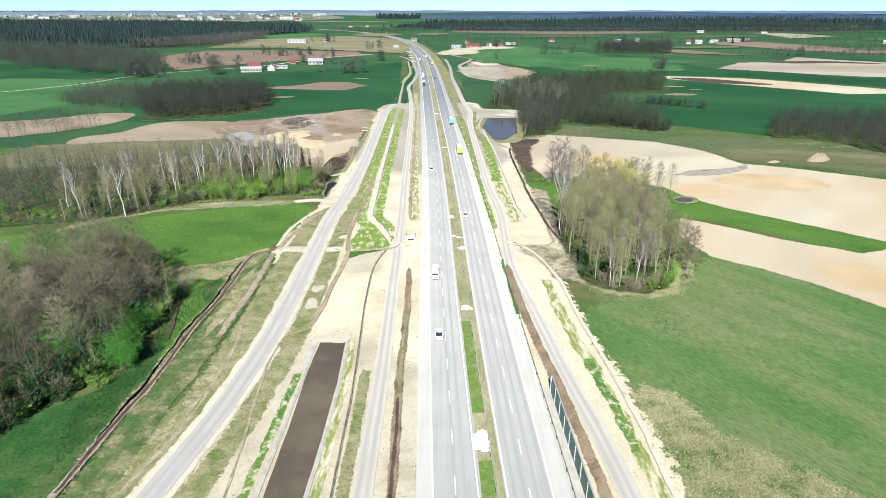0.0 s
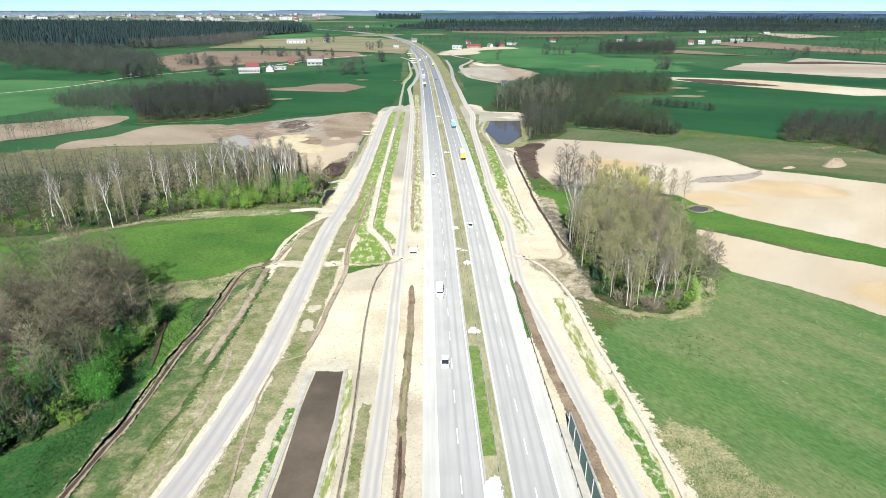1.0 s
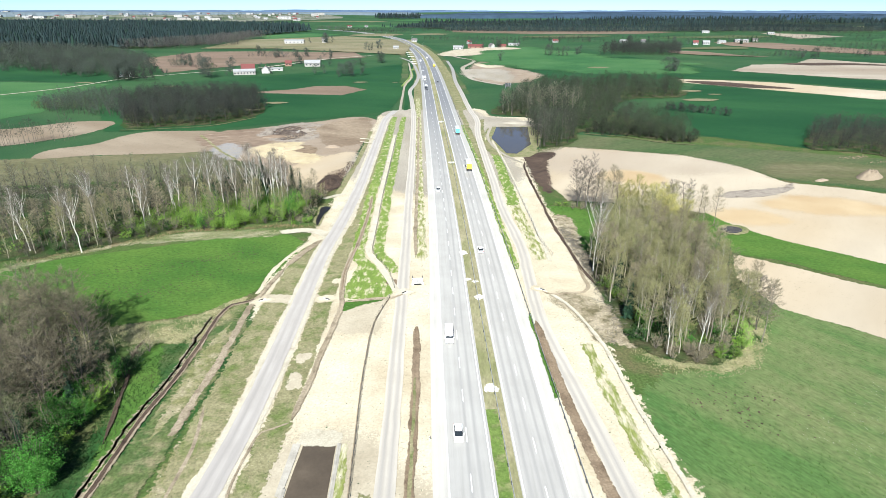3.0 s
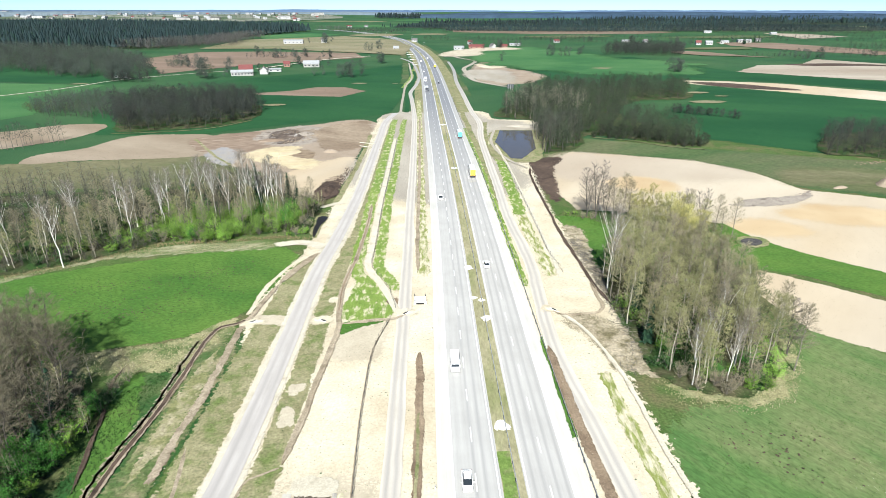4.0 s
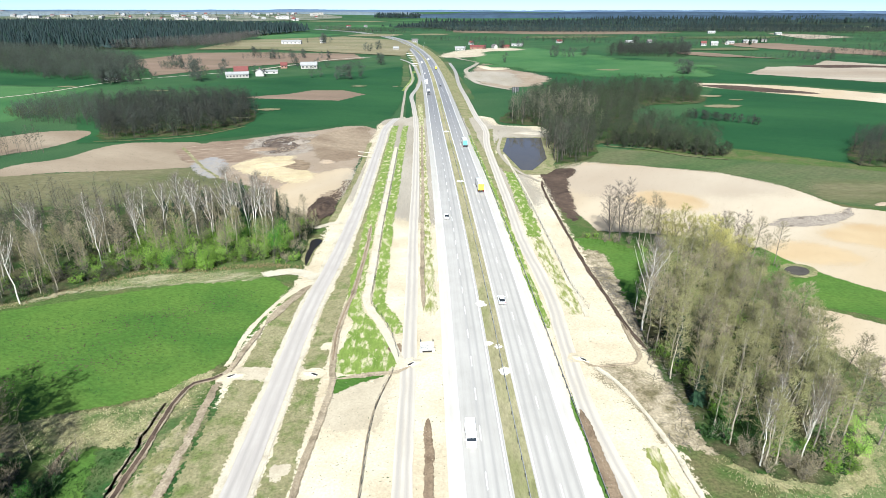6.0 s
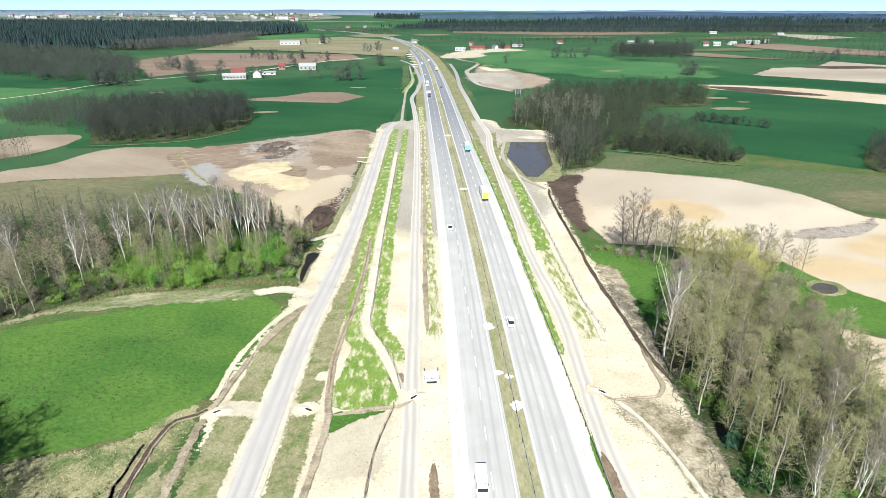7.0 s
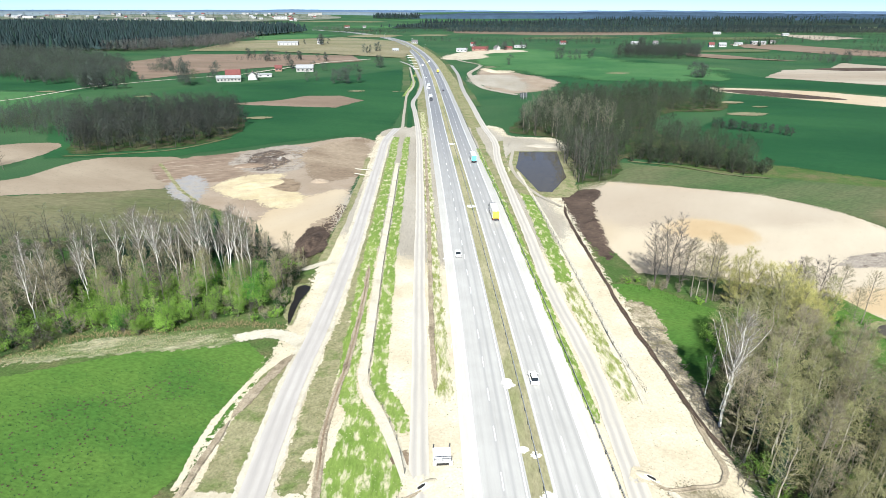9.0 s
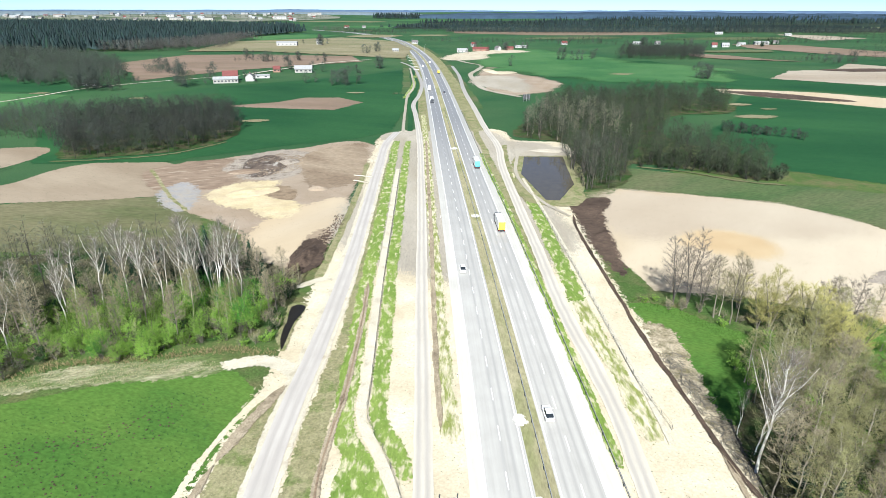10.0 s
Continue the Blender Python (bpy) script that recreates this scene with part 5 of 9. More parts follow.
# ---- plants ----
def tree_meshes(kind, seed):
    """Trunk-and-limbs mesh and crown mesh of one tree, base at the origin, about 1 m per unit."""
    rnd = random.Random(seed)
    tall, r0, low, spread, limbs, twigs, twig_len, twig_w, leaves, leaf = kind["shape"]
    tall *= rnd.uniform(0.9, 1.1)
    tv, tf, cv, cf = [], [], [], []

    def limb(pts, radii, sides):
        base = len(tv)
        for i, (p, r) in enumerate(zip(pts, radii)):
            d = (pts[min(i + 1, len(pts) - 1)] - pts[max(i - 1, 0)]).normalized()
            a = d.orthogonal().normalized()
            b = d.cross(a)
            for k in range(sides):
                w = 2 * math.pi * k / sides
                tv.append(p + (a * math.cos(w) + b * math.sin(w)) * r)
        for i in range(len(pts) - 1):
            for k in range(sides):
                q = base + i * sides
                tf.append((q + k, q + (k + 1) % sides, q + sides + (k + 1) % sides, q + sides + k))

    def blade(p, d, ln, w):
        side = d.cross(Vector((rnd.uniform(-1, 1), rnd.uniform(-1, 1), rnd.uniform(-1, 1)))).normalized() * w
        q = len(cv)
        cv.extend((p - side, p + side, p + d * ln))
        cf.append((q, q + 1, q + 2))

    stems = []
    n_stem = kind.get("stems", 1)
    for s in range(n_stem):
        lean = Vector((rnd.uniform(-1, 1), rnd.uniform(-1, 1), 0)) * (kind.get("lean", 0.05) + (0.12 if n_stem > 1 else 0)) * tall
        h = tall * (1 if s == 0 else rnd.uniform(0.75, 0.95))
        foot = Vector((rnd.uniform(-0.4, 0.4), rnd.uniform(-0.4, 0.4), -0.2)) if n_stem > 1 else Vector((0, 0, -0.2))
        pts = [foot + lean * (i / 7) ** 1.4 + Vector((rnd.uniform(-1, 1), rnd.uniform(-1, 1), 0)) * 0.012 * tall * (i > 0) + Vector((0, 0, h * i / 7)) for i in range(8)]
        rr = r0 / n_stem**0.4
        limb(pts, [rr * (1.25 if i == 0 else 1) * (1 - i / 7.3) ** 0.9 + 0.015 for i in range(8)], 6)
        stems.append((pts, h, rr))
    tips = []
    for s, (pts, h, rr) in enumerate(stems):
        for i in range(int(limbs / n_stem)):
            f = low + (1 - low) * ((i + rnd.random()) / (limbs / n_stem)) ** 0.85 * 0.97
            k = min(int(f * 7), 6)
            p = pts[k].lerp(pts[k + 1], f * 7 - k)
            w = rnd.uniform(0, 2 * math.pi)
            g = (f - low) / (1 - low)
            ln = spread * tall * (0.35 + math.sin(math.pi * min(0.12 + 0.88 * g, 1)) ** 0.8 * 0.75) * rnd.uniform(0.7, 1.2)
            rise = kind.get("rise", 0.75) * rnd.uniform(0.7, 1.3)
            d = Vector((math.cos(w), math.sin(w), rise)).normalized()
            seg = [p + d * ln * q / 3 + Vector((0, 0, kind.get("droop", 0.08) * ln * (q / 3) ** 2)) + Vector((rnd.uniform(-1, 1), rnd.uniform(-1, 1), rnd.uniform(-1, 1))) * 0.05 * ln * (q > 0) for q in range(4)]
            thick = kind.get('limb_r', 0.28) * (1 - g * 0.6)
            if i < kind.get("leaders", 0):
                p = pts[2].lerp(pts[4], rnd.uniform(0.1, 1.0))
                ln, thick = tall * rnd.uniform(0.36, 0.5), kind.get("limb_r", 0.28) * 2.6
                d = Vector((math.cos(w), math.sin(w), rnd.uniform(1.7, 2.8))).normalized()
                seg = [p + d * ln * q / 3 + Vector((0, 0, 0.08 * ln * (q / 3) ** 2)) + Vector((rnd.uniform(-1, 1), rnd.uniform(-1, 1), 0)) * 0.03 * ln * (q > 0) for q in range(4)]
            limb(seg, [rr * thick * (1 - q / 3.4) + 0.012 for q in range(4)], 4)
            tips.append((seg, ln))
    for i in range(twigs):
        seg, ln = rnd.choice(tips)
        f = rnd.uniform(0.15, 1.0) * 3
        k = min(int(f), 2)
        p = seg[k].lerp(seg[k + 1], f - k)
        out = (seg[3] - seg[0]).normalized()
        d = (out * 0.6 + Vector((rnd.gauss(0, 0.65), rnd.gauss(0, 0.65), rnd.gauss(kind.get("twig_up", 0.2), 0.45)))).normalized()
        tl = twig_len * rnd.uniform(0.5, 1.3)
        blade(p, d, tl, twig_w)
        for _ in range(2):
            e = (d + Vector((rnd.gauss(0, 0.5), rnd.gauss(0, 0.5), rnd.gauss(0.1, 0.4)))).normalized()
            blade(p + d * tl * rnd.uniform(0.3, 0.8), e, tl * 0.6, twig_w * 0.75)
    for i in range(leaves):
        seg, ln = rnd.choice(tips)
        p = seg[0].lerp(seg[3], rnd.uniform(0.25, 1.1)) + Vector((rnd.gauss(0, 1), rnd.gauss(0, 1), rnd.gauss(0, 0.8))) * 0.09 * tall * kind.get("puff", 1.0)
        if p.z < 0.1:
            p.z = rnd.uniform(0.1, 0.6)
        a = Vector((rnd.gauss(0, 1), rnd.gauss(0, 1), rnd.gauss(0, 0.6))).normalized() * leaf * rnd.uniform(0.6, 1.4)
        b = a.orthogonal().normalized() * a.length * 0.7
        q = len(cv)
        cv.extend((p - a, p + b, p + a, p - b))
        cf.append((q, q + 1, q + 2, q + 3))
    return (tv, tf), (cv, cf)


def twig_meshes(kind, seed):
    """A leafless or budding tree grown in four orders: trunk, limbs, branches and a haze of fine twigs."""
    rnd = random.Random(seed)
    tall, r0, low, reach, rise, limbs, subs, twigs, width, buds = kind["grown"]
    tall *= rnd.uniform(0.92, 1.08)
    tv, tf, cv, cf = [], [], [], []

    def limb(pts, radii, sides):
        base = len(tv)
        for i, (p, r) in enumerate(zip(pts, radii)):
            d = (pts[min(i + 1, len(pts) - 1)] - pts[max(i - 1, 0)]).normalized()
            a = d.orthogonal().normalized()
            b = d.cross(a)
            for k in range(sides):
                w = 2 * math.pi * k / sides
                tv.append(p + (a * math.cos(w) + b * math.sin(w)) * r)
        for i in range(len(pts) - 1):
            for k in range(sides):
                q = base + i * sides
                tf.append((q + k, q + (k + 1) % sides, q + sides + (k + 1) % sides, q + sides + k))

    def blade(p, d, ln, w):
        side = d.cross(Vector((rnd.gauss(0, 1), rnd.gauss(0, 1), rnd.gauss(0, 1)))).normalized() * w
        q = len(cv)
        cv.extend((p - side, p + side, p + d * ln))
        cf.append((q, q + 1, q + 2))

    def stray(amount):
        return Vector((rnd.gauss(0, amount), rnd.gauss(0, amount), rnd.gauss(0, amount)))

    n_stem = kind.get("stems", 1)
    turn = rnd.uniform(0, 6.28)
    for s in range(n_stem):
        h = tall * (1 if s == 0 else rnd.uniform(0.78, 0.97))
        w = turn + 6.28 * s / n_stem
        lean = Vector((math.cos(w), math.sin(w), 0)) * tall * (kind.get("splay", 0.16) if n_stem > 1 else rnd.uniform(0, kind.get("lean", 0.04)))
        pts = [lean * (i / 6) ** 1.3 + Vector((rnd.gauss(0, 1), rnd.gauss(0, 1), 0)) * 0.008 * tall * (i > 0) + Vector((0, 0, h * i / 6 - 0.2)) for i in range(7)]
        rr = r0 / n_stem ** 0.4
        limb(pts, [rr * (1.25 if i == 0 else 1) * (1 - i / 6.4) ** 0.9 + 0.018 for i in range(7)], 6)
        n = limbs // n_stem
        for i in range(n):
            g = (i + rnd.random()) / n
            f = (low + (0.97 - low) * g) * 6
            k = min(int(f), 5)
            p = pts[k].lerp(pts[k + 1], f - k)
            w = turn + 2.4 * i + rnd.uniform(-0.5, 0.5)
            up = rise * (0.65 + 0.8 * g) * rnd.uniform(0.75, 1.3)
            ln = tall * (reach * (1 - g) ** 0.55 * (0.6 + 0.4 * min(g / 0.25, 1)) * rnd.uniform(0.7, 1.2) + 0.035)
            d = Vector((math.cos(w), math.sin(w), up)).normalized()
            seg = [p + d * ln * q / 3 + Vector((0, 0, 0.10 * ln * (q / 3) ** 2)) + stray(0.04 * ln) * (q > 0) for q in range(4)]
            limb(seg, [rr * kind.get("limb_r", 0.3) * (1 - 0.55 * g) * (1 - q / 3.3) + 0.010 for q in range(4)], 3)
            for j in range(subs):
                a = 0.25 + 0.75 * (j + rnd.random()) / subs
                k = min(int(a * 3), 2)
                q = seg[k].lerp(seg[k + 1], a * 3 - k)
                side = d.cross(Vector((0, 0, 1))).normalized() * (1 if j % 2 else -1)
                e = (d * 0.75 + side * rnd.uniform(0.2, 0.95) + Vector((0, 0, rnd.uniform(0.0, 0.55))) + stray(0.2)).normalized()
                sl = (0.30 * ln + 0.5) * (1.15 - 0.5 * a) * rnd.uniform(0.7, 1.3)
                blade(q, e, sl, width * 1.5)
                for _ in range(twigs):
                    b = rnd.uniform(0.15, 1.0)
                    o = (e * 0.8 + stray(0.5) + Vector((0, 0, kind.get("twig_up", 0.2)))).normalized()
                    at_ = q + e * sl * b
                    tl = rnd.uniform(0.35, 1.0) * kind.get("twig", 1.0)
                    blade(at_, o, tl, width)
                    if rnd.random() < buds:
                        at_ = at_ + o * tl * rnd.uniform(0.4, 1.0)
                        a1 = stray(1).normalized() * rnd.uniform(0.05, 0.10)
                        b1 = a1.orthogonal().normalized() * a1.length
                        m = len(cv)
                        cv.extend((at_ - a1, at_ + b1, at_ + a1, at_ - b1))
                        cf.append((m, m + 1, m + 2, m + 3))
    return (tv, tf), (cv, cf)


def bush_meshes(kind, seed):
    """A leafing bush or young tree: stems fanning out, each ending in uneven sprays of small leaves."""
    rnd = random.Random(seed)
    tall, wide, stems, sprays, leaves, leaf, low = kind["bush"]
    tv, tf, cv, cf = [], [], [], []
    for i in range(stems):
        w = rnd.uniform(0, 6.28)
        h = tall * rnd.uniform(0.6, 1.05)
        tip = Vector((math.cos(w), math.sin(w), 0)) * wide * rnd.uniform(0.1, 1.0) ** 0.7
        tip.z = h * (1 - 0.35 * (tip.length / wide) ** 2)
        foot = Vector((math.cos(w) * 0.2, math.sin(w) * 0.2, -0.15))
        q = len(tv)
        for p, r in ((foot, 0.05), (foot.lerp(tip, 0.55) + Vector((0, 0, 0.08 * h)), 0.03), (tip, 0.01)):
            tv.extend(p + Vector((math.cos(k * 2.094) * r, math.sin(k * 2.094) * r, 0)) for k in range(3))
        tf.extend((q + j * 3 + k, q + j * 3 + (k + 1) % 3, q + j * 3 + 3 + (k + 1) % 3, q + j * 3 + 3 + k) for j in range(2) for k in range(3))
        for _ in range(sprays):
            f = rnd.uniform(low, 1.0)
            c = foot.lerp(tip, f) + Vector((rnd.gauss(0, 1), rnd.gauss(0, 1), rnd.gauss(0.2, 0.6))) * 0.10 * tall
            d = (c - Vector((0, 0, tall * 0.35))).normalized() + Vector((rnd.gauss(0, 0.5), rnd.gauss(0, 0.5), rnd.gauss(0.2, 0.4)))
            d.normalize()
            ln = tall * rnd.uniform(0.07, 0.15)
            for _ in range(leaves):
                p = c + d * ln * rnd.uniform(-0.6, 1.0) + Vector((rnd.gauss(0, 1), rnd.gauss(0, 1), rnd.gauss(0, 0.7))) * ln * 0.30
                if p.z < 0.1:
                    p.z = rnd.uniform(0.1, 0.5)
                a = Vector((rnd.gauss(0, 1), rnd.gauss(0, 1), rnd.gauss(0, 0.55))).normalized() * leaf * rnd.uniform(0.6, 1.4)
                b = a.cross(Vector((rnd.gauss(0, 0.5), rnd.gauss(0, 0.5), 1))).normalized() * a.length * 0.7
                m = len(cv)
                cv.extend((p - a, p + b, p + a, p - b))
                cf.append((m, m + 1, m + 2, m + 3))
    return (tv, tf), (cv, cf)


def spruce_meshes(seed, tall=20.0, tiers=26, per=13):
    rnd = random.Random(seed)
    tv, tf, cv, cf = [], [], [], []
    for i in range(2):
        for k in range(6):
            w = math.pi * k / 3
            r = 0.22 if i == 0 else 0.03
            tv.append(Vector((math.cos(w) * r, math.sin(w) * r, -0.2 if i == 0 else tall)))
    tf = [(k, (k + 1) % 6, 6 + (k + 1) % 6, 6 + k) for k in range(6)]
    for i in range(tiers):
        f = 0.1 + 0.9 * i / tiers
        reach = tall * 0.17 * (1 - f) ** 0.8 + 0.25
        for k in range(per):
            w = rnd.uniform(0, 2 * math.pi)
            ln = reach * rnd.uniform(0.65, 1.15)
            z = tall * f + rnd.uniform(-0.3, 0.3)
            d, s = Vector((math.cos(w), math.sin(w), 0)), Vector((-math.sin(w), math.cos(w), 0))
            drop = Vector((0, 0, -0.35 * ln))
            p = Vector((0, 0, z))
            wd = 0.22 * ln + 0.12
            q = len(cv)
            cv.extend((p, p + d * ln * 0.6 + s * wd + drop * 0.5, p + d * ln + drop, p + d * ln * 0.6 - s * wd + drop * 0.5 + Vector((0, 0, -0.15))))
            cf.append((q, q + 1, q + 2, q + 3))
    return (tv, tf), (cv, cf)


def fuzz_tree(seed, tall, blades, width, low=0.16, spread=0.2, dome=False):
    """A light far tree: pole, a few limbs, and a lumpy cloud of fine twigs."""
    rnd = random.Random(seed)
    tv, tf, cv, cf = [], [], [], []

    def pole(a, b, r0, r1):
        q = len(tv)
        for p, r in ((a, r0), (b, r1)):
            for k in range(4):
                tv.append(p + Vector((math.cos(k * 1.571) * r, math.sin(k * 1.571) * r, 0)))
        tf.extend((q + k, q + (k + 1) % 4, q + 4 + (k + 1) % 4, q + 4 + k) for k in range(4))

    top = Vector((rnd.gauss(0, 0.04), rnd.gauss(0, 0.04), 0.92)) * tall
    pole(Vector((0, 0, -0.3)), top, 0.13, 0.03)
    lumps = []
    for i in range(7):
        f = low + (1 - low) * (i + 0.6) / 7.2
        r = spread * tall * (0.42 + 0.95 * math.sin(math.pi * min(0.12 + 0.70 * (f - low) / (1 - low), 1)) ** 1.2)
        w = rnd.uniform(0, 6.28)
        c = top * f + Vector((math.cos(w), math.sin(w), 0)) * r * 0.55
        lumps.append((c, r * rnd.uniform(0.6, 0.95)))
        pole(top * (f * 0.85), c, 0.06, 0.02)
    for i in range(blades):
        c, r = rnd.choice(lumps)
        d = Vector((rnd.gauss(0, 1), rnd.gauss(0, 1), rnd.gauss(0.25, 0.9))).normalized()
        p = c + d * r * rnd.uniform(0.35, 1.0)
        d = (d + Vector((rnd.gauss(0, 0.4), rnd.gauss(0, 0.4), 0.5 + rnd.gauss(0, 0.3)))).normalized()
        ln = tall * 0.055 * rnd.uniform(0.6, 1.4)
        if dome:  # sprays of twigs lie along the round of each lump of the crown
            out = ((p - c).normalized() + Vector((rnd.gauss(0, 0.28), rnd.gauss(0, 0.28), rnd.gauss(0.15, 0.28)))).normalized()
            d = (d - out * d.dot(out)).normalized()
            ln *= 0.62
            side = d.cross(out).normalized() * width * 2.0
        else:
            side = d.cross(Vector((rnd.gauss(0, 1), rnd.gauss(0, 1), rnd.gauss(0, 1)))).normalized() * width
        q = len(cv)
        cv.extend((p - side, p + side, p + d * ln))
        cf.append((q, q + 1, q + 2))
    return (tv, tf), (cv, cf)


#                  height trunk  low  reach rise limbs subs twigs width buds
BARE = {"grown": (16.5, 0.14, 0.34, 0.19, 0.65, 46, 6, 9, 0.017, 0.0), "limb_r": 0.18, "twig_up": 0.05}
DOMED = {"grown": (16.0, 0.20, 0.36, 0.32, 0.50, 54, 7, 9, 0.020, 0.0), "stems": 2, "splay": 0.10, "limb_r": 0.18, "twig_up": 0.0}
DOMED_BUD = {"grown": (15.0, 0.18, 0.34, 0.30, 0.55, 50, 6, 8, 0.018, 0.35), "stems": 2, "splay": 0.10, "limb_r": 0.18, "twig_up": 0.0}
ALDER = {"grown": (19.5, 0.20, 0.26, 0.17, 0.6, 84, 6, 10, 0.020, 0.0), "stems": 3, "splay": 0.13}
BUDDING = {"grown": (16.0, 0.14, 0.34, 0.19, 0.6, 44, 6, 9, 0.016, 0.25), "limb_r": 0.18, "twig_up": 0.05}
BIRCH = {"shape": (21.0, 0.19, 0.42, 0.11, 30, 700, 1.3, 0.020, 0, 0.1), "rise": 1.3, "lean": 0.09, "twig_up": 0.0, "limb_r": 0.16, "leaders": 3}
BIG_BIRCH = {"shape": (25.0, 0.24, 0.36, 0.15, 64, 1500, 1.5, 0.020, 0, 0.1), "rise": 1.2, "lean": 0.012, "twig_up": 0.0, "limb_r": 0.11, "leaders": 6}
WILLOW = {"grown": (13.0, 0.22, 0.16, 0.32, 0.9, 66, 7, 10, 0.018, 0.6), "stems": 3, "splay": 0.22}
COPSE = {"shape": (17.0, 0.20, 0.10, 0.20, 30, 800, 1.7, 0.028, 0, 0.1), "fuzz": True}
COPSE_E = {"shape": (15.0, 0.16, 0.10, 0.20, 30, 800, 1.7, 0.028, 0, 0.1), "fuzz": True}
COPSE_LOW = {"shape": (6.0, 0.1, 0.1, 0.2, 30, 800, 1.7, 0.028, 0, 0.1), "fuzz": True}
SAPLING = {"grown": (9.0, 0.06, 0.15, 0.13, 1.2, 22, 3, 5, 0.019, 0.15)}
#                       height wide stems sprays leaves size low
BUSH_GREEN = {"bush": (4.4, 2.6, 16, 5, 30, 0.085, 0.2)}
BUSH_THIN = {"bush": (4.4, 2.6, 12, 4, 9, 0.17, 0.2)}
BUSH_DARK = {"bush": (4.4, 2.6, 14, 5, 16, 0.12, 0.2)}
BUSH_LIME = {"bush": (6.6, 2.0, 12, 6, 30, 0.085, 0.3)}
LEAF_TREE = {"bush": (8.5, 2.9, 14, 7, 30, 0.095, 0.35)}
BUSH_BARE = {"grown": (4.2, 0.06, 0.06, 0.36, 0.9, 32, 3, 6, 0.016, 0.1), "stems": 4, "splay": 0.35, "twig": 0.7}


def plant(name, meshes, bark, leafage, label, category, group):
    """One tree under an Empty: trunk and crown."""
    (tv, tf), (cv, cf) = meshes
    top = tagged(new(name), label, category, group)
    for nm, v, f, m in (("trunk", tv, tf, bark), ("crown", cv, cf, leafage)):
        ob = mesh_ob(nm, v, f, m, smooth=nm == "trunk")
        ob.parent = top
    return top


PLANTS = {}


def stock(key, name, kind, n, bark, leafage, label, category, group):
    make = twig_meshes if "grown" in kind else bush_meshes if "bush" in kind else tree_meshes
    PLANTS[key] = [plant(name, make(kind, 100 * hash_of(key) + i), bark, leafage, label, category, group) for i in range(n)]


stock("bare", "bare_tree", BARE, 5, BARK, TWIG, "slender leafless tree with grey-brown twigs", "tree", "trees of the groves")
stock("dome", "bare_tree", DOMED, 4, BARK_DARK, TWIG_TAUPE, "round-crowned leafless tree with taupe twigs", "tree", "trees of the groves")
stock("dome_bud", "budding_tree", DOMED_BUD, 3, BARK_DARK, TWIG_SAGE, "round-crowned tree with opening grey-green buds", "tree", "trees of the groves")
stock("sapling", "sapling", SAPLING, 4, BARK_TAN, LEAF_BUD, "thin leafless sapling in the undergrowth", "sapling", "saplings")
stock("alder", "alder_tree", ALDER, 4, BARK_DARK, TWIG_ALDER, "many-stemmed leafless alder on the bank", "tree", "alders on the bank")
stock("bud", "budding_tree", BUDDING, 5, BARK_TAN, LEAF_BUD, "slender tree with opening olive buds", "tree", "trees of the groves")
PLANTS["clump"] = [plant("far_tree", fuzz_tree(900 + i, 16.0, 700, 0.12, 0.12, 0.235, True), WOODBARK, TWIG_FAR, "dense grey leafless tree among fields", "tree", "field trees") for i in range(4)]
stock("birch", "birch_tree", BIRCH, 5, BARK_BIRCH, TWIG_BIRCH, "leafless birch with white bark", "birch", "birches")
stock("big_birch", "birch_tree", BIG_BIRCH, 2, BARK_BIRCH, TWIG_BIRCH, "tall forked leafless birch with white bark", "birch", "birches")
stock("willow", "willow_tree", WILLOW, 3, BARK, TWIG_GOLD, "yellow-green budding willow on the bank", "tree", "willows")
stock("green", "green_bush", BUSH_GREEN, 4, BARK, LEAF, "bright green leafing bush", "bush", "green bushes")
stock("lime", "leafing_tree", BUSH_LIME, 4, BARK, LEAF_LIME, "slender young tree in lime-green leaf", "tree", "leafing trees")
stock("dark", "green_bush", BUSH_DARK, 3, BARK, LEAF_DARK, "deep green leafing bush in the shade", "bush", "green bushes")
stock("leaf", "leafing_tree", LEAF_TREE, 3, BARK, LEAF_FRESH, "small tree in fresh green leaf", "tree", "leafing trees")
stock("shrub", "bare_bush", BUSH_BARE, 4, BARK, TWIG, "leafless grey-brown bush in undergrowth", "bush", "bare bushes")
PLANTS["spruce"] = [plant("spruce_tree", spruce_meshes(40 + i), BARK_PINE, NEEDLE, "dark green spruce among bare trees", "conifer", "spruces") for i in range(3)]
USED = set()
PRNG = random.Random(77)


def grow(key, x, y, size=1.0, turn=None):
    """Set a plant of a stock on the land; the stock's own plants are used first."""
    pick = PRNG.randrange(len(PLANTS[key]))
    m = pose(x, y, lie(x, y), PRNG.uniform(-2, 2), PRNG.uniform(-2, 2), PRNG.uniform(0, 360) if turn is None else turn)
    m = m @ Matrix.Diagonal((size * PRNG.uniform(0.92, 1.08), size * PRNG.uniform(0.92, 1.08), size, 1))
    src = PLANTS[key][pick]
    if (key, pick) not in USED:
        USED.add((key, pick))
        src.matrix_basis = m
        return src
    made = copy_thing(src, Matrix())
    made.matrix_basis = m
    return made


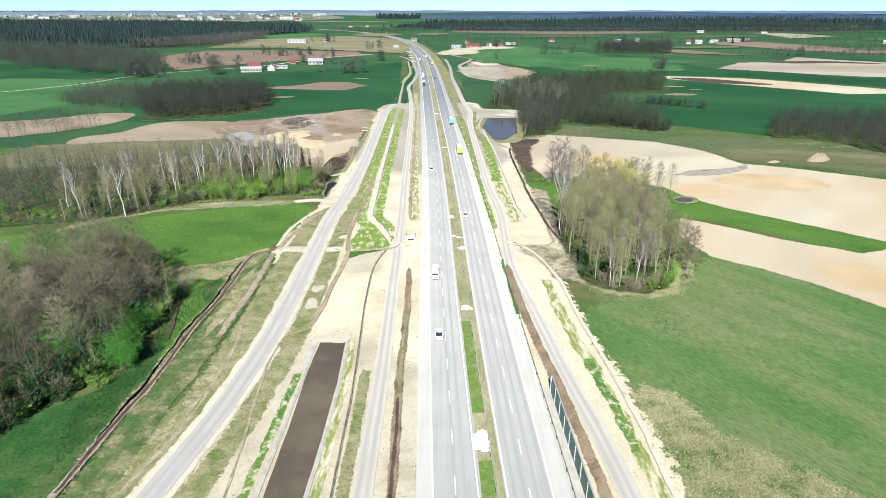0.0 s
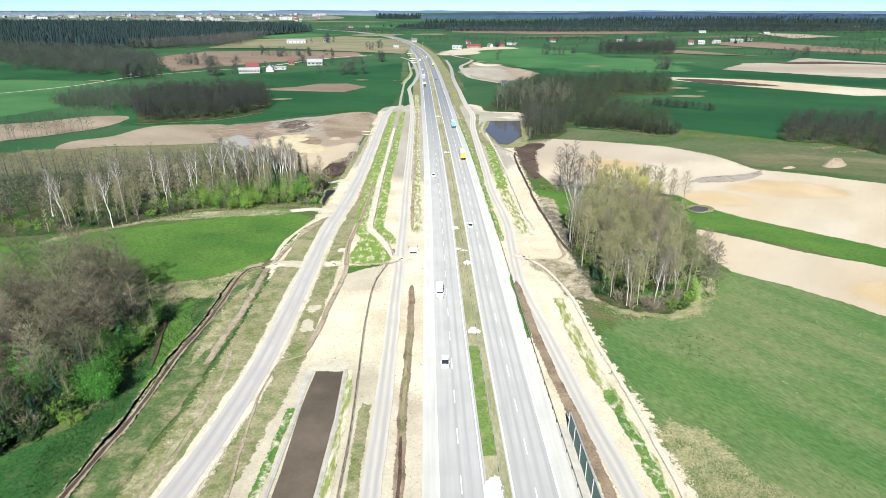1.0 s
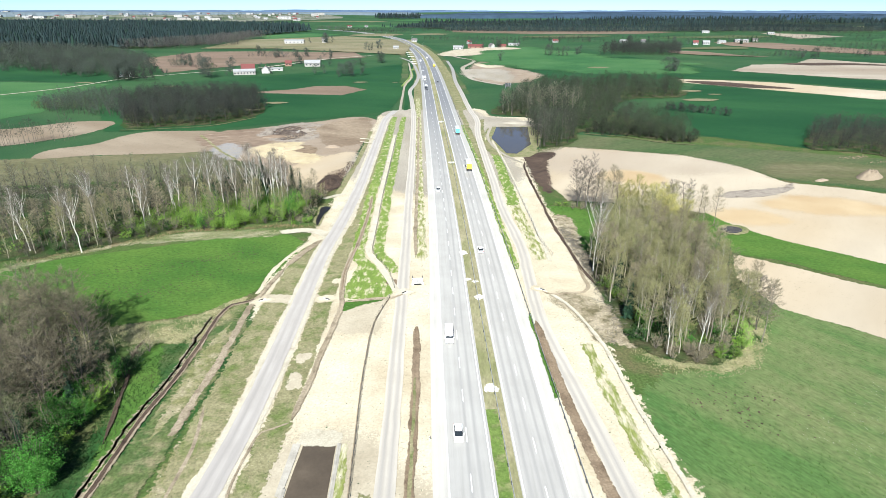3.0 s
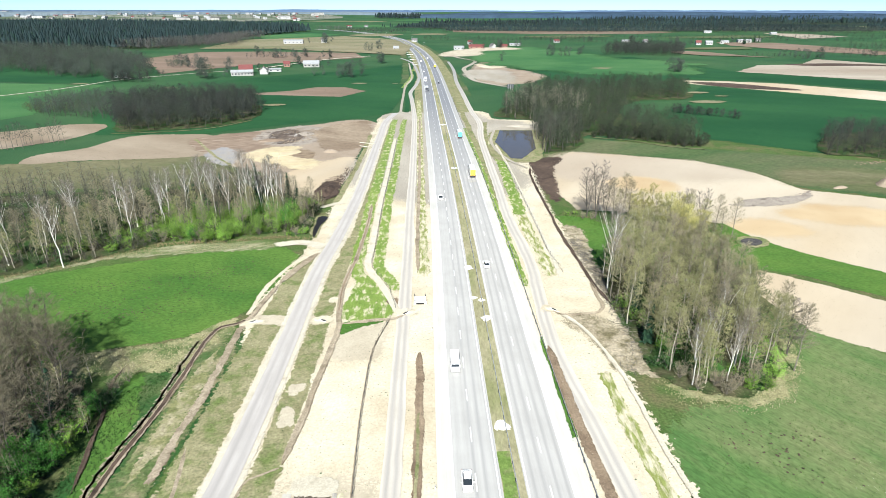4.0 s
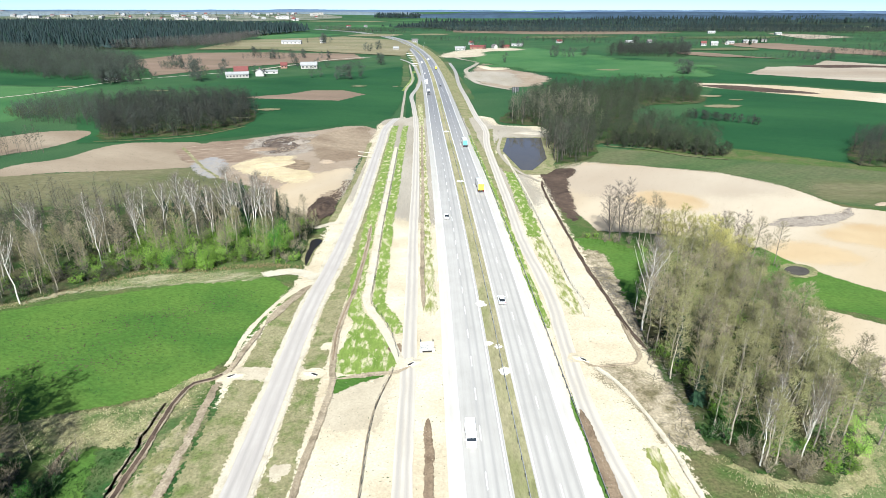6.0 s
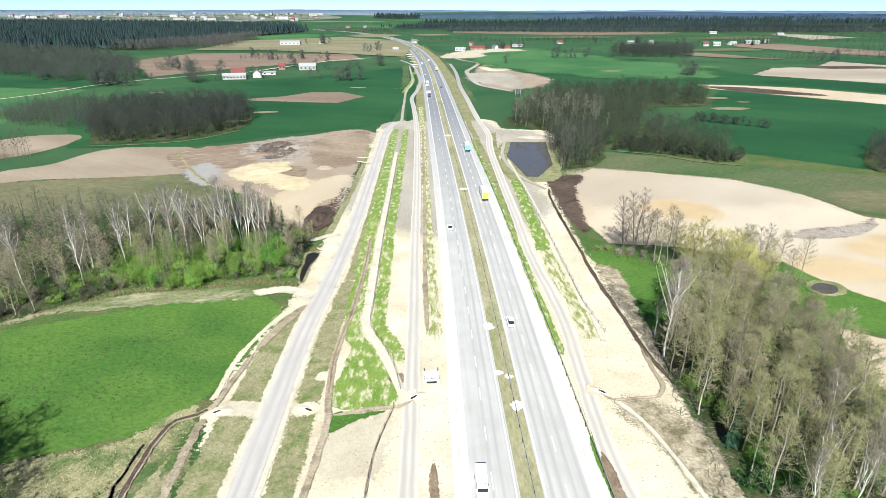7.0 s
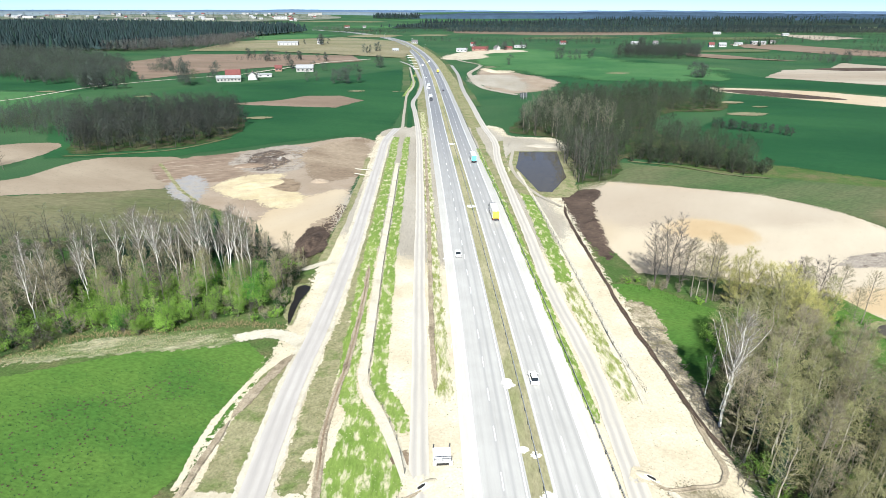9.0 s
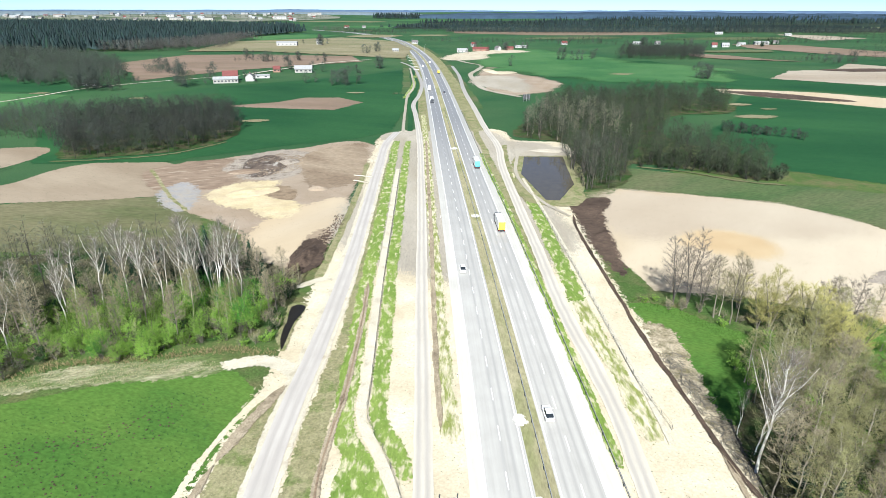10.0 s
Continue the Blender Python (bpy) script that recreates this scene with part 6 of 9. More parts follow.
def stand(poly, gap, mixture, sizes=(0.85, 1.1), edge=0.0):
    """Fill an outline with plants about gap apart; mixture is (stock, share) rows."""
    x0, x1 = min(p[0] for p in poly), max(p[0] for p in poly)
    y0, y1 = min(p[1] for p in poly), max(p[1] for p in poly)
    keys, shares = [k for k, _ in mixture], [s for _, s in mixture]
    n = 0
    for i in range(int((x1 - x0) / gap) + 1):
        for j in range(int((y1 - y0) / gap) + 1):
            x = x0 + (i + 0.5 * (j % 2) + PRNG.uniform(-0.42, 0.42)) * gap
            y = y0 + (j + PRNG.uniform(-0.42, 0.42)) * gap
            if inside((x, y), poly):
                grow(PRNG.choices(keys, shares)[0], x, y, PRNG.uniform(*sizes))
                n += 1
    return n


GROVE_A = [(-88, 60), (-82, 80), (-80, 90), (-74, 98), (-71, 108), (-71, 122), (-74, 134), (-82, 143), (-98, 150), (-121, 150), (-150, 143), (-160, 110), (-130, 60)]
GROVE_B = [(-190, 185), (-156, 194), (-128, 200), (-106, 216), (-97, 226), (-75, 230), (-60, 234), (-53, 240), (-53, 262), (-62, 274), (-80, 280), (-110, 284), (-160, 278), (-210, 266), (-235, 250)]
GROVE_C = [(-205, 404), (-180, 410), (-154, 420), (-134, 452), (-140, 500), (-165, 540), (-245, 540), (-250, 490), (-225, 440)]
GROVE_E = [(41, 184), (41.5, 165), (42, 150), (46, 143), (56, 141), (64, 145), (70, 155), (73, 168), (76, 185), (76, 200), (68, 214), (56, 212), (46, 200)]
GROVE_F = [(36, 458), (56, 448), (54, 398), (50, 346), (63, 350), (75, 370), (84, 394), (106, 385), (130, 366), (142, 362), (151, 386), (152, 418), (134, 440), (128, 470), (142, 512), (172, 545), (205, 549), (232, 605), (177, 638), (98, 621), (62, 540)]
GROVE_G = [(201, 346), (224, 338), (240, 303), (280, 285), (350, 330), (345, 375), (309, 400), (250, 408), (220, 385)]
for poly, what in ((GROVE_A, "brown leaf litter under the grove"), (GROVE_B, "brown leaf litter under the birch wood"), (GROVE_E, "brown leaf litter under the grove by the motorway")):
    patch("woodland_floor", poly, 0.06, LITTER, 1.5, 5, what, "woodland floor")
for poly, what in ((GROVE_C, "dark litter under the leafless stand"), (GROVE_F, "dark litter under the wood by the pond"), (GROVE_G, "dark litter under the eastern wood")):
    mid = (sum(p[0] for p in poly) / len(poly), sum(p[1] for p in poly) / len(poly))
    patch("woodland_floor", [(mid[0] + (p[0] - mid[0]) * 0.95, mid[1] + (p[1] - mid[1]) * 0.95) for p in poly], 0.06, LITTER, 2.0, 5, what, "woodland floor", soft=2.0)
for line in ([(-208, 401), (-182, 406), (-156, 416), (-134, 448)], [(86, 391), (106, 382), (130, 363), (143, 359)]):
    ribbon("dry_fringe", line, -1.3, 1.3, 0.07, FADED, 1.2, 2, soft=1.1, label="pale dead grass along the wood edge", category="dry grass")

stand(GROVE_A, 6.1, (("dome", 7), ("dome_bud", 1.6), ("bare", 1.2), ("leaf", 0.5)), (0.8, 1.12))
GROVE_B_FRONT = [(-140, 198), (-128, 200), (-106, 216), (-97, 226), (-75, 230), (-60, 234), (-53, 240), (-53, 262), (-62, 265), (-100, 262), (-130, 246), (-148, 222)]
GROVE_B_BACK = [(-190, 185), (-148, 196), (-150, 222), (-132, 248), (-100, 264), (-60, 268), (-64, 276), (-80, 282), (-110, 286), (-160, 280), (-210, 268), (-235, 250)]
stand(GROVE_B_FRONT, 6.8, (("bare", 7), ("dome", 1.5), ("bud", 2), ("birch", 0.6)), (0.66, 0.92))
stand(GROVE_E, 4.3, (("bare", 4), ("bud", 6), ("dome_bud", 0.8), ("lime", 0.5), ("birch", 0.15)), (0.75, 1.06))


def woodland(name, poly, gap, kinds, bark, leafage, label, sizes=(0.8, 1.1), seed=5, bare=False, detail=170, fresh=True):
    """A stand too dense to count: one mesh of many light trees."""
    rnd = random.Random(seed)
    y_far = min(p[1] for p in poly) > 300
    light = []
    for k in range(5):
        if bare:
            light.append(cone_tree(seed * 10 + k, bare))
            continue
        kind = dict(kinds[k % len(kinds)])
        if "bush" in kind:
            light.append(bush_meshes(kind, seed * 10 + k))
            continue
        if "grown" in kind:
            a = list(kind["grown"])
            a[5], a[6], a[7], a[8] = 16, 3, max(2, detail // 60), 0.055 if y_far else 0.034
            kind["grown"] = tuple(a)
            light.append(twig_meshes(kind, seed * 10 + k))
            continue
        if kind.get("fuzz"):
            light.append(fuzz_tree(seed * 10 + k, kind["shape"][0], detail, 0.11 * (330 / detail) ** 0.7, 0.22, 0.235, dome=y_far))
            continue
        a = list(kind["shape"])
        a[4], a[5], a[7], a[8], a[9] = 14, detail, 0.028 * (900 / detail) ** 0.55, a[8] // 4, a[9] * 1.7
        kind["shape"] = tuple(a)
        light.append(tree_meshes(kind, seed * 10 + k))
    x0, x1 = min(p[0] for p in poly), max(p[0] for p in poly)
    y0, y1 = min(p[1] for p in poly), max(p[1] for p in poly)
    verts, faces, slots, tones = [], [], [], []
    for i in range(int((x1 - x0) / gap) + 1):
        for j in range(int((y1 - y0) / gap) + 1):
            x = x0 + (i + 0.5 * (j % 2) + rnd.uniform(-0.45, 0.45)) * gap
            y = y0 + (j + rnd.uniform(-0.45, 0.45)) * gap
            if not inside((x, y), poly):
                continue
            w, sc = rnd.uniform(0, 6.28), rnd.uniform(*sizes)
            c, s, z = math.cos(w) * sc, math.sin(w) * sc, lie(x, y)
            own = (rnd.uniform(-0.38, 0.42), max(0.0, rnd.gauss(-0.15, 0.35)) if fresh else 0.0, 0.0)
            for slot, (v, f) in enumerate(rnd.choice(light)):
                base = len(verts)
                verts.extend((x + p[0] * c - p[1] * s, y + p[0] * s + p[1] * c, z + p[2] * sc) for p in v)
                faces.extend(tuple(base + q for q in face) for face in f)
                slots.extend([slot] * len(f))
                tones.extend(own * len(v))
    ob = mesh_ob(name, verts, faces, bark)
    ob.data.attributes.new("tone", "FLOAT_VECTOR", "POINT").data.foreach_set("vector", tones)
    ob.data.materials.append(leafage)
    ob.data.polygons.foreach_set("material_index", slots)
    return tagged(ob, label, "woodland", kind="stuff")


def cone_tree(seed, tall):
    """A far conifer: a pole and three ragged skirts."""
    rnd = random.Random(seed)
    tv = [Vector((0.3, 0, -1)), Vector((-0.15, 0.26, -1)), Vector((-0.15, -0.26, -1)), Vector((0, 0, tall * 0.9))]
    tf = [(0, 1, 3), (1, 2, 3), (2, 0, 3)]
    cv, cf = [], []
    for lo, hi, r in ((0.16, 0.66, 0.24), (0.40, 0.84, 0.18), (0.62, 1.0, 0.11)):
        q = len(cv)
        cv.append(Vector((0, 0, tall * hi)))
        for k in range(7):
            w = 2 * math.pi * k / 7 + rnd.uniform(-0.2, 0.2)
            rr = tall * r * rnd.uniform(0.65, 1.2)
            cv.append(Vector((math.cos(w) * rr, math.sin(w) * rr, tall * (lo + rnd.uniform(-0.05, 0.06)))))
        cf.extend((q, q + 1 + k, q + 1 + (k + 1) % 7) for k in range(7))
    return (tv, tf), (cv, cf)


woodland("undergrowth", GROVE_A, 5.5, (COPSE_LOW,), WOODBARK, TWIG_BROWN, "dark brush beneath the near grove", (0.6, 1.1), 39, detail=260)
stand(GROVE_E, 6.0, (("sapling", 4), ("green", 1.5), ("shrub", 2), ("lime", 0.5)), (0.6, 1.05))
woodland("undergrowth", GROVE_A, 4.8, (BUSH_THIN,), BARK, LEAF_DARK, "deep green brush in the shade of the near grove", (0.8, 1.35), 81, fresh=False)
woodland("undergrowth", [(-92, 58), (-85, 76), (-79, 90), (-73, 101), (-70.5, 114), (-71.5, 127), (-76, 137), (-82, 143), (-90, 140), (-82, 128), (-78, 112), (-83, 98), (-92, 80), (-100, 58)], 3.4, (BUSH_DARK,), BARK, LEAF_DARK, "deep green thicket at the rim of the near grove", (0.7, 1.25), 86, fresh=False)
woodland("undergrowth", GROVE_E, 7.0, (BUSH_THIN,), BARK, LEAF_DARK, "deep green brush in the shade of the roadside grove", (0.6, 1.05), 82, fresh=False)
stand(GROVE_B_FRONT, 8.5, (("sapling", 4), ("shrub", 1), ("green", 0.7)), (0.7, 1.2))
woodland("undergrowth", [(-118, 214), (-104, 222), (-92, 231), (-75, 235), (-60, 239), (-56, 258), (-74, 262), (-98, 256), (-116, 240)], 6.0, (BUSH_GREEN,), BARK, LEAF, "fresh green young growth between the birches", (0.7, 1.15), 87, fresh=False)
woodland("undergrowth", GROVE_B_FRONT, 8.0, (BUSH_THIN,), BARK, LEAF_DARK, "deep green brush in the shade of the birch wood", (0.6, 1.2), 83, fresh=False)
woodland("undergrowth", [(-140, 197), (-128, 199), (-106, 213), (-97, 222), (-75, 226), (-57, 231), (-57, 244), (-80, 240), (-104, 232), (-136, 212)], 4.6, (COPSE_LOW,), WOODBARK, TWIG_BROWN, "brown scrub along the wood front", (0.5, 0.9), 46, detail=300)
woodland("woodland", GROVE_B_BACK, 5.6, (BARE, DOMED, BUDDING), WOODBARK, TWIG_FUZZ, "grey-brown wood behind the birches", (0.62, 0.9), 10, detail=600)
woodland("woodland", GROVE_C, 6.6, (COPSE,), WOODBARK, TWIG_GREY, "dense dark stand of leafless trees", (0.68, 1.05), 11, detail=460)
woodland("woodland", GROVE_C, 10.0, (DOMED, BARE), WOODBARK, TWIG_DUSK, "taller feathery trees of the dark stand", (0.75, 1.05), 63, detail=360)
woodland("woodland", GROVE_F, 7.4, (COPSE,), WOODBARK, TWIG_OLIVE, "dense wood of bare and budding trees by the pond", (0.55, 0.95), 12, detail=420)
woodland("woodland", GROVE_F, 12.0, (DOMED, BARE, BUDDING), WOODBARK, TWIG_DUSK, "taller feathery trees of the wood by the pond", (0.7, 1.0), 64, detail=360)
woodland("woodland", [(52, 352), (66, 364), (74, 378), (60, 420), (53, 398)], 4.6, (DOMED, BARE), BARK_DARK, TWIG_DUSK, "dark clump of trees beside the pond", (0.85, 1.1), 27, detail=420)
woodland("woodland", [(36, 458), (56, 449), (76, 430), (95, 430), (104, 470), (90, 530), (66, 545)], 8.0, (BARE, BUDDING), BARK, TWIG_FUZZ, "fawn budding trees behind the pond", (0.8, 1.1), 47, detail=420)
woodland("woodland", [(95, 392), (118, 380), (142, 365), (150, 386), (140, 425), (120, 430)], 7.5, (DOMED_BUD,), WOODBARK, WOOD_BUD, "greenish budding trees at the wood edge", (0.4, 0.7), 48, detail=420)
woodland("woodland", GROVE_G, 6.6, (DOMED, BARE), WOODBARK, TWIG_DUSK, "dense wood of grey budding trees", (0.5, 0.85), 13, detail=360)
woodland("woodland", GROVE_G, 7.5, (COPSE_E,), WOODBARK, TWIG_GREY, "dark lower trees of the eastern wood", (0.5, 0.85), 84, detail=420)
woodland("thicket", [(-285, 462), (-230, 450), (-250, 500), (-281, 562), (-326, 543), (-320, 490)], 7.0, (COPSE_E,), WOODBARK, TWIG_FAR, "grey-green saplings beside the dark wood", (0.4, 0.7), 85, detail=300)
woodland("thicket", [(-285, 462), (-230, 450), (-250, 500), (-281, 562), (-326, 543), (-320, 490)], 6.0, (DOMED_BUD, BARE), WOODBARK, TWIG_FAR, "budding thicket beside the dark wood", (0.45, 0.75), 15, detail=300)
woodland("undergrowth", [(84, 390), (117, 378), (140, 360), (152, 370), (140, 396), (120, 410), (100, 405)], 4.2, (BUSH_BARE, COPSE_LOW), WOODBARK, TWIG_OLIVE, "olive bushes at the wood edge", (0.9, 1.5), 28, detail=260)
woodland("tree_row", [(-285, 326), (-258, 336), (-219, 375), (-229, 384), (-265, 350), (-300, 340)], 4.6, (BARE,), BARK, TWIG_DUSK, "row of leafless trees between fields", (0.6, 0.85), 14, detail=300)
woodland("hedge", [(168, 478), (206, 452), (208, 456), (172, 484)], 3.0, (COPSE_LOW,), WOODBARK, TWIG_GREY, "low dark hedge in the crop field", (0.8, 1.2), 36, detail=260)
woodland("woodland", [(262, 1039), (386, 1014), (427, 1120), (318, 1150)], 8.0, (COPSE,), WOODBARK, TWIG_GREY, "far grey stand of bare trees", (0.95, 1.25), 16, detail=220)
woodland("woodland", [(-640, 880), (-560, 800), (-470, 740), (-338, 690), (-330, 730), (-400, 860), (-560, 1034), (-853, 1150), (-1100, 1000), (-900, 850)], 9.0, (COPSE,), WOODBARK, TWIG_FAR, "grey-green deciduous wood before the forest", (0.9, 1.25), 17, detail=170)
woodland("woodland", [(-520, 1140), (-416, 1262), (-445, 1480), (-420, 1560), (-480, 1560), (-530, 1300), (-600, 1150)], 10.0, (COPSE,), WOODBARK, TWIG_MAUVE, "leafless trees along the forest edge", (1.0, 1.3), 18, detail=150)
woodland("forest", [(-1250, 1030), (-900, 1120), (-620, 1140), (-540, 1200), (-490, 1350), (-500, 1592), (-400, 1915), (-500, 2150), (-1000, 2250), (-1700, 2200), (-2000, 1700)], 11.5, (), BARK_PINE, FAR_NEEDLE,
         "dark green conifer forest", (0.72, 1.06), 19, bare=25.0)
for k, (bx, by, bw, bd, gap, kind) in enumerate((
        (120, 2300, 620, 120, 15, 19.0), (620, 2180, 520, 90, 15, 0), (760, 2420, 900, 180, 17, 22.0), (1250, 2300, 560, 120, 16, 0), (1500, 2480, 900, 160, 18, 23.0),
        (2000, 2280, 700, 120, 17, 20.0), (2450, 2500, 900, 160, 19, 0), (3000, 2350, 700, 150, 19, 22.0), (300, 2620, 900, 150, 19, 21.0), (1100, 2780, 1300, 160, 21, 23.0), (2200, 2820, 1300, 160, 22, 22.0))):
    ring = [(bx + bw / 2 * math.cos(a) * (1 + 0.25 * math.sin(3 * a + k)), by + bd / 2 * math.sin(a) * (1 + 0.35 * math.cos(4 * a + 2 * k))) for a in (i * 0.3927 for i in range(16))]
    if kind:
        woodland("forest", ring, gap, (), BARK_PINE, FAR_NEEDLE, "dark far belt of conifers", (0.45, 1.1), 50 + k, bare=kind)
    else:
        woodland("woodland", ring, gap * 0.8, (COPSE,), WOODBARK, TWIG_OLIVE, "far belt of bare and budding trees", (0.6, 1.1), 50 + k, detail=60)
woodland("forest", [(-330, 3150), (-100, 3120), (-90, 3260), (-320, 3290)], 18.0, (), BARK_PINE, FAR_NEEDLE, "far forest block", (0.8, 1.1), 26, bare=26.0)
woodland("hedgerow", [(300, 1560), (700, 1480), (1000, 1560), (1300, 1500), (1300, 1520), (1000, 1585), (700, 1505), (300, 1585)], 11.0, (COPSE,), WOODBARK, TWIG_GREY, "far hedgerow of bare trees", (0.4, 0.8), 31, detail=70)
woodland("hedgerow", [(-40, 1480), (120, 1420), (330, 1470), (330, 1495), (120, 1450), (-40, 1510)], 9.0, (COPSE,), WOODBARK, TWIG_GREY, "far hedgerow by the settlement", (0.4, 0.8), 32, detail=70)
woodland("woodland", [(800, 1900), (1200, 1750), (1700, 1800), (1700, 1860), (1200, 1830), (850, 1990)], 14.0, (COPSE,), WOODBARK, TWIG_GREY, "far strip of bare wood", (0.7, 1.0), 33, detail=50)
woodland("woodland", [(-330, 1850), (-120, 1780), (-60, 1900), (-250, 2000)], 14.0, (COPSE,), WOODBARK, TWIG_GREY, "far bare copse behind the motorway", (0.5, 0.8), 34, detail=60)
woodland("hedgerow", [(620, 1000), (800, 940), (980, 900), (985, 915), (800, 965), (625, 1020)], 9.0, (COPSE,), WOODBARK, TWIG_GREY, "hedgerow of bare trees between fields", (0.4, 0.75), 35, detail=80)
woodland("woodland", [(-2900, 2780), (-1500, 2740), (-600, 2780), (-560, 3300), (-1800, 3700), (-3200, 3600)], 62.0, (COPSE,), WOODBARK, TWIG_GREY, "trees among the houses of the far town", (0.7, 1.3), 42, detail=60)
woodland("woodland", [(-60, 1960), (40, 1940), (200, 1990), (200, 2030), (30, 1990), (-60, 2010)], 12.0, (COPSE,), WOODBARK, TWIG_GREY, "far bare copse before the forest", (0.4, 0.8), 43, detail=60)
woodland("woodland", [(1300, 1650), (1500, 1500), (1900, 1550), (2200, 1800), (1900, 1850), (1500, 1700)], 15.0, (COPSE,), WOODBARK, TWIG_GREY, "far wooded rise between fields", (0.7, 1.1), 44, detail=60)

for fx, fy, fw, fd, fm, what in ((-290, 2050, 150, 90, DULL, "dull green far field"), (-180, 1720, 130, 120, TAN, "tan far field"), (-30, 1760, 110, 60, TAN, "tan far field"), (330, 1640, 260, 70, DULL, "dull green far field"),
        (700, 1600, 320, 60, DULL, "dull green far field"), (1150, 1480, 300, 80, LIGHT_CROP, "light green far field"), (520, 1200, 160, 50, DULL, "dull green far field"), (900, 1150, 260, 60, DULL, "dull green far field"), (-720, 2500, 300, 90, TAN, "tan far field")):
    patch("far_field", [(fx - fw / 2, fy - fd / 3), (fx - fw / 4, fy + fd / 2), (fx + fw / 2, fy + fd / 3), (fx + fw / 3, fy - fd / 2)], 0.55, fm, 8.0, 30, what, "field", soft=14.0)
for k, (line_, deep, size, mat_, what) in enumerate((
        ([(240, 1388), (355, 1374), (475, 1376), (585, 1360), (690, 1378)], 12, (0.35, 0.7), TWIG_GREY, "trees and hedges among the far houses"),
        ([(470, 1005), (516, 997), (560, 992), (590, 994)], 7, (0.25, 0.5), TWIG_GREY, "hedgerow of low trees between far fields"),
        ([(700, 1150), (760, 1130), (860, 1120)], 16, (0.5, 0.8), TWIG_GREY, "far copse beside the farm"),
        ([(5, 1930), (255, 1930), (495, 1880), (685, 1850), (860, 1800), (1060, 1750), (1300, 1830)], 30, (0.7, 1.1), TWIG_FAR, "pale leafless edge of the far forest"),
        ([(-395, 2010), (-340, 2015), (-282, 2020)], 22, (0.7, 1.0), TWIG_MAUVE, "mauve leafless belt by the motorway"),
        ([(-307, 985), (-276, 975), (-242, 972), (-213, 985)], 9, (0.35, 0.75), TWIG_GREY, "row of bare trees on the tan land"),
        ([(730, 1440), (900, 1420), (1060, 1400), (1260, 1420)], 14, (0.4, 0.75), TWIG_GREY, "trees among far farms"),
        ([(820, 1260), (1000, 1230), (1150, 1240)], 10, (0.35, 0.6), TWIG_GREY, "hedgerow between far fields"))):
    pts_ = curve_through(line_, 20)
    nn_ = normals(pts_)
    ring = [p + n * deep for p, n in zip(pts_, nn_)] + [p - n * deep for p, n in zip(pts_, nn_)][::-1]
    woodland("hedgerow", [tuple(p) for p in ring], 11.0 if deep > 11 else 8.0, (COPSE,), WOODBARK, mat_, what, size, 70 + k, detail=90)
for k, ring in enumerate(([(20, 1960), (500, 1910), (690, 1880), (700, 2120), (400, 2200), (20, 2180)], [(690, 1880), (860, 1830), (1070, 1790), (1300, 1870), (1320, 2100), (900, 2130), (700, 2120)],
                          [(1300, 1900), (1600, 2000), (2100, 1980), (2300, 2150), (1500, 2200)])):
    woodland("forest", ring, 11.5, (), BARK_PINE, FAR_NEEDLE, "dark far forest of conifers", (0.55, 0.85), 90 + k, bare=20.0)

for k, (cx, cy, rx, ry, mat_, size, what) in enumerate((
        (-330, 672, 26, 10, TWIG_GREY, (0.55, 0.85), "dark clump of bare trees on the slope"), (-438, 748, 26, 12, TWIG_FAR, (0.5, 0.75), "grey clump of bare trees on the slope"),
        (-341, 824, 17, 9, TWIG_FAR, (0.6, 0.85), "grey clump of bare trees by the farm"), (-268, 730, 9, 6, WOOD_BUD, (0.7, 0.95), "greenish budding trees beside the farm"),
        (283, 768, 9, 6, TWIG_FAR, (0.6, 0.85), "grey clump of bare trees in the crop field"), (-292, 488, 26, 13, WOOD_BUD, (0.3, 0.5), "green scrub before the dark wood"))):
    ring = [(cx + rx * math.cos(i * 0.7854 + 0.3), cy + ry * math.sin(i * 0.7854 + 0.3)) for i in range(8)]
    woodland("thicket", ring, 4.8, (COPSE_E,), WOODBARK, mat_, what, size, 110 + k, detail=260)

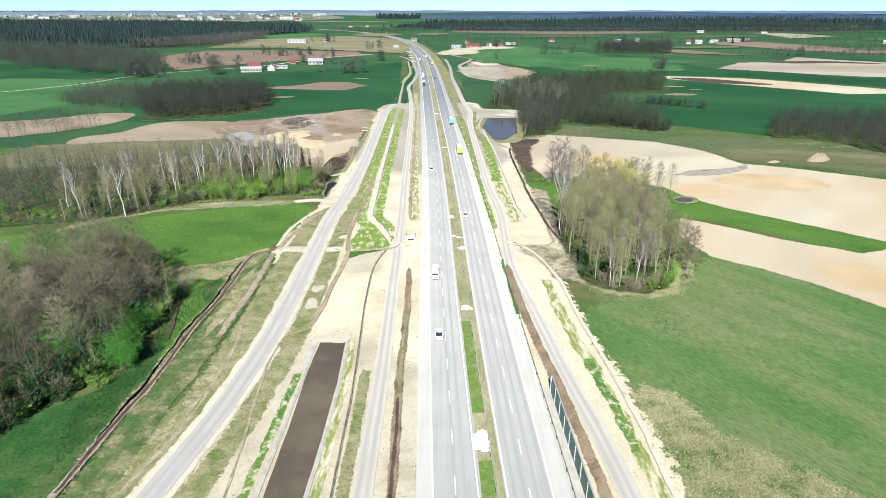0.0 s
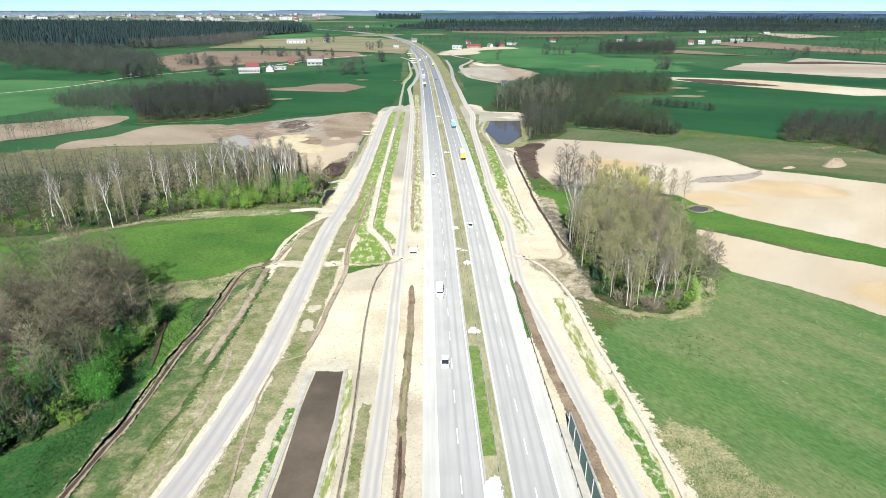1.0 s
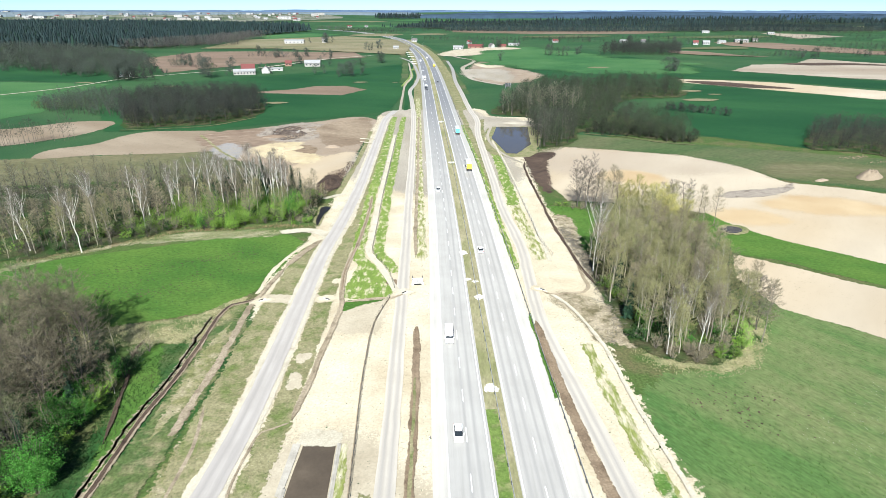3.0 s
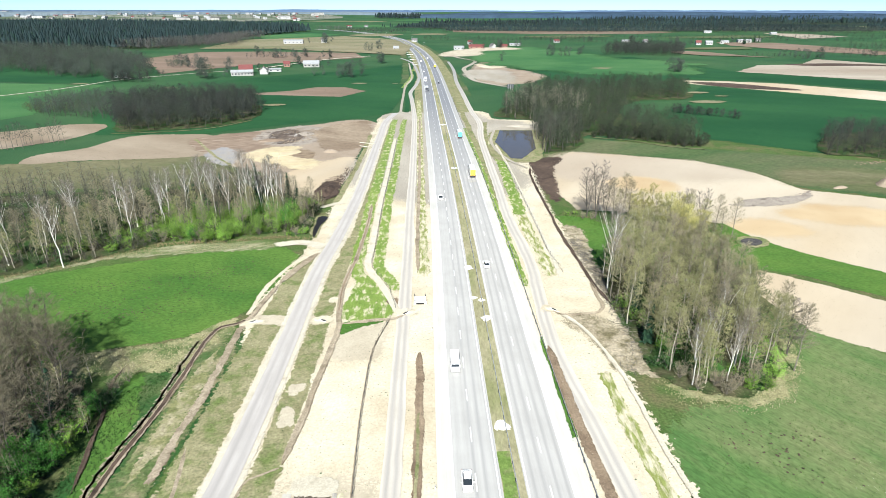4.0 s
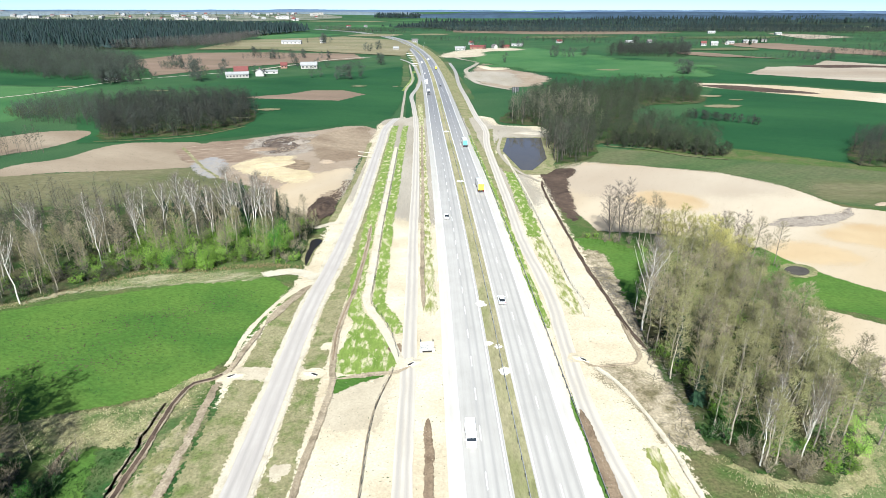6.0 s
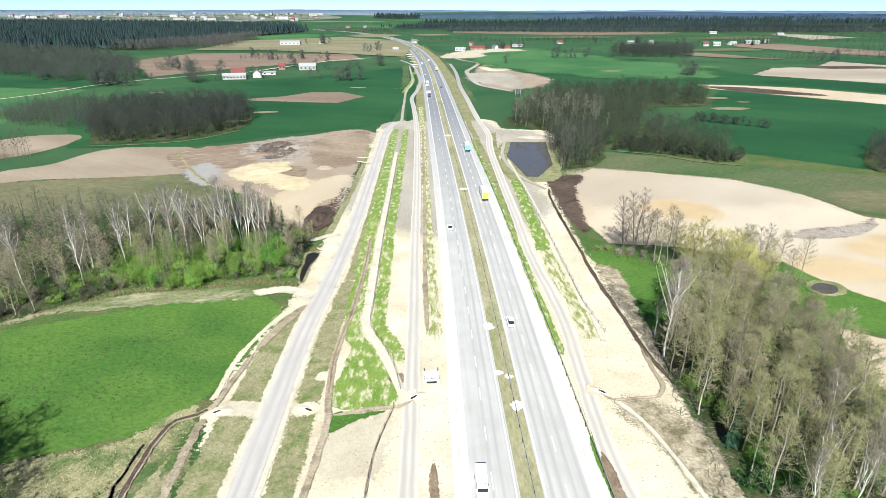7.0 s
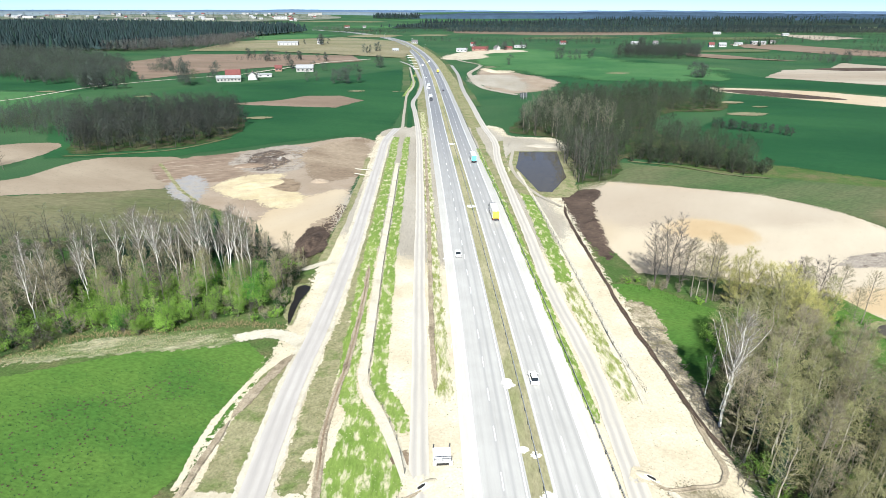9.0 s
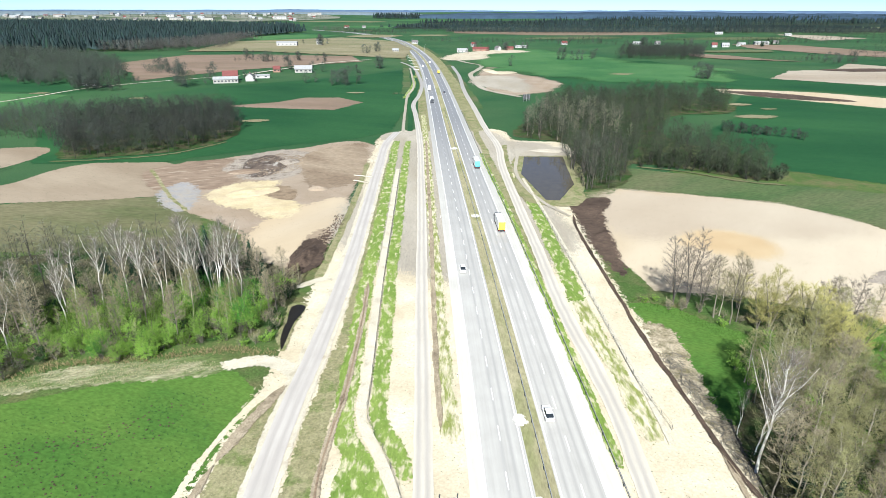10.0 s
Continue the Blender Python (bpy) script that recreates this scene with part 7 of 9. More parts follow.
# single trees and bushes
for key, x, y, size in (
        # bank trees east of the motorway
        ("alder", 50.4, 249, 1.0), ("alder", 53.2, 247.2, 1.08), ("alder", 56, 245, 0.85), ("bare", 58.2, 242.3, 1.05), ("bare", 60.8, 239, 1.1), ("bare", 63, 240, 0.95), ("alder", 78, 231.5, 0.8), ("willow", 68.3, 235, 1.15), ("willow", 74, 230.5, 1.15),
        ("willow", 72.6, 223, 1.0), ("bud", 79.4, 228.5, 0.95), ("bare", 82, 234.5, 0.9), ("alder", 86, 232.8, 0.78), ("bare", 91.5, 233.5, 0.86), ("bare", 94.7, 227.5, 0.85), ("willow", 66.5, 247, 0.8),
        ("bare", 74.8, 162, 0.95), ("alder", 73.4, 155.5, 0.82), ("bare", 71.8, 149.8, 0.95), ("big_birch", 42.1, 189.6, 1.0), ("birch", 43.4, 199, 0.5), ("birch", 43.8, 193.5, 0.72),
        ("birch", 47.6, 144.6, 0.7), ("birch", 55.4, 145.8, 0.6),
        ("spruce", 43.4, 160.8, 0.55), ("spruce", 45.5, 176, 0.6), ("spruce", 47, 186, 0.5), ("leaf", 46.4, 155, 0.95), ("leaf", 62, 152, 0.6), ("lime", 47, 158, 0.9), ("lime", 45, 168, 0.8), ("green", 44, 172, 0.8), ("lime", 66, 147, 0.8), ("lime", 69, 152, 0.8), ("lime", 57, 147, 0.6), ("birch", 52.5, 150, 0.8), ("birch", 58, 149, 0.75), ("birch", 63, 152, 0.7),
        # birches at the front of the western wood
        ("big_birch", -93.7, 251.3, 0.9), ("birch", -90, 254.6, 0.92), ("big_birch", -76, 249.7, 0.92), ("birch", -69, 251, 1.05), ("birch", -70.5, 254, 1.0), ("birch", -67.2, 252.5, 1.08),
        ("birch", -65.6, 251.4, 1.0), ("birch", -85.3, 256, 0.8), ("birch", -102, 238, 0.75), ("birch", -120.7, 244, 0.85), ("birch", -135, 205, 0.85), ("birch", -118, 204, 0.95), ("birch", -146, 215, 0.9),
        ("birch", -108, 226, 0.9), ("birch", -98, 247, 1.0), ("big_birch", -88, 249, 0.85), ("birch", -79, 251, 0.95), ("birch", -73, 249, 0.95), ("birch", -63, 250, 0.9), ("birch", -71.5, 251.5, 1.02), ("birch", -104, 246, 0.9), ("birch", -112, 238, 0.9), ("big_birch", -125, 226, 0.85), ("birch", -130, 216, 0.9), ("birch", -82, 247, 1.0), ("bare", -54.5, 243.5, 0.7), ("spruce", -80, 262, 0.8), ("spruce", -77, 265, 0.85), ("spruce", -84, 266, 0.75), ("spruce", -60, 258, 0.6), ("spruce", -64, 262, 0.7), ("spruce", -72, 258, 0.65), ("spruce", -90, 262, 0.7), ("spruce", -95, 258, 0.6), ("spruce", -101, 256, 0.7), ("spruce", -88, 250, 0.4), ("spruce", -74, 247, 0.4),
        # leafing trees at the rim of the near western grove
        ("leaf", -69, 106, 1.0), ("leaf", -80, 107, 1.15), ("leaf", -72, 112, 0.75), ("green", -70.8, 99, 0.8), ("green", -78, 95.5, 0.75), ("spruce", -76.5, 98, 0.4), ("green", -72, 104, 1.1), ("leaf", -70.5, 122, 0.9),
        ("green", -70.5, 116, 0.8), ("green", -71.5, 129, 1.1), ("leaf", -86, 86, 0.9), ("leaf", -88, 100, 1.0), ("green", -83, 88, 1.0), ("leaf", -77, 124, 0.9), ("leaf", -74, 128, 1.0), ("leaf", -73, 119, 1.1), ("leaf", -71, 134, 0.8), ("spruce", -73.5, 124, 0.5), ("spruce", -76, 132, 0.5), ("spruce", -80, 138, 0.55), ("spruce", -76, 104, 0.5), ("spruce", -82, 97, 0.5), ("spruce", -78, 116, 0.45), ("spruce", -84, 110, 0.5)):
    grow(key, x, y, size)
for i in range(170):  # green bushes along the western wood's front
    s = i / 169
    grow(PRNG.choices(("green", "lime", "leaf", "shrub"), (3, 5.5, 0.8, 1.2))[0], -103 + 47 * s + PRNG.uniform(-3, 3), 225 + 11 * s + PRNG.choice((PRNG.uniform(-5, 8), PRNG.uniform(-4, 20))) + 3 * math.sin(s * 9), PRNG.uniform(0.45, 1.2))
for i in range(44):
    x = PRNG.uniform(-170, -102)
    grow(PRNG.choice(("shrub", "lime", "green")), x, 203 + (x + 140) * 0.42 + PRNG.uniform(0, 12) if x > -140 else PRNG.uniform(196, 212), PRNG.uniform(0.45, 0.95))
for i in range(30):  # undergrowth of the grove by the motorway
    w = PRNG.uniform(0, 1)
    grow(PRNG.choices(("shrub", "green", "leaf"), (8, 0.7, 0.3))[0], 44 + 24 * w + PRNG.uniform(-2, 2), 146 - 5 * math.sin(w * 3.1) + 6 * w * w + PRNG.uniform(-1, 5), PRNG.uniform(0.55, 1.0))
for x, y, s in ((59, 143, 0.85), (62.5, 143.5, 0.7), (72.5, 212.5, 1.0), (70, 220, 1.2), (58.5, 237.6, 0.6), (77, 224, 0.9), (66, 231, 0.8)):
    grow("green", x, y, s)
for i in range(26):
    grow(PRNG.choice(("shrub", "shrub", "green")), 44 + i * 2.0 + PRNG.uniform(-1.5, 1.5), 250 - i * 1.0 + PRNG.uniform(-2, 3), PRNG.uniform(0.4, 0.8))
for i in range(24):
    grow(PRNG.choice(("shrub", "bud", "lime")), PRNG.uniform(62, 82), PRNG.uniform(204, 226), PRNG.uniform(0.45, 0.8))
for i in range(44):  # scrub between the wood and the roadside ditch
    grow(PRNG.choices(("shrub", "green", "dark", "sapling"), (4, 2, 1.5, 2))[0], PRNG.uniform(-58, -50.6), PRNG.uniform(229, 266), PRNG.uniform(0.4, 0.95))
for x, y, key, size in ((66, 236, "willow", 0.9), (70.5, 231, "bud", 0.8), (77, 226.5, "willow", 1.0), (80.5, 222, "willow", 0.85), (76, 219, "willow", 0.8), (83, 224, "bud", 0.9), (88, 222, "bare", 0.8), (60, 243, "bud", 0.8)):
    grow(key, x, y, size)
for i in range(60):  # leafing trees between the birches
    s = i / 59
    grow(PRNG.choices(("lime", "green", "leaf"), (4, 2, 1))[0], -110 + 52 * s + PRNG.uniform(-3, 3), 238 + 8 * s + PRNG.uniform(-2, 12), PRNG.uniform(0.6, 1.15))
for i in range(26):  # young trees in the northern half of the grove by the motorway
    grow(PRNG.choices(("lime", "bud", "green"), (4, 3, 1))[0], PRNG.uniform(46, 78), PRNG.uniform(178, 222), PRNG.uniform(0.6, 1.0))
for key, x, y, size in (("leaf", -86.3, 111.8, 1.45), ("leaf", -84.6, 110.3, 1.25), ("leaf", -68.7, 106.3, 1.15), ("leaf", -70, 107.5, 1.2), ("leaf", -70.5, 105, 1.0), ("leaf", -68.5, 105, 0.9)):
    grow(key, x, y, size)
for x, y, size in ((-86, 149, 1.1), (-90, 150, 1.2), (-95, 152, 1.15), (-100, 151, 1.2), (-82, 144, 1.05), (-106, 152, 1.1), (-79, 140, 1.0), (-92, 146, 1.2), (-112, 151, 1.1)):
    grow("dome", x, y, size)
RIM_A = curve_through([(-92, 58), (-85, 76), (-78, 91), (-72.5, 102), (-70, 115), (-71, 128), (-76, 138), (-84, 145)], 1.0)
for i in range(80):  # deep green rim of the near western grove, leaves darkened for its shade
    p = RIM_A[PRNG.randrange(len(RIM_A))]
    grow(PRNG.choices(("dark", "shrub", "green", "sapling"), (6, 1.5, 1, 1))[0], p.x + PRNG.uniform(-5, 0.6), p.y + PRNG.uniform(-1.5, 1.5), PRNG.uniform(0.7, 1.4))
# Dark brush added in place of the grove's shadow on the grass.
for i in range(34):
    grow(PRNG.choices(("dark", "sapling", "shrub"), (2, 1, 2))[0], PRNG.uniform(-79, -69.5), PRNG.uniform(122, 148), PRNG.uniform(0.6, 1.1))
for x, y, size in ((-80, 262, 0.75), (-77, 265, 0.8), (-83, 263, 0.7), (-87, 261, 0.7), (-74, 263, 0.65), (-90, 259, 0.6), (-98, 256, 0.6), (-81, 268, 0.8), (-70, 262, 0.55), (-106, 250, 0.6), (-114, 244, 0.55)):
    grow("spruce", x, y, size)
for i in range(70):  # brush inside the near western grove
    x, y = PRNG.uniform(-125, -72), PRNG.uniform(84, 145)
    if inside((x, y), GROVE_A):
        grow(PRNG.choice(("sapling", "shrub", "leaf")), x, y, PRNG.uniform(0.6, 1.0))
for x, y, n, sz, key in ((-527, 770, 3, 0.6, "clump"), (-500, 775, 4, 0.65, "clump"), (-431, 728, 4, 0.75, "clump"), (-397, 715, 4, 0.85, "clump"), (-362, 685, 5, 1.05, "clump"), (-342, 680, 4, 1.15, "clump"),
                     (-354, 851, 3, 0.85, "clump"), (-320, 809, 2, 0.9, "clump"), (-257, 703, 4, 1.05, "clump"), (-266, 770, 2, 0.8, "clump"), (-311, 715, 2, 0.35, "clump"), (-298, 1036, 4, 0.7, "clump"),
                     (-254, 975, 5, 0.7, "clump"), (-222, 998, 5, 0.7, "clump"), (-180, 985, 4, 0.6, "clump"), (-250, 1360, 4, 1.1, "clump"), (-101, 716, 4, 0.9, "clump"), (-113, 716, 3, 0.75, "clump"),
                     (-131, 1137, 3, 0.8, "clump"), (-110, 1170, 3, 0.8, "clump"), (-89, 890, 4, 0.75, "clump"), (91, 910, 1, 0.8, "clump"), (176, 1025, 3, 0.9, "clump"), (196, 1013, 3, 0.75, "clump"),
                     (224, 1038, 3, 0.7, "clump"), (285, 772, 5, 0.85, "clump"), (550, 966, 4, 0.75, "clump"), (573, 967, 3, 0.8, "clump"), (552, 1015, 3, 0.55, "clump"), (110, 1215, 5, 0.7, "clump"),
                     (150, 1250, 4, 0.7, "clump"), (60, 1240, 3, 0.7, "clump"), (640, 1330, 4, 0.6, "spruce"), (690, 1385, 4, 0.6, "spruce"), (500, 1360, 4, 0.8, "clump"), (420, 1380, 5, 0.8, "clump"),
                     (-205, 860, 2, 0.7, "clump"), (-160, 862, 2, 0.6, "clump"), (-140, 730, 2, 0.7, "clump"), (330, 1420, 4, 0.7, "clump"), (760, 1000, 4, 0.6, "clump"), (680, 1010, 3, 0.5, "clump")):
    for i in range(n):
        grow(key, x + PRNG.uniform(-9, 9), y + PRNG.uniform(-12, 12), sz * PRNG.uniform(1.0, 1.45))
for x, y in ((-66, 262), (-58, 268)):
    grow("shrub", x, y, PRNG.uniform(0.9, 1.3))
# spare stock that no spot used stands in the far wood
for key, spares in PLANTS.items():
    for i, src in enumerate(spares):
        if (key, i) not in USED:
            src.matrix_basis = pose(-130 - 3 * i, 262 - 4 * i, 0, 0, 0, 40 * i)


def scatter(name, spots, make, material, label, category):
    """Countless small pieces in one mesh; make(rnd) gives verts and faces of one piece."""
    rnd = random.Random(hash_of(name + label))
    verts, faces = [], []
    for x, y in spots(rnd):
        v, f = make(rnd)
        q = len(verts)
        z = lie(x, y)
        verts.extend((x + a, y + b, z + c) for a, b, c in v)
        faces.extend(tuple(q + k for k in face) for face in f)
    return tagged(mesh_ob(name, verts, faces, material), label, category, kind="stuff")


def in_poly(poly, n):
    def spots(rnd):
        x0, x1 = min(p[0] for p in poly), max(p[0] for p in poly)
        y0, y1 = min(p[1] for p in poly), max(p[1] for p in poly)
        while_left = n
        while while_left:
            q = (rnd.uniform(x0, x1), rnd.uniform(y0, y1))
            if inside(q, poly):
                while_left -= 1
                yield q
    return spots


def on_line(line, n, spread):
    pts = curve_through(line, 2)
    def spots(rnd):
        for _ in range(n):
            i = rnd.randrange(len(pts) - 1)
            p = pts[i].lerp(pts[i + 1], rnd.random())
            yield p.x + rnd.gauss(0, spread), p.y + rnd.gauss(0, spread * 0.5)
    return spots


def tuft(size, blades):
    def make(rnd):
        v, f = [], []
        for _ in range(blades):
            w, ln = rnd.uniform(0, 6.28), size * rnd.uniform(0.5, 1.2)
            out = rnd.uniform(0.2, 0.9) * ln
            c, s = math.cos(w), math.sin(w)
            k = len(v)
            v += [(-s * 0.07 * size, c * 0.07 * size, 0.02), (s * 0.07 * size, -c * 0.07 * size, 0.02), (c * out, s * out, ln)]
            f.append((k, k + 1, k + 2))
        return v, f
    return make


def stone(lo, hi):
    def make(rnd):
        r = rnd.uniform(lo, hi)
        v = [(rnd.uniform(0.6, 1) * r * a, rnd.uniform(0.6, 1) * r * b, r * (0.06 + c * rnd.uniform(0.5, 0.9))) for a, b, c in
             ((1, 0, 0), (0, 1, 0), (-1, 0, 0), (0, -1, 0), (0.5, 0.5, 0.8), (-0.5, 0.5, 0.8), (-0.5, -0.5, 0.8), (0.5, -0.5, 0.8))]
        v = [(a, b, c + 0.08) for a, b, c in v]
        return v, [(0, 1, 4), (1, 5, 4), (1, 2, 5), (2, 6, 5), (2, 3, 6), (3, 7, 6), (3, 0, 7), (0, 4, 7), (4, 5, 6, 7)]
    return make


def bloom(rnd):
    r = rnd.uniform(0.022, 0.05)
    z = rnd.uniform(0.15, 0.3)
    return [(r, 0, z), (0, r, z + 0.05), (-r, 0, z), (0, -r, z - 0.03)], [(0, 1, 2, 3)]


def stick(rnd):
    w, ln, t = rnd.uniform(0, 6.28), rnd.uniform(0.8, 3.2), rnd.uniform(0.03, 0.08)
    c, s, h = math.cos(w) * ln / 2, math.sin(w) * ln / 2, rnd.uniform(0.1, 0.5)
    nx, ny = -math.sin(w) * t, math.cos(w) * t
    return [(-c - nx, -s - ny, 0.12), (-c + nx, -s + ny, 0.12), (c + nx, s + ny, h), (c - nx, s - ny, h), (-c, -s, 0.12 + t), (c, s, h + t)], [(0, 3, 5, 4), (1, 4, 5, 2)]


scatter("brushwood", on_line([(37, 150), (40.5, 158), (41, 175), (41, 200), (39.5, 225)], 900, 1.3), stick, BARK, "cut branches and brushwood along the grove edge", "brushwood")
PASTURE_POLY = [(39, 70), (38, 110), (40, 132), (62, 134), (84, 160), (107, 146), (131, 111), (120, 60)]
scatter("flowers", in_poly([(62, 118), (95, 140), (118, 112), (100, 85), (75, 95)], 700), bloom, FLOWER, "white meadow flowers scattered in the pasture", "flowers")
scatter("flowers", on_line([(-50.5, 76), (-48.5, 88), (-46.8, 100)], 90, 1.0), bloom, FLOWER, "white flowers on the road verge", "flowers")
scatter("grass_tufts", in_poly(PASTURE_POLY, 5200), tuft(0.34, 5), MEADOW, "coarse grass tufts in the pasture", "grass")
scatter("dry_tufts", in_poly([(41, 96), (52, 84), (66, 72), (72, 60), (50, 55), (40, 75)], 3600), tuft(0.42, 6), DRYBLADE, "bleached grass tufts", "dry grass")
scatter("dry_tufts", in_poly([(39, 146), (43, 138), (56, 135), (66, 139), (74, 150), (80, 160), (76, 166), (66, 152), (54, 143), (43, 147)], 900), tuft(0.4, 6), DRYBLADE, "dead grass round the grove", "dry grass")
scatter("dry_tufts", in_poly([(-56, 173), (-65, 163), (-78, 159), (-92, 153), (-88, 146), (-72, 150), (-62, 150), (-56.5, 160)], 800), tuft(0.45, 6), DRYBLADE, "bleached tussocks below the meadow", "dry grass")
scatter("dry_tufts", on_line([(-132, 196), (-106, 214), (-97, 221), (-75, 224.5), (-58, 228), (-50, 226)], 1500, 1.8), tuft(0.55, 6), STRAW, "brown dead grass along the wood edge", "dry grass")
scatter("reeds", in_poly([(-135, 190), (-105, 211), (-93, 213.5), (-72, 217.5), (-57, 220.5), (-60, 223.5), (-80, 222.5), (-97, 219), (-128, 200)], 1800), tuft(0.4, 6), DRYBLADE, "bleached reeds along the wood edge", "reeds")
scatter("grass_tufts", in_poly([(-120, 190), (-93, 206), (-55, 214), (-53, 190), (-58, 176), (-78, 163), (-105, 158)], 1500), tuft(0.4, 7), GRASS, "darker grass tufts in the meadow", "grass")
scatter("grass_tufts", in_poly([(-62, 155), (-70, 140), (-68, 115), (-72, 92), (-66, 74), (-63.5, 90), (-63, 125)], 2200), tuft(0.5, 6), DARKGRASS, "rough grass tufts by the ditch", "grass")
scatter("grass_tufts", on_line([(40, 252), (47, 247), (60, 233), (66, 222)], 700, 3.0), tuft(0.5, 6), MEADOW, "grass tufts by the bank trees", "grass")
for line, n, sp, what in (([(36, 75), (35, 95), (33, 115), (32, 140), (30, 165)], 1300, 1.6, "white stones along the eastern verge"),
                          ([(30, 172), (34, 180), (35, 195), (33, 215)], 600, 1.6, "stones and rubble by the drain"),
                          ([(-30, 66), (-30, 90), (-33, 118), (-34, 150)], 700, 1.5, "stones along the sandy strip"),
                          ([(-31, 176), (-31, 200), (-30, 230), (-31, 262)], 600, 1.2, "stones along the ditch"),
                          ([(-53.5, 118), (-53.8, 145), (-53, 168)], 260, 1.0, "stones along the western ditch"),
                          ([(-7.2, 60), (-7.6, 100), (-8.6, 150)], 500, 0.7, "clods along the gutter"),
                          ([(24.5, 70), (23.5, 95), (21.5, 125), (20.5, 150)], 700, 0.8, "clods along the brown ditch")):
    scatter("stones", on_line(line, n, sp), stone(0.06, 0.18), DAMP_SAND if "clods" not in what else DITCH, what, "stones")


def molehill(rnd):
    v, f = stone(0.10, 0.2)(rnd)
    return [(a * 1.5, b * 1.5, c * 0.55 + 0.10) for a, b, c in v], f


def in_rows(lines, n, spread):
    def spots(rnd):
        for _ in range(n):
            (x0, y0), (x1, y1) = rnd.choice(lines)
            k = rnd.random()
            yield x0 + (x1 - x0) * k + rnd.gauss(0, spread), y0 + (y1 - y0) * k + rnd.gauss(0, spread)
    return spots


scatter("molehills", in_rows([((-110, 186), (-66, 203)), ((-100, 176), (-62, 192)), ((-90, 190), (-62, 206)), ((-104, 168), (-70, 180))], 420, 2.6), molehill, SOIL, "small dark molehills in rows across the meadow", "molehills")
scatter("molehills", in_rows([((45, 131), (66, 128)), ((50, 126), (62, 122))], 80, 2.4), molehill, SOIL, "small dark molehills in the pasture", "molehills")
scatter("rubble", in_rows([((-50, 296), (-47.5, 320)), ((-49.5, 300), (-52, 290))], 420, 1.3), stone(0.15, 0.5), SOIL, "clods and rubble along the yard bank", "rubble")
scatter("rubble", in_poly([(-57, 268), (-56.5, 284), (-52, 294), (-49.4, 288), (-51, 268)], 500), stone(0.2, 0.55), SOIL, "black clods on the soil heap", "rubble")
scatter("rubble", in_poly([(-108, 399), (-96, 420), (-78, 412), (-80, 384), (-94, 373)], 1000), stone(0.12, 0.42), EARTH, "broken clods on the works yard", "rubble")
scatter("rubble", in_rows([((203, 326), (222, 332)), ((214, 318), (236, 322))], 80, 1.4), stone(0.25, 0.6), EARTH, "pale rubble and log pile in front of the eastern wood", "rubble")
scatter("flowers", in_rows([((-52.5, 84), (-50, 100)), ((-51, 92), (-48.5, 112))], 60, 1.0), bloom, FLOWER, "white flower clusters in the rough verge", "flowers")


# ---- mounds of earth ----
def mound(x, y, rx, ry, h, turn, material, label):
    rnd = random.Random(hash_of(label))
    bm = bmesh.new()
    bmesh.ops.create_grid(bm, x_segments=22, y_segments=22, size=1.0)
    for v in bm.verts:
        r = min(math.hypot(v.co.x, v.co.y), 1.0)
        k = (1 - r * r) ** 1.2
        n = noise.noise(Vector((v.co.x * 2.2 + x, v.co.y * 2.2 + y, 1.0))) * 0.5 + noise.noise(Vector((v.co.x * 6 + x, v.co.y * 6, 2.0))) * 0.25
        v.co = Vector((v.co.x * rx, v.co.y * ry, h * k * (1 + n) + 0.12 - 0.25 * (r > 0.99)))
    me = bpy.data.meshes.new("earth_mound")
    bm.to_mesh(me)
    bm.free()
    me.materials.append(material)
    ob = new("earth_mound", me)
    ob.matrix_basis = pose(x, y, lie(x, y), 0, 0, turn)
    return tagged(ob, label, "earth mound", "earth mounds")


mound(-97, 393, 11, 7, 1.6, 20, CHURN, "long heap of black topsoil on the earthworks")
mound(-88, 400, 8, 5, 1.2, 50, ASHEN, "low heap of dark soil on the earthworks")
mound(-104, 382, 8, 5, 0.8, 10, RIBBED, "low brown heap on the earthworks")
mound(-63.5, 354, 4.5, 3, 1.1, 0, ROSY, "small cone of pale sand")
mound(-90, 350, 12, 7, 0.9, 30, YSAND, "low bank of yellow sand")
mound(-53, 280, 3.6, 12, 1.6, -6, SOIL, "heap of black soil beside the road")
mound(196, 292, 9, 4.5, 3.2, 35, FALLOW, "steep pale sand mound by the hollow")
mound(170, 286, 4.0, 1.5, 0.8, 20, ROSY, "low pale mound in the grassland")
mound(48, 424, 12, 4, 1.3, -8, GREYSAND, "bank of pale sand above the pond")


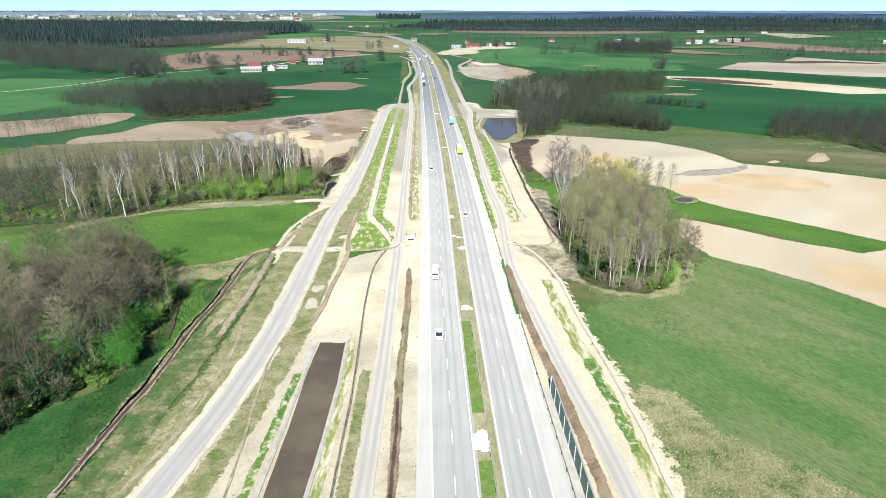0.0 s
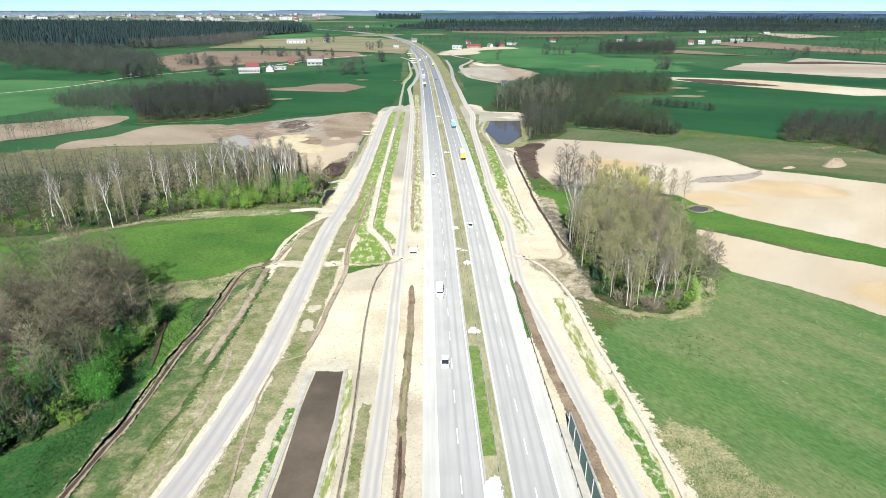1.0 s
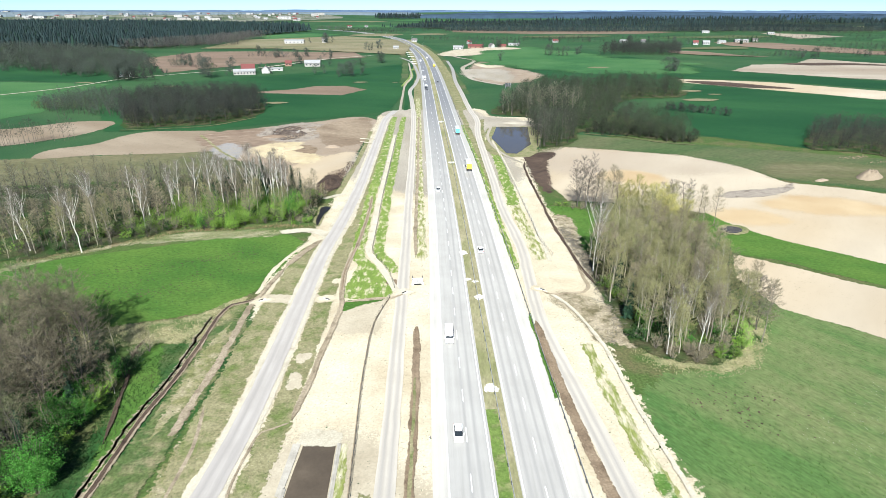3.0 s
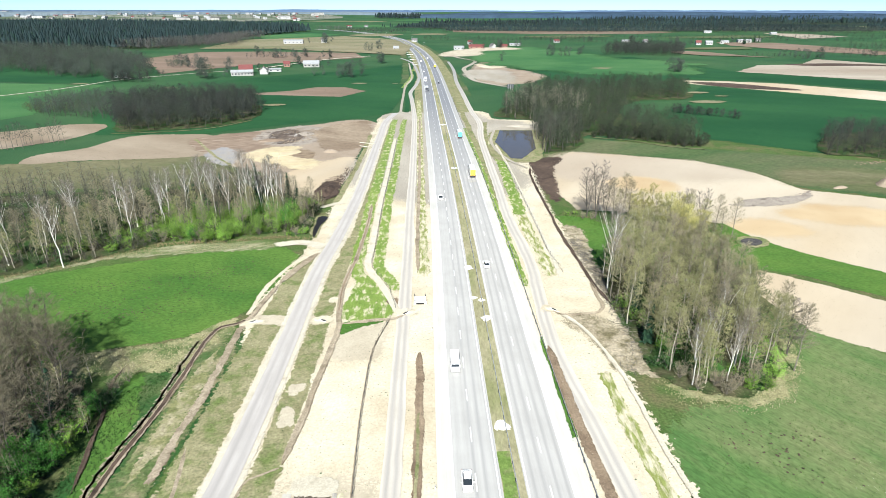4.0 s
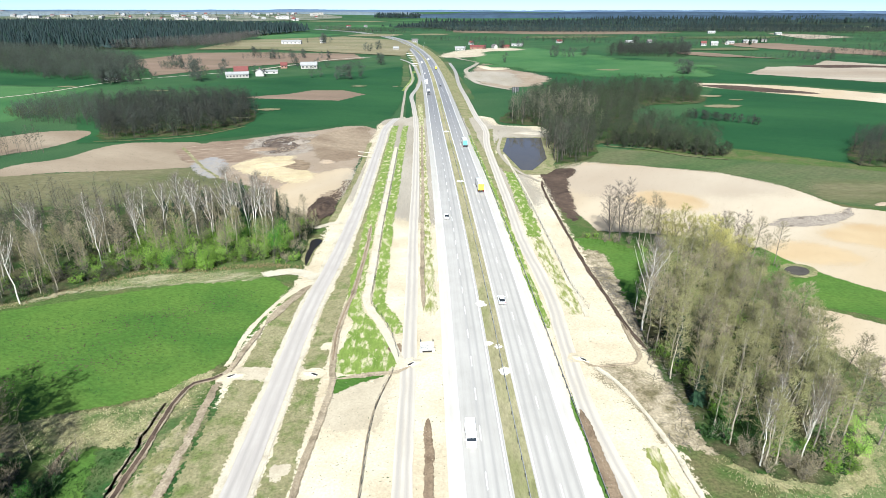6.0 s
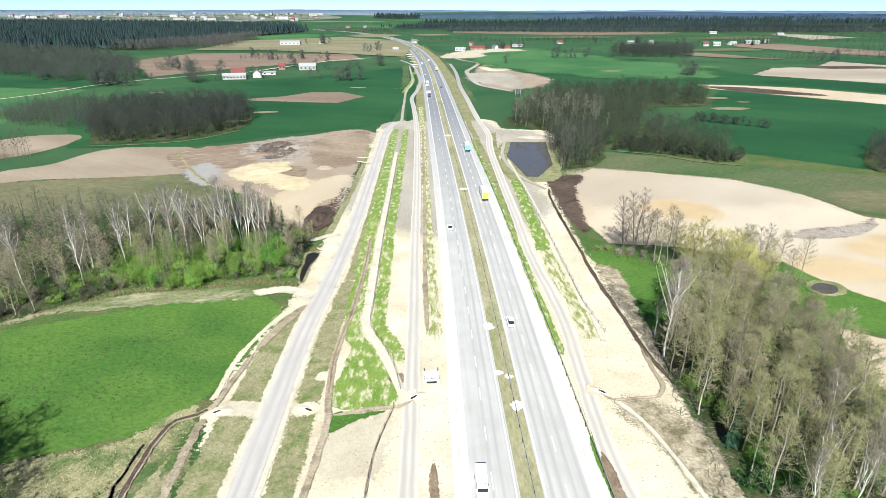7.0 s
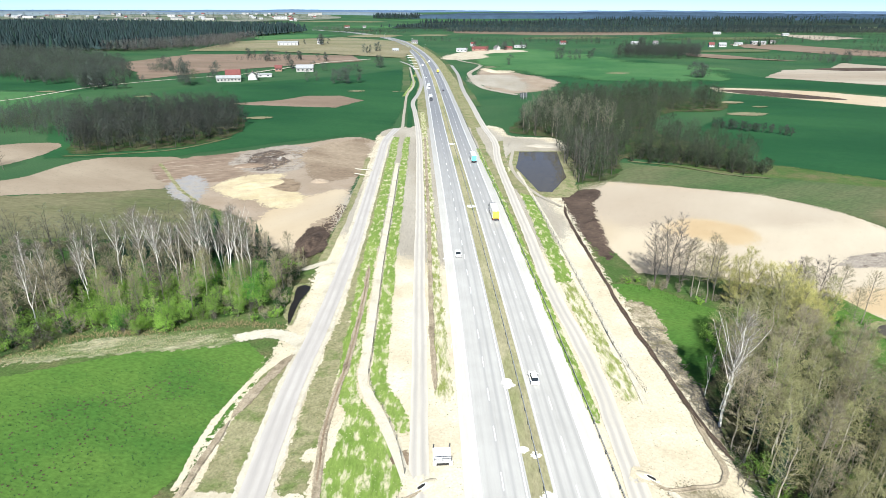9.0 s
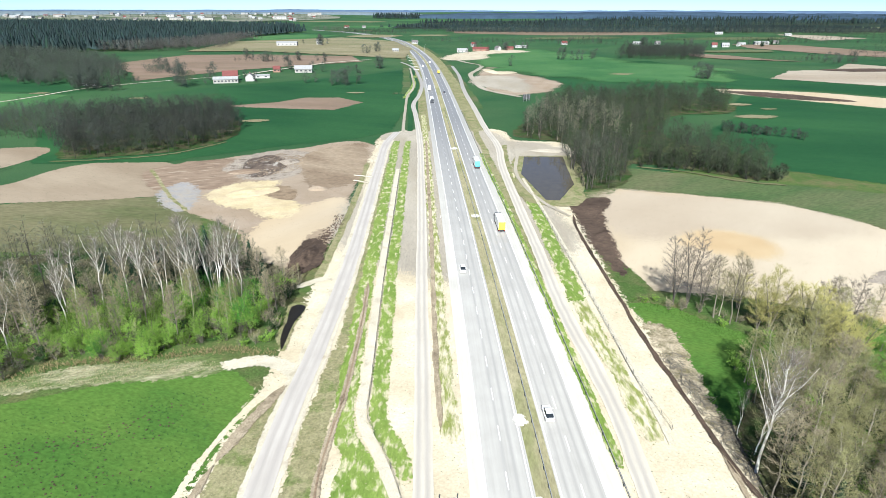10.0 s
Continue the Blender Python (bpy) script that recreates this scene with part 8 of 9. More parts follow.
# ---- barriers and fences ----
def barrier(off, y0, y1, gap, rail_z, label, name, rails=1, post_h=0.75, rail_w=0.31):
    """A road barrier along the motorway: steel posts and lengthwise rails."""
    top = tagged(new(name), label, "barrier")
    seg = [p for p in curve_through(ROAD, 4) if y0 < p.y < y1]
    nrm = normals(seg)
    for k in range(rails):
        z = rail_z - 0.22 * k
        verts, faces = [], []
        prof = ((-0.03, -rail_w / 2), (0.04, -rail_w / 4), (-0.02, 0), (0.04, rail_w / 4), (-0.03, rail_w / 2), (-0.06, 0))
        for p, n in zip(seg, nrm):
            for o, h in prof:
                q = p + n * (off + o)
                verts.append((q.x, q.y, 0.2 + z + h))
        m = len(prof)
        for i in range(len(seg) - 1):
            for j in range(m):
                faces.append((i * m + j, i * m + (j + 1) % m, (i + 1) * m + (j + 1) % m, (i + 1) * m + j))
        ob = mesh_ob("rail", verts, faces, STEEL)
        ob.parent = top
    bm = boxes_bm((-0.05, -0.06, -0.3, 0.05, 0.06, post_h))
    me = bpy.data.meshes.new("post")
    bm.to_mesh(me)
    bm.free()
    me.materials.append(DARK_STEEL)
    y = y0 + 1
    while y < y1:
        ob = new("post", me)
        ob.parent = top
        ob.matrix_basis = road_pose(y, off - 0.12, 0.2)
        y += gap
    return top


barrier(25.35, 5, 560, 4.0, 0.6, "galvanised guard rail along the hard shoulder", "guard_rail")
barrier(12.9, 5, 560, 4.0, 0.66, "twin-rail steel barrier in the median", "median_barrier", 2, 0.75, 0.1)


def fence(line, gap, high, label, wires=4, material=DARK_STEEL, post_r=0.045):
    """A wire fence: posts, and strands between them."""
    top = tagged(new("wire_fence"), label, "fence", "fences")
    pts = curve_through(line, gap)
    me = bpy.data.meshes.new("post")
    bm = tube(bmesh.new(), (0, 0, -0.2), (0, 0, high), post_r, post_r, 6)
    bm.to_mesh(me)
    bm.free()
    me.materials.append(material)
    for p in pts:
        ob = new("post", me)
        ob.parent = top
        ob.matrix_basis = pose(p.x, p.y, 0.1)
    nrm = normals(pts)
    for k in range(wires):
        z = 0.25 + (high - 0.3) * k / max(wires - 1, 1)
        verts, faces = [], []
        for p, n in zip(pts, nrm):
            for o, h in ((-0.014, 0.0), (0.014, 0.0), (0.0, 0.024)):
                verts.append((p.x + n.x * o, p.y + n.y * o, 0.1 + z + h))
        for i in range(len(pts) - 1):
            for j in range(3):
                faces.append((i * 3 + j, i * 3 + (j + 1) % 3, i * 3 + 3 + (j + 1) % 3, i * 3 + 3 + j))
        ob = mesh_ob("wire", verts, faces, material)
        ob.parent = top
    return top


fence([(-17.4, 20), (-17.5, 72), (-17.7, 83), (-17.8, 93), (-18.7, 113), (-20, 141), (-19.6, 160), (-17.2, 172)], 3.0, 1.5, "dark wire fence across the sandy ground")
fence([(-16.3, 178), (-18.2, 186.2), (-21.6, 195.4), (-25, 203), (-25.6, 215), (-26.2, 233), (-27.2, 263), (-28.1, 309), (-29.7, 380)], 4.0, 1.5, "dark wire fence along the gravel path")
fence([(31.7, 200), (30.2, 212.6), (29.9, 232), (29.6, 259), (29.2, 288), (28.2, 330)], 4.0, 1.4, "dark wire fence along the eastern gravel strip")


def noise_barrier():
    """Green acoustic wall of panels set between pale posts."""
    top = tagged(new("noise_barrier"), "green acoustic panel wall with pale steel posts", "noise barrier")
    pm, qm = bpy.data.meshes.new("panel"), bpy.data.meshes.new("post")
    bm = bmesh.new()
    for k in range(4):
        box(bm, -0.07, -1.93, 0.02 + k * 0.95, 0.07, 1.93, 0.02 + k * 0.95 + 0.93, 0, 0.02)
    bm.to_mesh(pm)
    bm.free()
    pm.materials.append(NOISE_GREEN)
    bm = boxes_bm((-0.16, -0.11, -0.3, -0.10, 0.11, 3.9), (0.10, -0.11, -0.3, 0.16, 0.11, 3.9), (-0.10, -0.03, -0.3, 0.10, 0.03, 3.9))
    bm.to_mesh(qm)
    bm.free()
    qm.materials.append(CONCRETE_PALE)
    for i in range(26):
        y = 94.0 - 4.0 * i
        ob = new("panel", pm)
        ob.parent = top
        ob.matrix_basis = road_pose(y, 27.05, 0.1)
        ob = new("post", qm)
        ob.parent = top
        ob.matrix_basis = road_pose(y + 2.0, 27.05, 0.1)
    cap = [p for p in curve_through(ROAD, 4) if -8 < p.y < 97]
    ob = ribbon("cap", cap, 26.92, 27.18, 3.92, STEEL, 0, 4, ((0, 0), (0.02, 0.08), (0.98, 0.08), (1, 0)))
    ob.parent = top
    for k in ("kind", "category"):
        if k in ob:
            del ob[k]


noise_barrier()


def delineator(y, off):
    top = tagged(new("delineator_post"), "slim white roadside marker post with dark band", "marker post", "marker posts")
    part("shaft", boxes_bm((-0.07, -0.04, -0.2, 0.07, 0.04, 0.95, 0.2)), WHITE_LINE, top)
    part("band", boxes_bm((-0.075, -0.045, 0.62, 0.075, 0.045, 0.84)), DARK_STEEL, top, "dark reflector band")
    top.matrix_basis = road_pose(y, off, 0.1)
    return top


post_one = delineator(75.5, -0.45)
for y, off in ((117, -0.45), (167, -0.45), (217, -0.45), (267, -0.45), (317, -0.45), (367, -0.45)):
    copy_thing(post_one, road_pose(y, off, 0.1))


# ---- culverts ----
def culvert(x, y, turn, label):
    """A pipe mouth in a sloping pale concrete apron; the mouth looks along local +x."""
    top = tagged(new("culvert_head"), label, "culvert", "culverts")
    bm = bmesh.new()
    bmesh.ops.create_grid(bm, x_segments=16, y_segments=14, size=1.0)
    for w in bm.verts:
        r = min(math.hypot(w.co.x, w.co.y), 1.0)
        px, py = 0.2 + w.co.x * 3.4, w.co.y * 2.7
        rough = 0.12 * noise.noise(Vector((px + x, py + y, 0)))
        w.co = Vector((px, py, (0.53 - (px - 0.4) * 0.27 + rough) * (1 - r ** 3) ** 1.2 - 0.14 * r ** 4))
    for f in bm.faces:
        f.smooth = True
    part("apron", bm, SAND, top, "pale stony slope")
    bm = bmesh.new()
    slope = math.atan2(1.13, 4.2)
    for w in range(20):
        a = 2 * math.pi * w / 20
        b = 2 * math.pi * (w + 1) / 20
        for r0, r1, h0, h1 in ((0.62, 0.78, 0.10, 0.10), (0.78, 0.86, 0.10, -0.1)):
            q = []
            for ang, r, h in ((a, r0, h0), (b, r0, h0), (b, r1, h1), (a, r1, h1)):
                px, py = math.cos(ang) * r * 1.7, math.sin(ang) * r
                q.append(bm.verts.new((0.4 + px * math.cos(slope) + h * math.sin(slope), py, 0.53 - px * math.sin(slope) + h * math.cos(slope))))
            bm.faces.new(q)
    part("collar", bm, CONCRETE_PALE, top, "pale pipe collar")
    bm = bmesh.new()
    q = []
    for w in range(20):
        a = 2 * math.pi * w / 20
        px, py = math.cos(a) * 0.62 * 1.7, math.sin(a) * 0.62
        q.append(bm.verts.new((0.4 + px * math.cos(slope) + 0.07 * math.sin(slope), py, 0.53 - px * math.sin(slope) + 0.07 * math.cos(slope))))
    bm.faces.new(q)
    part("mouth", bm, BLACK, top, "dark pipe mouth")
    top.matrix_basis = pose(x, y, 0.16, 0, 0, turn) @ Matrix.Diagonal((0.95, 0.5, 0.5, 1))
    return top


for cx, cy in ((-34.4, 171.6), (-50.6, 170.9), (-31.8, 182.0), (-13.0, 175.6), (24.2, 177.2)):
    patch("gravel_apron", [(cx - 2.6, cy - 0.3), (cx - 1.2, cy + 1.3), (cx + 1.4, cy + 1.2), (cx + 2.4, cy), (cx + 1.0, cy - 1.2), (cx - 1.4, cy - 1.1)], 0.09, SAND, 0.7, 0.8, "pale crushed stone round the culvert", "gravel pad", soft=2.0)
culvert(-34.0, 171.4, -20, "pale concrete culvert mouth beside the service road")
culvert(-51.0, 170.9, 200, "pale concrete culvert mouth at the western ditch")
culvert(-13.2, 175.2, 215, "pale concrete culvert mouth under the motorway")
culvert(24.6, 176.8, -35, "pale concrete culvert mouth east of the motorway")

# inlet chamber with railing beside the hard shoulder
chamber = tagged(new("inlet_chamber"), "white concrete inlet chamber with a railing", "inlet chamber")
part("slab", boxes_bm((-1.6, -0.2, 0, 1.6, 3.6, 0.35, 0.02, 0.03)), CONCRETE_PALE, chamber, "white concrete slab")
part("headwall", boxes_bm((-1.7, -0.6, -0.2, 1.7, -0.2, 0.8, 0, 0.03)), CONCRETE_PALE, chamber, "white concrete headwall")
part("opening", boxes_bm((-1.1, -0.63, 0.1, 1.1, -0.59, 0.6)), BLACK, chamber, "dark opening")
bm = bmesh.new()
for xx in (-1.5, 0, 1.5):
    tube(bm, (xx, -0.4, 0.7), (xx, -0.4, 1.8), 0.04, 0.04, 6)
for zz in (1.3, 1.8):
    tube(bm, (-1.5, -0.4, zz), (1.5, -0.4, zz), 0.035, 0.035, 6)
part("railing", bm, DARK_STEEL, chamber, "dark steel railing")
for xx, yy in ((-1.45, 3.5), (1.45, 3.5)):
    part("corner_post", tube(bmesh.new(), (xx, yy, 0.2), (xx, yy, 1.1), 0.09, 0.09, 8), DARK_STEEL, chamber)
chamber.matrix_basis = pose(-9.9, 180.6, 0.08, 0, 0, 3)

# back of a large road sign on its frame
sign = tagged(new("road_sign"), "large road sign seen from behind on a steel frame", "road sign")
part("board", boxes_bm((-3.2, -0.08, 1.6, 3.2, 0.08, 5.6, 0, 0.03)), DARK_STEEL, sign, "dark sign board")
for xx in (-2.2, 0, 2.2):
    part("leg", boxes_bm((xx - 0.12, -0.2, -0.3, xx + 0.12, -0.09, 5.7)), STEEL, sign)
sign.matrix_basis = pose(62.7, 606, 0, 0, 0, 5)


# concrete chutes that lead rain down the far embankment
def chute(y, run):
    top = tagged(new("drain_chute"), "white concrete drainage chute on the embankment", "drain chute", "drain chutes")
    part("channel", boxes_bm((-run, -0.55, -0.1, 0, 0.55, 0.12, 0, 0.03)), CONCRETE_PALE, top)
    part("lip", boxes_bm((-run, -0.75, -0.1, 0, -0.55, 0.34, 0, 0.03)), CONCRETE_PALE, top)
    part("lip", boxes_bm((-run, 0.55, -0.1, 0, 0.75, 0.34, 0, 0.03)), CONCRETE_PALE, top)
    top.matrix_basis = road_pose(y, -1.2, 0.12, -30)


for y, run in ((868, 8), (900, 9), (942, 10), (992, 11), (1042, 11), (1082, 11)):
    chute(y, run)


def lamp_post(y, off, high=11.0):
    top = tagged(new("street_lamp"), "tall grey lamp post beside the motorway", "street lamp", "street lamps")
    part("pole", tube(bmesh.new(), (0, 0, -0.3), (0, 0, high), 0.16, 0.09, 8), STEEL, top)
    part("arm", tube(bmesh.new(), (0, 0, high - 0.1), (1.8, 0, high + 0.4), 0.07, 0.05, 6), STEEL, top)
    part("lamp_head", boxes_bm((1.5, -0.2, high + 0.3, 2.5, 0.2, high + 0.5, 0, 0.03)), CONCRETE_PALE, top)
    top.matrix_basis = road_pose(y, off, 0.1)


for y, off in ((1180, 27), (1290, 27), (1400, 27), (1510, -2), (1600, -2), (1680, -2)):
    lamp_post(y, off)
ribbon("kerb", [(-50.5, 374.7), (-46, 373.2), (-41.8, 371.6)], -0.35, 0.35, 0.16, GRAVEL, 0.1, 1, ((0, 0), (0.05, 0.3), (0.95, 0.3), (1, 0)), label="white concrete edge of the yard access", category="kerb")
ribbon("kerb", [(-49.5, 366.2), (-46, 364.2), (-42.4, 361.8)], -0.35, 0.35, 0.16, GRAVEL, 0.1, 1, ((0, 0), (0.05, 0.3), (0.95, 0.3), (1, 0)), label="white concrete edge of the yard access", category="kerb")

# ---- vehicles ----
def paint(name, col):
    m, t, bsdf = nodes_of(name)
    co = t.nodes.new("ShaderNodeTexCoord").outputs["Object"]
    f = ramp(t, noise_node(t, co, 2.0, 5), [(0.3, grey(0.9)), (0.7, grey(1.04))])
    t.links.new(mix(t, 1.0, col, f, "MULTIPLY"), bsdf.inputs["Base Color"])
    bsdf.inputs["Roughness"].default_value = 0.3
    bsdf.inputs["Coat Weight"].default_value = 0.4
    return m


CAR_WHITE = paint("white_paint", (0.78, 0.78, 0.78))
CAR_YELLOW = paint("yellow_paint", (0.72, 0.52, 0.05))
CAR_TEAL = paint("teal_paint", (0.12, 0.42, 0.50))
CAR_DARK = paint("dark_paint", (0.05, 0.055, 0.065))
TARP = paint("pale_tarpaulin", (0.62, 0.62, 0.58))
CAR_GLASS = plain("car_glass", (0.02, 0.025, 0.03), 0.08, 0, 0.1, 2.0)
RUBBER = plain("tyre_rubber", (0.025, 0.025, 0.025), 0.85, 0, 0.2, 3.0)
LAMP_CLEAR = plain("lamp_lens", (0.6, 0.6, 0.58), 0.15, 0, 0.05, 2.0)
LAMP_RED = plain("tail_lens", (0.4, 0.02, 0.02), 0.2, 0, 0.05, 2.0)


def loft(bm, rows):
    """Cross-sections (y, half width, z low, z high, shoulder share) joined into a rounded hull along y."""
    rings = []
    for y, w, z0, z1, k in rows:
        ring = []
        for x, z in ((-w * 0.92, z0), (-w, z0 + (z1 - z0) * 0.3), (-w * k, z1 - 0.06), (-w * k + 0.12, z1), (w * k - 0.12, z1), (w * k, z1 - 0.06), (w, z0 + (z1 - z0) * 0.3), (w * 0.92, z0)):
            ring.append(bm.verts.new((x, y, z)))
        rings.append(ring)
    for a, b in zip(rings, rings[1:]):
        for i in range(8):
            bm.faces.new((a[i], a[(i + 1) % 8], b[(i + 1) % 8], b[i]))
    bm.faces.new(rings[0])
    bm.faces.new(rings[-1][::-1])
    bmesh.ops.recalc_face_normals(bm, faces=bm.faces[:])
    return bm


def wheel(parent, x, y, r, w):
    s = 1 if x > 0 else -1
    tyre = part("wheel", tube(bmesh.new(), (x - s * w, y, r), (x, y, r), r, r, 18), RUBBER, parent)
    part("rim", tube(bmesh.new(), (x - s * 0.02, y, r), (x + s * 0.015, y, r), r * 0.6, r * 0.52, 14), STEEL, tyre, "pale wheel rim")


def car(name, label, material, m, length=4.5, tall=1.45, van=False):
    """A car or van that faces local +y."""
    top = tagged(new(name), label, "van" if van else "car", "vehicles on the motorway")
    h, w = length / 2, 0.9 if not van else 1.0
    if van:
        rows = ((-h, 0.92, 0.45, tall - 0.1, 0.9), (-h + 0.15, w, 0.35, tall, 0.92), (h - 1.9, w, 0.35, tall, 0.92), (h - 1.3, w, 0.35, tall - 0.25, 0.88), (h - 0.75, w, 0.35, 1.15, 0.95), (h - 0.1, 0.95, 0.38, 0.95, 0.95), (h, 0.85, 0.45, 0.8, 0.95))
    else:
        rows = ((-h, 0.78, 0.42, 0.85, 0.95), (-h + 0.12, 0.86, 0.3, 0.98, 0.96), (-h + 0.9, w, 0.28, 0.98, 0.97), (0.4, w, 0.28, 0.96, 0.97), (h - 1.0, w, 0.28, 0.9, 0.96), (h - 0.15, 0.84, 0.3, 0.74, 0.95), (h, 0.76, 0.4, 0.62, 0.95))
    body = part("body", loft(bmesh.new(), rows), material, top)
    if van:
        bm = bmesh.new()
        q = [bm.verts.new(p) for p in ((-0.78, h - 1.55, tall - 0.16), (0.78, h - 1.55, tall - 0.16), (0.88, h - 0.80, 1.26), (-0.88, h - 0.80, 1.26))]
        bm.faces.new(q)
        g = bmesh.ops.extrude_face_region(bm, geom=bm.faces[:])
        for v in [e for e in g["geom"] if isinstance(e, bmesh.types.BMVert)]:
            v.co.z += 0.04
            v.co.y += 0.06
        part("windscreen", bm, CAR_GLASS, body, "dark windscreen")
        for s in (-1, 1):
            part("side_window", boxes_bm((s * 0.97, h - 2.4, 1.3, s * 1.01, h - 1.45, 1.8, 0.1)), CAR_GLASS, body)
    else:
        cab = part("cabin", loft(bmesh.new(), ((-h + 0.35, 0.7, 0.9, 1.02, 0.95), (-h + 1.0, 0.76, 0.9, tall - 0.03, 0.84), (0.0, 0.78, 0.9, tall, 0.84), (0.55, 0.76, 0.9, tall - 0.08, 0.84), (1.25, 0.74, 0.88, 0.96, 0.95))), CAR_GLASS, top, "dark windows")
        part("roof", boxes_bm((-0.6, -h + 1.05, tall - 0.03, 0.6, 0.5, tall + 0.03, 0.06, 0.02)), material, cab)
    for s in (-1, 1):
        wheel(top, s * w, -h + 0.85, 0.33, 0.22)
        wheel(top, s * w, h - 0.9, 0.33, 0.22)
        part("headlight", boxes_bm((s * 0.62 - 0.17, h - 0.16, 0.62, s * 0.62 + 0.17, h + 0.01, 0.76, 0, 0.02)), LAMP_CLEAR, body)
        part("tail_light", boxes_bm((s * 0.7 - 0.1, -h - 0.02, 0.7, s * 0.7 + 0.1, -h + 0.1, 0.88, 0, 0.02)), LAMP_RED, body)
        part("mirror", boxes_bm((s * (w + 0.02), h - 1.5, 0.98, s * (w + 0.2), h - 1.38, 1.12, 0, 0.02)), material, body)
    top.matrix_basis = m
    return top


def truck(name, label, box_paint, rear_paint, cab_paint, m, length=12.0):
    """An articulated truck that faces local +y: tractor cab and box trailer."""
    top = tagged(new(name), label, "truck", "vehicles on the motorway")
    h = length / 2
    trailer = part("trailer_box", boxes_bm((-1.25, -h, 1.15, 1.25, h - 2.9, 3.95, 0, 0.05)), box_paint, top)
    part("rear_doors", boxes_bm((-1.2, -h - 0.05, 1.2, 1.2, -h + 0.02, 3.88, 0, 0.02)), rear_paint, trailer, "coloured rear doors")
    part("roof_panel", boxes_bm((-1.15, -h + 0.1, 3.93, 1.15, h - 3.0, 3.99, 0, 0.01)), TARP if box_paint is not CAR_DARK else CAR_DARK, trailer, "pale roof panel")
    part("bumper", boxes_bm((-1.15, -h + 0.02, 0.5, 1.15, -h + 0.16, 0.72)), DARK_STEEL, trailer)
    for s in (-1, 1):
        part("tail_light", boxes_bm((s * 1.0 - 0.12, -h - 0.01, 0.74, s * 1.0 + 0.12, -h + 0.08, 0.9)), LAMP_RED, trailer)
    part("chassis", boxes_bm((-0.45, -h + 0.2, 0.75, 0.45, h - 0.4, 1.12)), DARK_STEEL, top)
    cab = part("cab", loft(bmesh.new(), ((h - 2.4, 1.22, 0.6, 3.5, 0.96), (h - 1.2, 1.24, 0.55, 3.55, 0.96), (h - 0.35, 1.24, 0.5, 3.1, 0.95), (h, 1.18, 0.5, 1.9, 0.97))), cab_paint, top)
    part("windscreen", boxes_bm((-1.05, h - 0.32, 1.95, 1.05, h - 0.02, 2.85, 0.05, 0.02)), CAR_GLASS, cab, "dark windscreen")
    for s in (-1, 1):
        for y in (-h + 1.4, -h + 2.7, h - 3.3, h - 1.0):
            wheel(top, s * 1.22, y, 0.5, 0.3)
        part("headlight", boxes_bm((s * 0.9 - 0.18, h - 0.02, 0.75, s * 0.9 + 0.18, h + 0.03, 0.95)), LAMP_CLEAR, cab)
        part("mirror", boxes_bm((s * 1.27, h - 0.6, 2.0, s * 1.45, h - 0.45, 2.7)), DARK_STEEL, cab)
    top.matrix_basis = m
    return top


truck("box_truck", "truck with pale roof and yellow rear doors", TARP, CAR_YELLOW, CAR_DARK, road_pose(307, 20.2), 12.5)
truck("box_truck", "truck with white roof and teal rear doors", TARP, CAR_TEAL, CAR_WHITE, road_pose(392, 20.3), 12.0)
truck("box_truck", "oncoming white truck with dark cab", CAR_WHITE, CAR_WHITE, CAR_DARK, road_pose(600, 4.4, 0.2, 180), 12.0)
truck("box_truck", "oncoming white box truck", CAR_WHITE, CAR_WHITE, CAR_WHITE, road_pose(676, 4.4, 0.2, 180), 12.0)
truck("box_truck", "yellow works truck on the motorway", CAR_YELLOW, CAR_YELLOW, CAR_YELLOW, road_pose(822, 20.4), 10.0)
car("van", "white delivery van on the motorway", CAR_WHITE, road_pose(151.6, 4.4, 0.2, 180), 5.9, 2.45, True)
car("car", "white car on the slow lane", CAR_WHITE, road_pose(118, 4.8, 0.2, 180), 4.4, 1.5)
car("car", "white car on the fast lane", CAR_WHITE, road_pose(204, 16.3), 4.5, 1.45)
car("car", "distant dark car on the motorway", CAR_DARK, road_pose(655, 17.5), 4.4, 1.5)
car("car", "distant white car on the motorway", CAR_WHITE, road_pose(270, 4.4, 0.2, 180), 4.4, 1.5)
car("car", "distant oncoming white car", CAR_WHITE, road_pose(768, 4.4, 0.2, 180), 4.4, 1.5)
car("van", "distant white van on the motorway", CAR_WHITE, road_pose(905, 5, 0.2, 180), 5.6, 2.4, True)
car("van", "distant white van on the motorway", CAR_WHITE, road_pose(960, 17, 0.2), 5.6, 2.4, True)


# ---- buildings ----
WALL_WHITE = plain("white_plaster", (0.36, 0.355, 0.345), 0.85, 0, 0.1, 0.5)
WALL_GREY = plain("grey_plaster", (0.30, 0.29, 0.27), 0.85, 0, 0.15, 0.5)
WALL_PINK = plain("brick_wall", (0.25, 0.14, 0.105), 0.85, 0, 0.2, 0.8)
ROOF_RED = plain("red_roof", (0.13, 0.035, 0.032), 0.7, 0, 0.2, 0.6)
ROOF_GREY = plain("grey_roof", (0.26, 0.265, 0.27), 0.7, 0, 0.2, 0.6)
ROOF_DARK = plain("dark_roof", (0.12, 0.11, 0.11), 0.75, 0, 0.2, 0.6)
ROOF_GREEN = plain("green_roof", (0.05, 0.12, 0.09), 0.7, 0, 0.2, 0.6)
PANE = plain("window_glass", (0.03, 0.035, 0.045), 0.12, 0, 0.1, 1.0)


